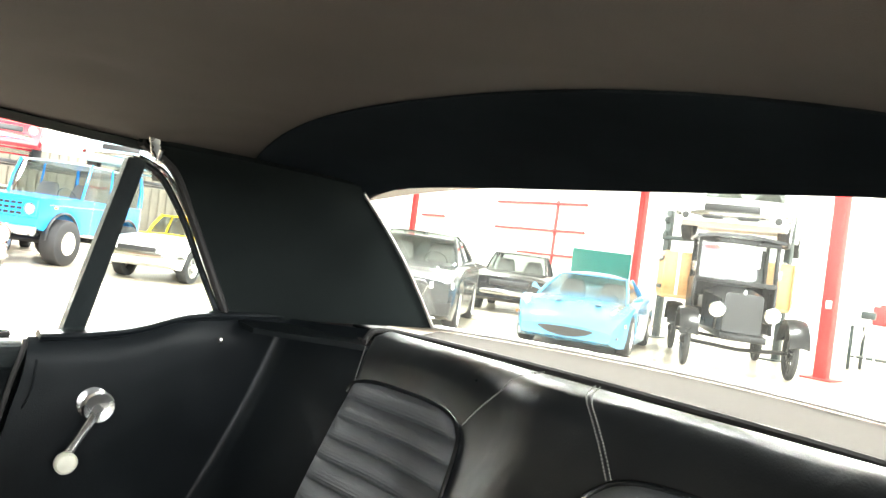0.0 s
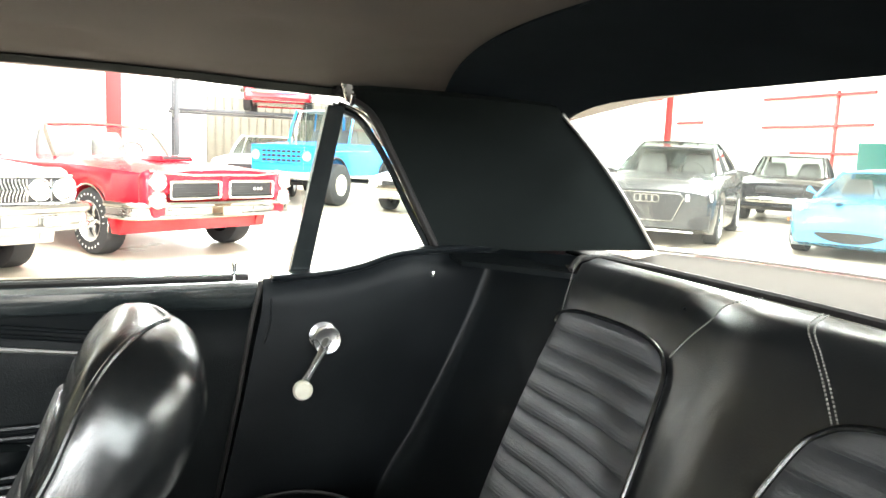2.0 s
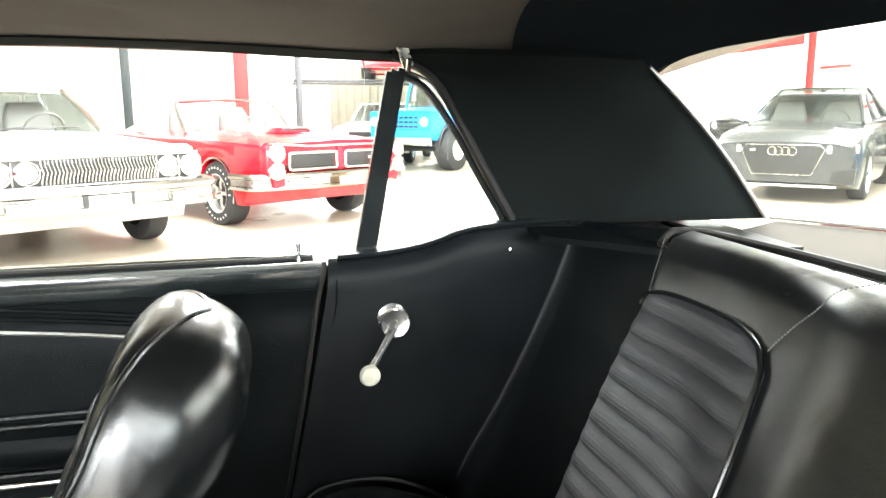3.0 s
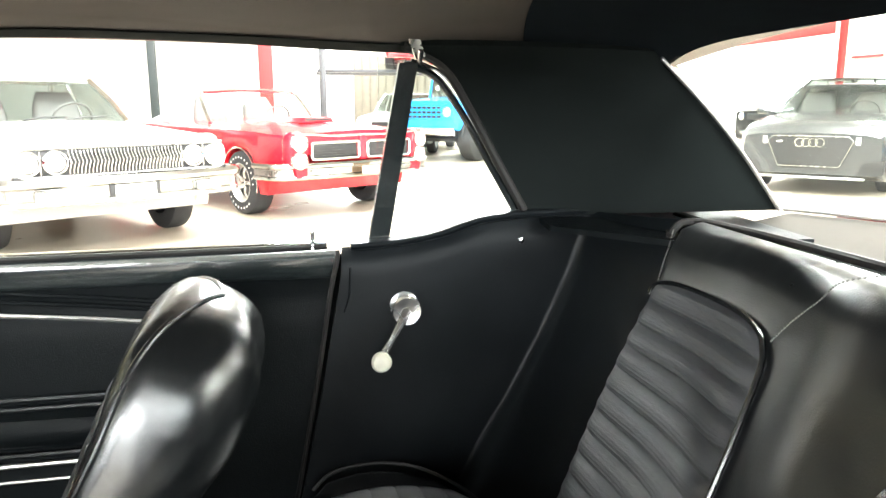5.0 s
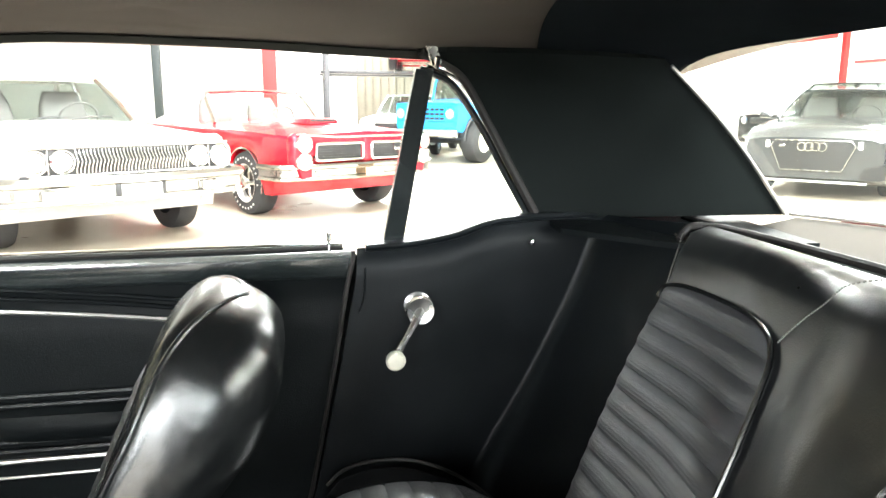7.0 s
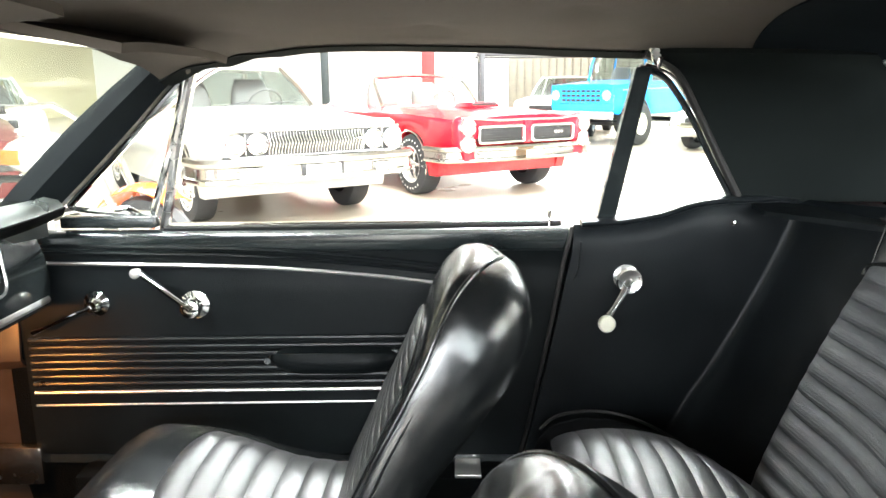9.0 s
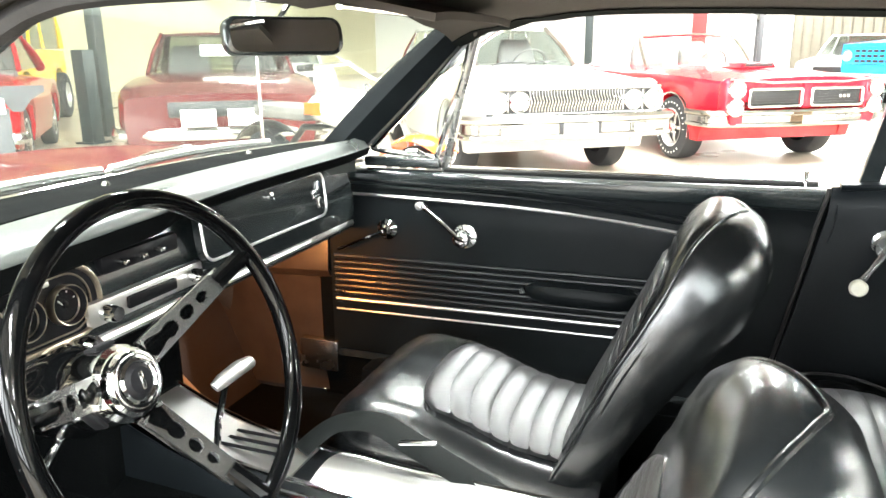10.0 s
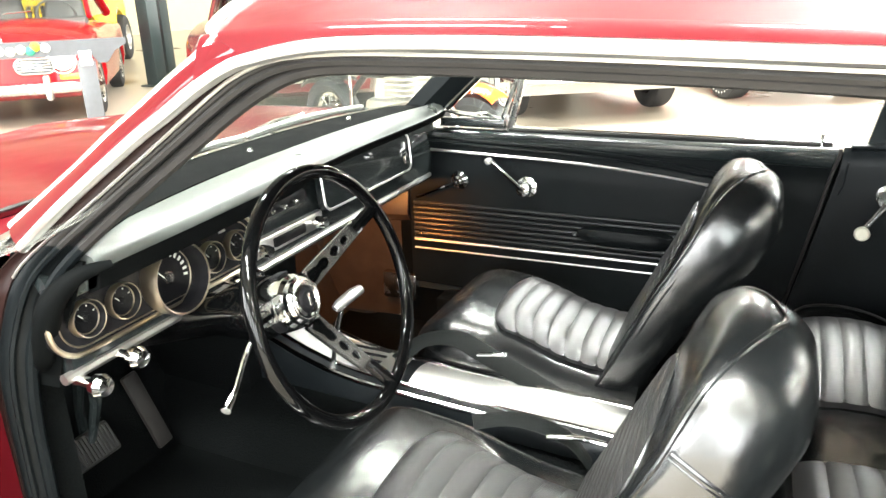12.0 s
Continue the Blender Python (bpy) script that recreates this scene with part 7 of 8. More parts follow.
def barrier_stand(x, y, rz):
    """A grey steel stand with a beam, hung with plain round badges."""
    st = thing("steel_stand", "grey steel stand with a beam hung with round badges", "stand", x, y, 0, rz)
    for yy in (-0.75, 0.42):
        Geo().box((0, yy, 0.42), (0.1, 0.12, 0.84), 0.006).ob("leg", GREYSTEEL, st)
        Geo().box((0, yy, 0.012), (0.4, 0.16, 0.024), 0.004).ob("foot", GREYSTEEL, st)
    Geo().box((0.06, 0.42, 0.86), (0.03, 0.08, 0.1), 0.004).ob("white_cap", PLATE, st)
    Geo().slab([(-0.9, -0.03), (0.46, -0.03), (0.5, -0.09), (0.56, -0.09), (0.62, -0.01), (0.7, 0.035), (0.7, 0.075), (-0.9, 0.075)], 0.06, Matrix.Translation((-0.03, 0, 0.91)) @ axes((0, 0, 0), (0, 1, 0), (0, 0, 1))).ob("beam", GREYSTEEL, st, "grey steel beam with a shaped end")
    for y, z, c in ((-0.1, 0.93, (0.3, 0.3, 0.29)), (-0.035, 0.925, (0.32, 0.3, 0.24)), (0.03, 0.935, (0.3, 0.28, 0.2)), (0.085, 0.925, (0.01, 0.13, 0.08)), (0.118, 0.95, (0.4, 0.26, 0.01)), (0.18, 0.94, (0.3, 0.29, 0.27))):
        Geo(Matrix.Translation((0.032, y, z)) @ pose(0, 0, 0, 0, 90, 0)).lathe([(0.0, 0.012), (0.029, 0.01), (0.033, 0.0)], 18).ob("badge", material("badge_enamel", c, 0.3, var=0.3, scale=40), st)
    return st


def vintage_truck():
    P = material("black_enamel", (0.006, 0.006, 0.0068), 0.3, var=0.1, scale=10, coat=0.15, spec=0.25)
    WOOD = material("varnished_oak", (0.42, 0.22, 0.08), 0.45, var=0.35, scale=12)
    car = thing("vintage_truck", "black open-wheeled vintage truck with wooden stake sides and round lamps", "truck", group="parked cars")
    for x in (1.3, -1.3):
        for s in (-1, 1):
            m = Matrix.Translation((x, s * 0.72, 0.38)) @ axes((0, 0, 0), (1, 0, 0), (0, 0, 1) if s < 0 else (0, 0, -1))
            ty = Geo(m).tube([(0.34 * math.cos(a), 0.34 * math.sin(a), 0) for a in (2 * math.pi * k / 32 for k in range(32))], 0.045, 8, closed=True).ob("tyre", TYRE, car, "narrow black tyre")
            Geo(m).tube([(0.295 * math.cos(a), 0.295 * math.sin(a), 0) for a in (2 * math.pi * k / 32 for k in range(32))], 0.018, 8, closed=True).ob("rim", P, ty)
            for i in range(12):
                Geo(m).tube([(0.05 * math.cos(radians(30 * i)), 0.05 * math.sin(radians(30 * i)), 0), (0.29 * math.cos(radians(30 * i)), 0.29 * math.sin(radians(30 * i)), 0)], 0.013, 6).ob("spoke", P, ty)
            Geo(m).lathe([(0.07, -0.05), (0.07, 0.05), (0.04, 0.08), (0, 0.085)], 14).ob("hub", P, ty)
            f = [(x + 0.47 * math.cos(a), s * 0.73, 0.40 + 0.45 * math.sin(a)) for a in (radians(lerp(10, 165, k / 12)) for k in range(13))]
            Geo().patch(lambda u, v: (f[round(u * 12)][0], s * lerp(0.6, 0.86, v), f[round(u * 12)][2] + 0.02 * math.sin(math.pi * v)), 12, 5, 0.012).ob("fender", P, car, "curved black fender")
    for x in (1.3, -1.3):
        Geo().tube([(x, -0.7, 0.38), (x, 0, 0.33), (x, 0.7, 0.38)], 0.03, 8).ob("axle", P, car)
    Geo().box((0, 0, 0.52), (3.4, 0.62, 0.1), 0.02).ob("chassis", P, car)
    Geo().rings([[Vector((x, y * w, z)) for y, z in ((-1, 0.58), (-1, h - 0.12), (-0.6, h - 0.02), (0, h), (0.6, h - 0.02), (1, h - 0.12), (1, 0.58))] for x, w, h in ((1.42, 0.27, 1.14), (1.0, 0.29, 1.17), (0.55, 0.40, 1.22), (0.4, 0.45, 1.24))]).ob("hood", P, car, "black tapered hood")
    g = Geo().slab(rounded(0.52, 0.56, 0.05, 4), 0.06, Matrix.Translation((1.42, 0, 0.86)) @ axes((0, 0, 0), (0, 1, 0), (0, 0, 1))).ob("radiator", DARKGRILLE, car, "black radiator core")
    for k in range(14):
        Geo().box((1.486, lerp(-0.23, 0.23, k / 13), 0.86), (0.008, 0.012, 0.48), 0).ob("radiator_fin", TYRE, g)
    Geo().tube([(1.45, 0, 1.14), (1.45, 0, 1.19)], 0.03, 10).ob("radiator_cap", CHROME, g)
    for s in (-1, 1):
        round_lamp(car, 1.58, s * 0.37, 0.88, 0.095)
        Geo().tube([(1.52, s * 0.37, 0.86), (1.45, s * 0.37, 0.6)], 0.02, 8).ob("lamp_bracket", P, car)
        Geo().lathe([(0.02, -0.09), (0.05, -0.06), (0.055, 0.05), (0.03, 0.08), (0.0, 0.1)], 12, m=Matrix.Translation((0.35, s * 0.62, 1.5))).ob("cowl_lamp", CHROME, car, "small brass cowl lamp")
    # cab
    for s in (-1, 1):
        Geo().box((-0.05, s * 0.6, 1.02), (0.95, 0.05, 0.62), 0.02).ob("cab_door", P, car)
        for x in (0.38, -0.5):
            Geo().box((x, s * 0.58, 1.62), (0.07, 0.06, 0.72), 0.015).ob("cab_post", P, car)
    Geo().box((-0.52, 0, 1.3), (0.05, 1.2, 1.2), 0.02).ob("cab_back", P, car)
    Geo().patch(lambda u, v: (lerp(0.55, -0.6, u), lerp(-0.66, 0.66, v), 2.0 + 0.06 * (1 - (2 * v - 1) ** 2)), 6, 10, -0.05).ob("cab_roof", P, car, "black cab roof")
    Geo().box((0.4, 0, 1.95), (0.05, 1.18, 0.09), 0.01).ob("screen_header", P, car)
    Geo().box((0.4, 0, 1.3), (0.05, 1.18, 0.08), 0.01).ob("screen_sill", P, car)
    Geo().patch(lambda u, v: (0.41, lerp(-0.56, 0.56, u), lerp(1.34, 1.9, v)), 4, 4, 0.004).ob("windscreen", CARGLASS, car).visible_shadow = False
    Geo().box((0.425, 0.12, 1.7), (0.006, 0.42, 0.28), 0.003).ob("window_card", PLATE, car, "blank white card in the windscreen")
    Geo().box((0.425, -0.40, 1.82), (0.006, 0.22, 0.06), 0.002).ob("red_sticker", paint("red_sticker_ink", (0.6, 0.03, 0.03)), car)
    Geo().box((-0.1, 0, 0.95), (0.5, 1.0, 0.2), 0.05).ob("bench", SEATDARK, car)
    # stake body
    Geo().box((-1.35, 0, 0.95), (1.6, 2.06, 0.06), 0.01).ob("load_bed", WOOD, car, "varnished wooden load bed")
    for s in (-1, 1):
        for k in range(6):
            Geo().box((lerp(-2.1, -0.6, k / 5), s * 1.03, 1.35), (0.2, 0.03, 0.75), 0.006).ob("stake_board", WOOD, car, "varnished oak side board")
        for z in (1.1, 1.6):
            Geo().box((-1.35, s * 1.055, z), (1.62, 0.02, 0.07), 0.004).ob("stake_rail", P, car)
    for k in range(8):
        Geo().box((-0.57, lerp(-0.93, 0.93, k / 7), 1.35), (0.03, 0.22, 0.75), 0.006).ob("stake_board", WOOD, car)
    return car


def lift_posts(name, label, x, y, rz, colour, L=4.6, W=2.6, deck=2.0, h=2.4):
    """A four-post parking lift."""
    P = material(name + "_paint", colour, 0.4, var=0.2)
    lf = thing(name, label, "car lift", x, y, 0, rz)
    for sx in (-1, 1):
        for sy in (-1, 1):
            Geo().box((sx * L / 2, sy * W / 2, h / 2), (0.12, 0.12, h), 0.01).ob("post", P, lf)
            Geo().box((sx * L / 2, sy * W / 2, 0.01), (0.26, 0.26, 0.02), 0.004).ob("base_plate", P, lf)
        Geo().box((sx * L / 2, 0, deck - 0.12), (0.14, W, 0.12), 0.01).ob("cross_beam", P, lf)
    for sy in (-1, 1):
        Geo().box((0, sy * 0.78, deck - 0.04), (L + 0.3, 0.48, 0.08), 0.01).ob("runway", P, lf, "flat metal runway")
    return lf


def motorcycle(x, y, rz):
    O = paint("orange_paint", (0.65, 0.09, 0.008))
    CREAMTANK = paint("cream_tank_paint", (0.45, 0.43, 0.4))
    mc = thing("motorcycle", "orange and chrome motorcycle leaning on its stand", "motorcycle", x, y, 0, rz)
    for wx, r in ((0.78, 0.33), (-0.72, 0.33)):
        m = Matrix.Translation((wx, 0, r)) @ axes((0, 0, 0), (1, 0, 0), (0, 0, 1))
        ty = Geo(m).tube([((r - 0.06) * math.cos(a), (r - 0.06) * math.sin(a), 0) for a in (2 * math.pi * k / 28 for k in range(28))], 0.06, 8, closed=True).ob("tyre", TYRE, mc)
        Geo(m).tube([((r - 0.12) * math.cos(a), (r - 0.12) * math.sin(a), 0) for a in (2 * math.pi * k / 28 for k in range(28))], 0.02, 6, closed=True).ob("rim", CHROME, ty)
        for i in range(14):
            a = radians(360 / 14 * i)
            Geo(m).tube([(0.03 * math.cos(a), 0.03 * math.sin(a), 0.02 * (-1) ** i), ((r - 0.12) * math.cos(a), (r - 0.12) * math.sin(a), 0)], 0.004, 5).ob("spoke", CHROME, ty)
        fr = [(wx + (r + 0.03) * math.cos(a), r + (r + 0.03) * math.sin(a)) for a in (radians(lerp(55, 140, k / 10)) for k in range(11))]
        Geo().patch(lambda u, v: (fr[round(10 * u)][0], lerp(-0.09, 0.09, v), fr[round(10 * u)][1] + 0.03 * math.sin(math.pi * v)), 10, 6, 0.008).ob("mudguard", O if wx > 0 else DARKGRILLE, mc, "orange front mudguard" if wx > 0 else "")
    for s in (-1, 1):
        Geo().tube([(0.78, s * 0.09, 0.33), (0.55, s * 0.09, 0.78), (0.44, s * 0.09, 1.0)], 0.022, 8).ob("fork_leg", CHROME, mc)
        Geo().tube([(0.44, s * 0.02, 1.02), (0.42, s * 0.2, 1.12), (0.3, s * 0.36, 1.1)], 0.014, 8).ob("handlebar", CHROME, mc)
        Geo().tube([(0.3, s * 0.36, 1.1), (0.2, s * 0.39, 1.09)], 0.02, 8).ob("grip", RUBBER, mc)
        Geo().tube([(0.15, s * 0.16, 0.38), (-0.2, s * 0.2, 0.3), (-0.95, s * 0.2, 0.36)], [0.025, 0.04, 0.05], 10).ob("exhaust", CHROME, mc, "chrome exhaust pipe")
        Geo().box((0.05, s * 0.13, 0.45), (0.34, 0.1, 0.26), 0.05).ob("engine_case", SATIN, mc)
    for k in range(7):
        Geo().box((0.12, 0, 0.5 + 0.035 * k), (0.2, 0.2, 0.012), 0.004).ob("cooling_fin", SATIN, mc)
    Geo().rings([[Vector((xx, w * math.cos(a), 0.84 + h * math.sin(a))) for a in (2 * math.pi * k / 14 for k in range(14))] for xx, w, h in ((0.4, 0.05, 0.05), (0.32, 0.12, 0.1), (0.1, 0.15, 0.13), (-0.1, 0.11, 0.09), (-0.2, 0.05, 0.04))]).ob("fuel_tank", CREAMTANK, mc, "cream fuel tank", 60)
    for sy in (-1, 1):
        Geo().box((-0.02, sy * 0.135, 0.84), (0.16, 0.02, 0.08), 0.008).ob("side_panel", O, mc, "orange side panel")
    Geo().box((-0.42, 0, 0.8), (0.6, 0.26, 0.1), 0.05).ob("saddle", SEATDARK, mc)
    Geo().tube([(0.42, 0, 0.95), (0.1, 0, 0.72), (-0.3, 0, 0.7), (-0.72, 0, 0.33)], 0.022, 8).ob("frame_tube", DARKGRILLE, mc)
    round_lamp(mc, 0.55, 0, 0.95, 0.085)
    Geo().tube([(-0.05, 0.12, 0.3), (-0.1, 0.3, 0.0)], 0.012, 6).ob("side_stand", DARKGRILLE, mc)
    return mc


# ---- the hall ----
CONCRETE = material("sealed_concrete", (0.36, 0.31, 0.245), 0.3, var=0.18, scale=1.5, blotch=0.35, bump=0.05, bump_scale=60, spec=0.5)
WALLWHITE = material("white_wall_sheet", (0.66, 0.66, 0.63), 0.6, var=0.05, scale=4, blotch=0.4)
# Kept dark so that the unseen north wall reflects less in the cabin.
WALLGREY = material("grey_wall_sheet", (0.22, 0.22, 0.215), 0.6, var=0.06, scale=4, blotch=0.4)
WALLYELLOW = material("pale_yellow_wall_sheet", (0.5, 0.46, 0.3), 0.6, var=0.06, scale=4, blotch=0.4)
CEIL = material("ceiling_insulation", (0.4, 0.4, 0.38), 0.8, var=0.08, scale=3)
STEELRED = material("red_steel", (0.45, 0.02, 0.02), 0.45, var=0.12, scale=6)
STEELDARK = material("dark_steel", (0.02, 0.03, 0.03), 0.4, var=0.2)
SIDING = material("weathered_siding", (0.13, 0.115, 0.09), 0.7, var=0.2, scale=5)
GREYSTEEL = material("grey_painted_steel", (0.05, 0.052, 0.057), 0.4, var=0.15)
X0, X1, Y0, Y1, TOP = -21.0, 18.0, -36.0, 11.0, 6.2


def build_hall():
    fl = Geo().box(((X0 + X1) / 2, (Y0 + Y1) / 2, -0.1), (X1 - X0, Y1 - Y0, 0.2)).ob("floor", CONCRETE, smooth=0)
    tagged(fl, "pale sealed concrete floor with worn stains", "floor", kind="structure")
    ce = Geo().box(((X0 + X1) / 2, (Y0 + Y1) / 2, TOP + 0.1), (X1 - X0, Y1 - Y0, 0.2))
    for k in range(30):
        ce.box(((X0 + X1) / 2, lerp(Y0 + 0.8, Y1 - 0.8, k / 29), TOP - 0.04), (X1 - X0, 0.1, 0.1))
    for k in range(6):
        ce.box((lerp(X0 + 3, X1 - 3, k / 5), (Y0 + Y1) / 2, TOP - 0.1), (0.22, Y1 - Y0, 0.24))
    ce = ce.ob("ceiling", CEIL, smooth=0)
    tagged(ce, "pale insulated metal roof ceiling", "ceiling", kind="structure")
    for name, c, s in (("wall_west", (X0 - 0.1, (Y0 + Y1) / 2, TOP / 2), (0.2, Y1 - Y0, TOP)), ("wall_east", (X1 + 0.1, (Y0 + Y1) / 2, TOP / 2), (0.2, Y1 - Y0, TOP)), ("wall_south", ((X0 + X1) / 2, Y0 - 0.1, TOP / 2), (X1 - X0, 0.2, TOP))):
        tagged(Geo().box(c, s).ob(name, WALLYELLOW if name == "wall_east" else WALLWHITE, smooth=0), "white sheeted hall wall", "wall", kind="structure")

    # the glazed side behind the camera: unseen, inferred from highlights on the seats
    nw = tagged(Geo().box(((X0 + X1) / 2, Y1 + 0.1, 0.3), (X1 - X0, 0.2, 0.6)).box(((X0 + X1) / 2, Y1 + 0.1, (4.8 + TOP) / 2), (X1 - X0, 0.2, TOP - 4.8)).ob("wall_north", WALLGREY, smooth=0), "unseen grey sheeted hall wall with large windows", "wall", kind="structure")
    edges = [X0] + [e for c in WINDOWS for e in (c - 2.0, c + 2.0)] + [X1]
    for a, b in zip(edges[::2], edges[1::2]):
        Geo().box(((a + b) / 2, Y1 + 0.1, 2.7), (b - a, 0.2, 4.2)).ob("wall_pier", WALLGREY, nw, smooth=0)
    for k, c in enumerate(WINDOWS):
        wi = tagged(new("window_%d" % (k + 1)), "tall unseen shop window with dark frame, lighting the cabin", "window", kind="structure")
        for x in (-1.97, -0.66, 0.66, 1.97):
            Geo().box((c + x, Y1 + 0.1, 2.7), (0.06, 0.08, 4.2), 0.006).ob("window_frame", STEELDARK, wi)
        for z in (0.63, 3.37, 4.77):
            Geo().box((c, Y1 + 0.1, z), (3.9, 0.08, 0.06), 0.006).ob("window_rail", STEELDARK, wi)
        # The eastern panels are boosted to reach the rear seat.
        la = bpy.data.lights.new("window_daylight", "AREA")
        la.shape, la.size, la.size_y, la.energy, la.color = "RECTANGLE", 3.9, 4.1, 400 if c < 6 else 580 if c < 10 else 900, (0.97, 1.0, 0.99)
        new("window_daylight", la).matrix_basis = look((c, Y1 + 0.02, 2.7), (c, Y1 - 1, 2.55))


# Outer openings are added, unseen, to put more light on the seats.
WINDOWS = (-10.2, -4.6, 1.0, 6.6, 12.2)


def column(x, y, w, ma, label, h=TOP, solid=False):
    co = thing("column", label, "column", x, y, 0)
    if solid:
        Geo().box((0, 0, h / 2), (w, w, h), 0.012).ob("shaft", ma, co)
        Geo().box((0, 0, 0.012), (w + 0.12, w + 0.12, 0.024), 0.003).ob("base_plate", ma, co)
        return
    Geo().box((0, 0, h / 2), (w, 0.02, h), 0.002).ob("web", ma, co)
    for s in (-1, 1):
        Geo().box((0, s * w / 2, h / 2), (w, 0.02, h), 0.002).ob("flange", ma, co)
    Geo().box((0, 0, 0.012), (w + 0.12, w + 0.12, 0.024), 0.003).ob("base_plate", ma, co)


build_hall()
column(0.93, -17.0, 0.3, STEELRED, "red painted steel column")
post = thing("column", "red painted square steel column", "column", -11.64, -4.04, 0)
Geo().box((0, 0, TOP / 2), (0.19, 0.19, TOP), 0.012).ob("shaft", STEELRED, post)
Geo().box((0, 0, 0.012), (0.46, 0.46, 0.024), 0.003).ob("base_plate", STEELRED, post)
Geo().box((0.1, 0.02, 1.15), (0.02, 0.08, 0.12), 0.004).ob("switch_box", PLATE, post, "small white switch box")
column(3.36, -17.0, 0.16, STEELDARK, "dark steel column")
column(-20.6, -26.0, 0.2, STEELRED, "red painted wall column")
column(-20.6, -13.8, 0.2, STEELRED, "red painted wall column")
frame_w = thing("wall_frame", "red painted steel girts on the white wall", "wall frame")
for z, a, b in ((3.62, -21.0, -16.4), (2.6, -21.0, -16.4), (1.68, -19.6, -15.0)):
    Geo().box((-20.93, (a + b) / 2, z), (0.1, b - a, 0.09), 0.01).ob("girt", STEELRED, frame_w)
Geo().box((-20.94, -17.8, 2.3), (0.08, 0.09, 2.9), 0.01).ob("stud", STEELRED, frame_w)
Geo().box((-20.9, -25.0, 2.87), (0.08, 1.6, 0.1), 0.01).ob("bracket", STEELRED, frame_w)

# Unseen ceiling strips; those near the coupe are placed for seat and dash highlights.
for x, ys in ((-17, (-33, -25.5, -18, -10.5, -3, 4.5, 9.0)), (-9.5, (-33, -25.5, -18, -10.5, -3, 4.5, 9.0)), (-2, (-33, -25.5, -18, -10.5, -3, 4.5, 9.0)), (4.2, (-25.5, -18, 3.6)), (2.9, (-0.9,)), (3.6, (-5.4,)), (13, (-25.5, -18))):
    for y in ys:
        unseen_strip(x, y, TOP - 0.12, 2.6, 0.35, {(2.9, -0.9): 260, (4.2, 3.6): 360, (3.6, -5.4): 240, (4.2, -18): 400, (13, -18): 220, (13, -25.5): 300}.get((x, y), 560))
# Unseen: the first added for the driver's seat, the second inferred from lit cushions.
unseen_strip(1.0, 4.4, TOP - 0.12, 2.6, 0.35, 650)
unseen_strip(-0.9, -4.3, TOP - 0.12, 2.6, 0.35, 580)
# Added fill for the passenger footwell's orange glow; no lamp is visible there.
lamp = bpy.data.lights.new("footwell_fill", "AREA")
lamp.shape, lamp.size, lamp.energy, lamp.color = "DISK", 0.05, 1.15, (1.0, 0.4, 0.1)
new("footwell_fill", lamp).matrix_basis = look((1.2, -0.36, 0.735), (1.3, -0.6, 0.4))

build_shell()
build_rear()
for s in (-1, 1):
    build_quarter_window(s)
    build_quarter_panel(s)
build_door(-1)
build_floor()
build_open_door()
build_body()
front_seat(-0.36, 0.0, 0.0, "black vinyl passenger bucket seat with ribbed insert")
front_seat(0.36, -0.052, -0.022, "black vinyl driver's bucket seat with ribbed insert")
rear_seat()
build_dash()
steering_wheel()
console_and_shifter()
small_fittings()

place(white_sedan(), 2.89, -7.55, 126)
place(red_muscle(), 0.90, -9.35, 123.4)
place(blue_truck(), -3.57, -15.8, 45)
place(light_sports(), -9.75, -7.05, 28, 0, 0.93)
place(grey_sedan(), -7.90, -9.41, 42)
place(vintage_truck(), -11.10, -5.38, 36)
YEL = paint("yellow_paint", (0.75, 0.5, 0.01))
CREAM = paint("cream_nose_paint", (0.78, 0.77, 0.72))
compact = plain_car("yellow_compact", "small vintage compact car, white nose and yellow cab", CREAM, 3.7, 1.45, 1.2, 0.8, wheels=(1.1, -1.1), r=0.3, cab=(0.5, -1.2, 0.2, -0.8))
Geo().rings([[Vector((x, y, z)) for y, z in ((-0.735, 0.34), (-0.745, 0.6), (-0.70, 0.83), (0, 0.86), (0.70, 0.83), (0.745, 0.6), (0.735, 0.34))] for x in (0.62, 0.55, -0.7, -0.72)]).ob("cab_body", YEL, compact, "bright yellow cab sides")
for ch in compact.children:
    if ch.name.startswith(("roof", "windscreen_pillar", "rear_pillar", "door_pillar")):
        ch.data.materials[0] = YEL
place(compact, -5.47, -13.78, 42)
BLK = paint("black_paint", (0.015, 0.015, 0.017))
place(plain_car("black_sedan", "black older sedan parked behind", BLK, front="box"), -13.6, -12.4, 38)
place(plain_car("black_suv", "black sport utility car parked behind", BLK, 4.7, 1.9, 1.7, 1.1, r=0.36), -12.5, -15.4, 10)
place(red_roadster(), 8.5, -5.2, 132, 0, 1.1)
barrier_stand(4.94, -2.25, 140)
def dress_dark_red(car):
    Geo().slab(rounded(0.62, 0.2, 0.01, 2), 0.004, Matrix.Translation((0.52, 0.1, 1.2)) @ axes((0, 0, 0), (0, 1, 0), (-0.78, 0, 0.55))).ob("windscreen_card", PLATE, car, "blank white card inside the windscreen")
    for yy in (-0.2, 0.2):
        Geo().box((2.36, yy, 0.62), (0.02, 0.3, 0.15), 0.004).ob("blank_plate", PLATE, car, "blank white front plate")


DR = paint("dark_red_paint", (0.075, 0.012, 0.012))
dark_red = plain_car("dark_red_coupe", "dark red car with a white card in its windscreen", DR, 4.5, 1.85, 1.38, 0.95, r=0.34, cab=(0.7, -1.6, 0.1, -0.9), front="box")
place(dark_red, 5.8, -6.46, 126)
dress_dark_red(dark_red)
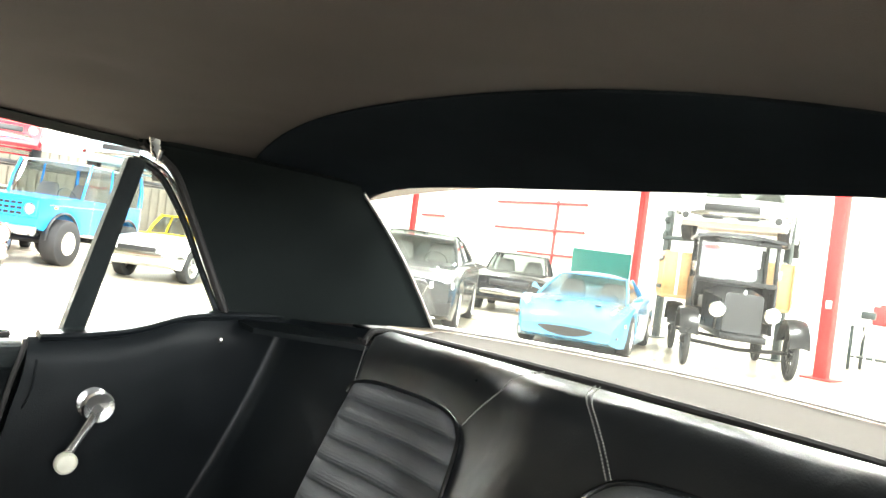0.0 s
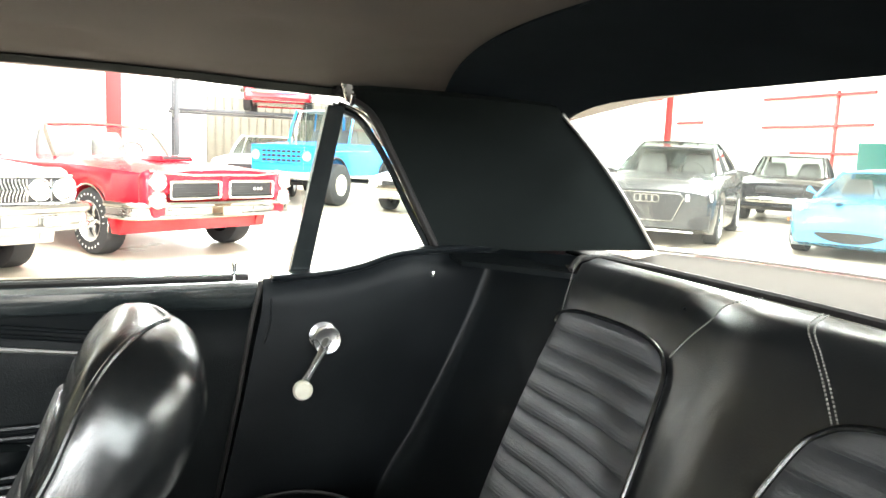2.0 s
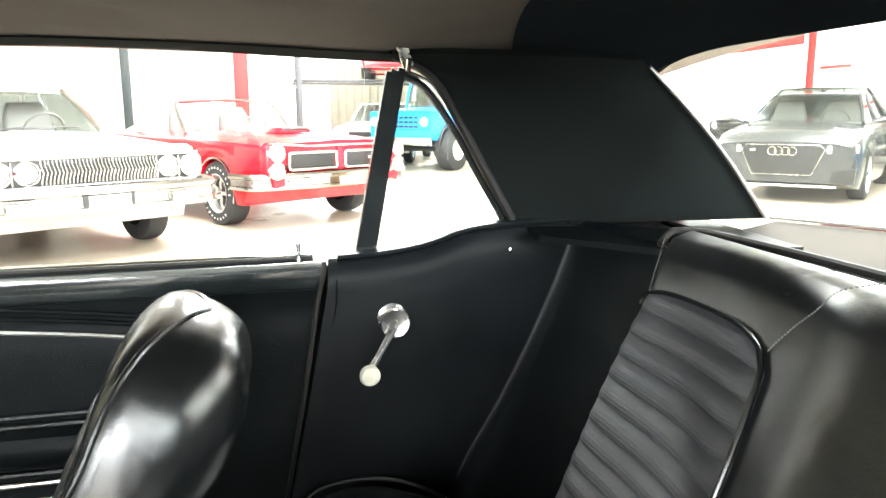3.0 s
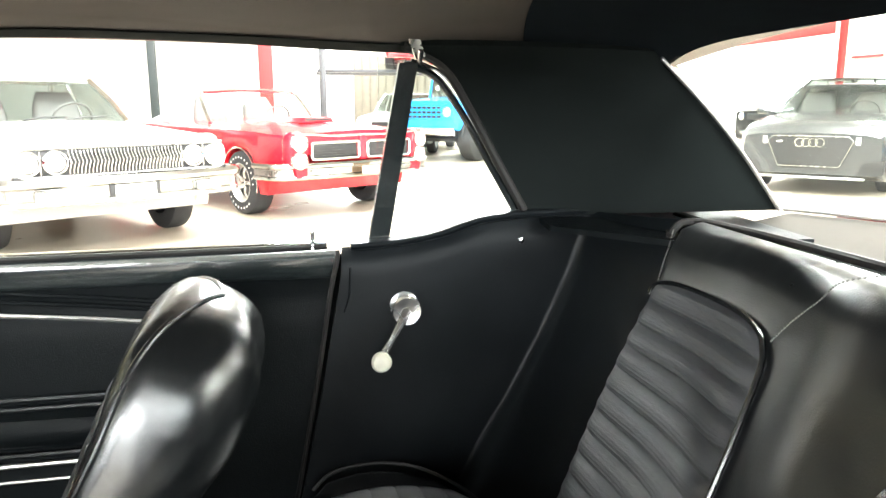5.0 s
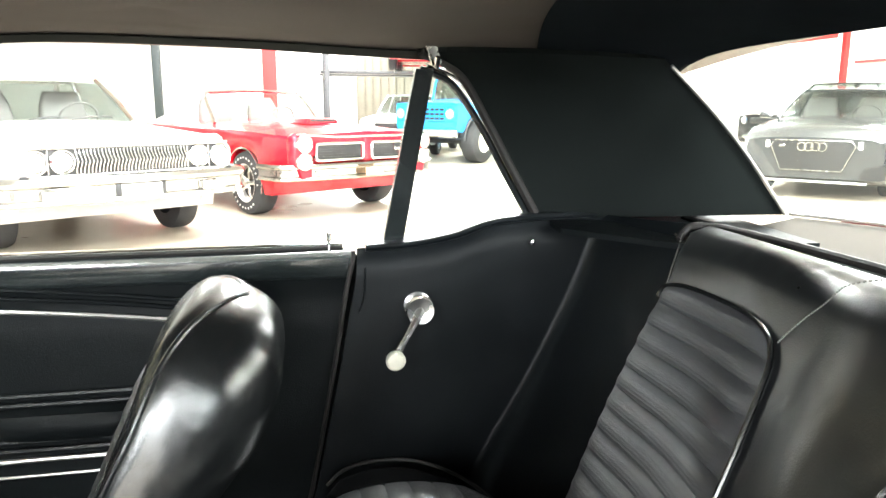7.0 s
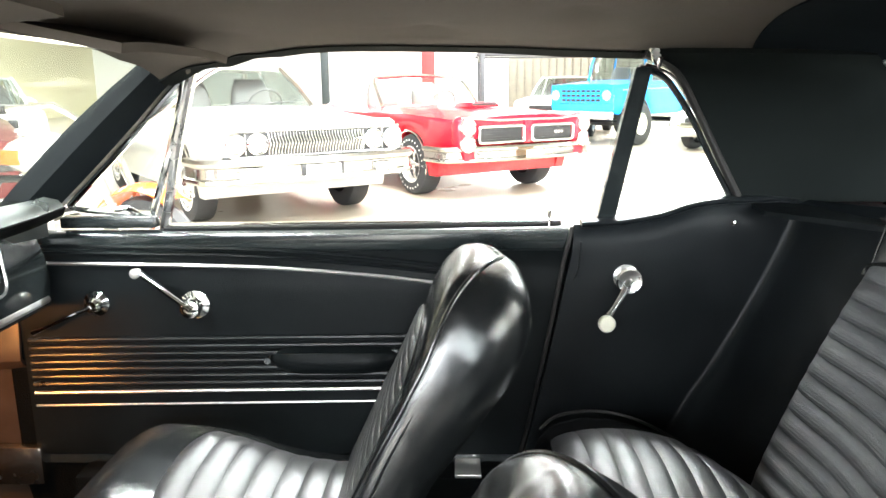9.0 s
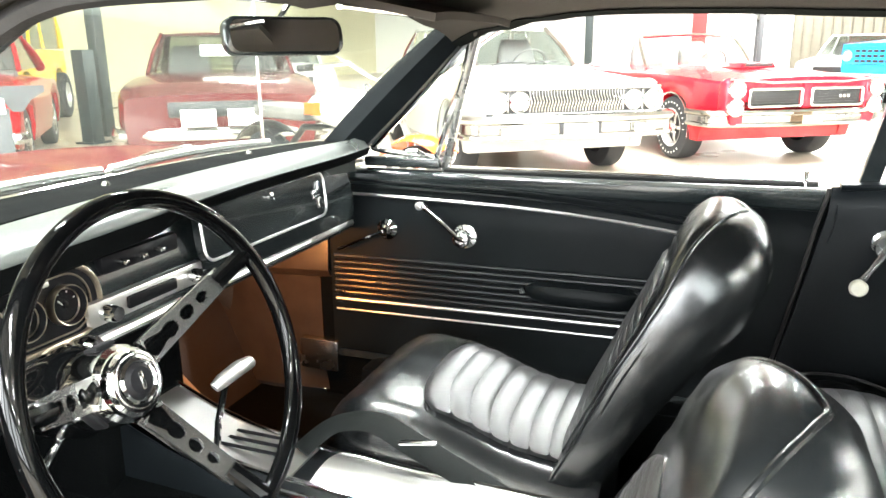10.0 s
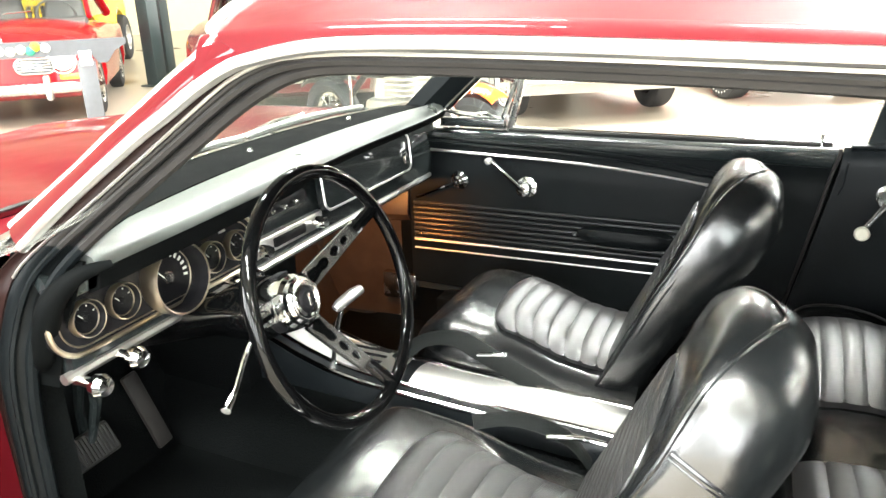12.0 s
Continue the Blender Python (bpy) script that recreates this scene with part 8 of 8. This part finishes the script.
place(plain_car("white_coupe", "white vintage car far behind", paint("white_coupe_paint", (0.75, 0.75, 0.72)), 4.6, 1.8), 8.6, -12.0, 126)
place(yellow_truck(), 12.0, -8.4, 126)
motorcycle(2.55, -3.2, 158)

column(8.25, -6.79, 0.2, STEELDARK, "short black steel lift post", 1.23, True)
column(8.79, -7.59, 0.17, STEELDARK, "tall black steel lift post", 3.6, True)
# lifts along the back
lift_posts("parking_lift", "dark four-post parking lift carrying two cars", -4.4, -20.4, 0, (0.05, 0.05, 0.055), 8.0, 2.9, 2.05, 2.9)
place(plain_car("red_lifted_car", "bright red car standing on a parking lift", paint("lift_red_paint", (0.5, 0.006, 0.02)), 4.2, 1.75, 1.25, 0.9), -3.1, -20.3, 80, 2.05)
place(plain_car("pale_blue_lifted_car", "pale blue car standing on a parking lift", paint("lift_blue_paint", (0.4, 0.6, 0.68)), 4.2, 1.75, 1.25, 0.9), -6.4, -20.2, 60, 2.05)
lf = thing("service_lift", "slim dark two-post service lift holding a white car", "car lift", -13.5, -6.9, 0)
for yy in (-1.28, 1.29):
    Geo().box((0, yy, 1.35), (0.14, 0.12, 2.7), 0.01).ob("post", STEELDARK, lf)
    Geo().box((0.1, yy, 0.012), (0.5, 0.3, 0.024), 0.003).ob("base_plate", STEELDARK, lf)
    Geo().box((0.05, yy * 0.72, 2.12), (0.16, 0.85, 0.09), 0.01).ob("lifting_arm", STEELDARK, lf)
    for zz in (1.75, 2.2, 2.5):
        Geo(Matrix.Translation((0.1, yy, zz))).lathe([(0.0, -0.08), (0.06, -0.05), (0.07, 0.0), (0.05, 0.05), (0, 0.08)], 12).ob("lamp_head", SATIN if zz < 2 else STEELDARK, lf)
raised = plain_car("white_raised_car", "white sports car raised high on a service lift", paint("lift_white_paint", (0.72, 0.72, 0.7)), 4.2, 1.9, 1.25, 0.85, front="none")
place(raised, -14.0, -6.75, 20, 2.03)
for yy in (-0.3, 0.3):
    Geo().box((2.12, yy, 0.42), (0.1, 0.36, 0.07), 0.02).ob("bumper_slot", DARKGRILLE, raised)
for yy in (-0.78, 0.78):
    Geo(Matrix.Translation((2.08, yy, 0.42)) @ axes((0, 0, 0), (0, 1, 0), (0, 0, 1))).lathe([(0.0, 0.05), (0.06, 0.05), (0.07, 0.0)], 14).ob("fog_lamp", DARKGRILLE, raised)
# green car with its hood up
green = plain_car("green_car", "dark green car with its hood raised", paint("dark_green_paint", (0.01, 0.09, 0.075)), 4.4, 1.75, 1.35, 0.9)
place(green, -15.6, -11.4, 36)
Geo().patch(lambda u, v: (1.0 + 0.12 * v, lerp(-0.72, 0.72, u), 0.95 + 0.8 * v), 8, 6, 0.03).ob("raised_hood", paint("green_hood_paint", (0.01, 0.11, 0.09)), green, "raised dark green hood")

# wall dressing
banner = thing("banner", "long plain red banner high on the white wall", "banner")
Geo().box((-20.98, -31.0, 4.2), (0.03, 8.0, 0.62), 0.005).ob("cloth", STEELRED, banner)
place(plain_car("white_hardtop", "white older hardtop car parked between others", paint("white_hardtop_paint", (0.6, 0.6, 0.57)), 4.6, 1.8, 1.4, 0.95, front="box"), -2.6, -18.6, 70)
siding = thing("siding_panel", "weathered beige vertical siding on the back wall", "wall panel")
Geo().box((-9.1, -35.97, 1.7), (13.8, 0.02, 3.4)).ob("backing_board", SIDING, siding)
for k in range(36):
    Geo().box((lerp(-15.8, -2.4, k / 35), -35.93, 1.7), (0.31, 0.05, 3.4), 0.008).ob("siding_board", SIDING, siding)

# workshop clutter beside the red column
def shop_stand(x, y):
    st = thing("tripod_stand", "thin grey tripod work stand with a small dark lamp head", "stand", x, y)
    for k in range(3):
        a = radians(120 * k + 20)
        Geo().tube([(0, 0, 1.0), (0.1 * math.cos(a), 0.1 * math.sin(a), 0.6), (0.24 * math.cos(a), 0.24 * math.sin(a), 0.0)], 0.014, 6).ob("leg", SATIN, st)
    Geo().box((0.03, 0, 1.06), (0.1, 0.2, 0.12), 0.02).ob("lamp_head", STEELDARK, st)


def work_bench(x, y, rz):
    wb = thing("work_bench", "steel work bench with white top", "work bench", x, y, 0, rz)
    Geo().box((0, 0, 0.86), (0.7, 2.4, 0.05), 0.008).ob("bench_top", PLATE, wb)
    for sx in (-0.3, 0.3):
        for sy in (-1.1, 1.1):
            Geo().box((sx, sy, 0.42), (0.05, 0.05, 0.84), 0.004).ob("leg", STEELDARK, wb)
    Geo().box((0, 0, 0.25), (0.6, 2.2, 0.03), 0.004).ob("shelf", STEELDARK, wb)


def shop_item(name, label, x, y, z, size, colour):
    it = Geo().box((0, 0, size[2] / 2), size, 0.02).box((0, 0, size[2] + 0.02), (size[0] * 0.6, size[1] * 0.6, 0.05), 0.01).ob(name, material(name + "_paint", colour, 0.4, var=0.2), smooth=30)
    it.matrix_basis = pose(x, y, z, 0, 0, 12)
    tagged(it, label, "shop item")


shop_stand(-12.35, -3.72)
work_bench(-15.0, -3.7, 0)
shop_item("red_tool_box", "red metal tool box on the work bench", -15.0, -4.3, 0.885, (0.35, 0.5, 0.35), (0.5, 0.03, 0.03))
shop_item("yellow_canister", "yellow plastic canister on the work bench", -14.9, -3.8, 0.885, (0.2, 0.22, 0.5), (0.75, 0.5, 0.03))
shop_item("white_carton", "white carton on the work bench", -15.0, -3.2, 0.885, (0.3, 0.4, 0.28), (0.75, 0.74, 0.7))
shop_item("red_crate", "red crate on the lower bench shelf", -15.0, -3.9, 0.265, (0.4, 0.6, 0.3), (0.5, 0.03, 0.03))
pic = thing("wall_sign", "plain dark red framed sign on the white wall", "sign")
Geo().box((-20.96, -5.6, 3.0), (0.06, 1.3, 0.9), 0.01).ob("board", STEELRED, pic)
Geo().box((-20.92, -5.6, 3.0), (0.02, 0.9, 0.5), 0.004).ob("face", STEELDARK, pic)
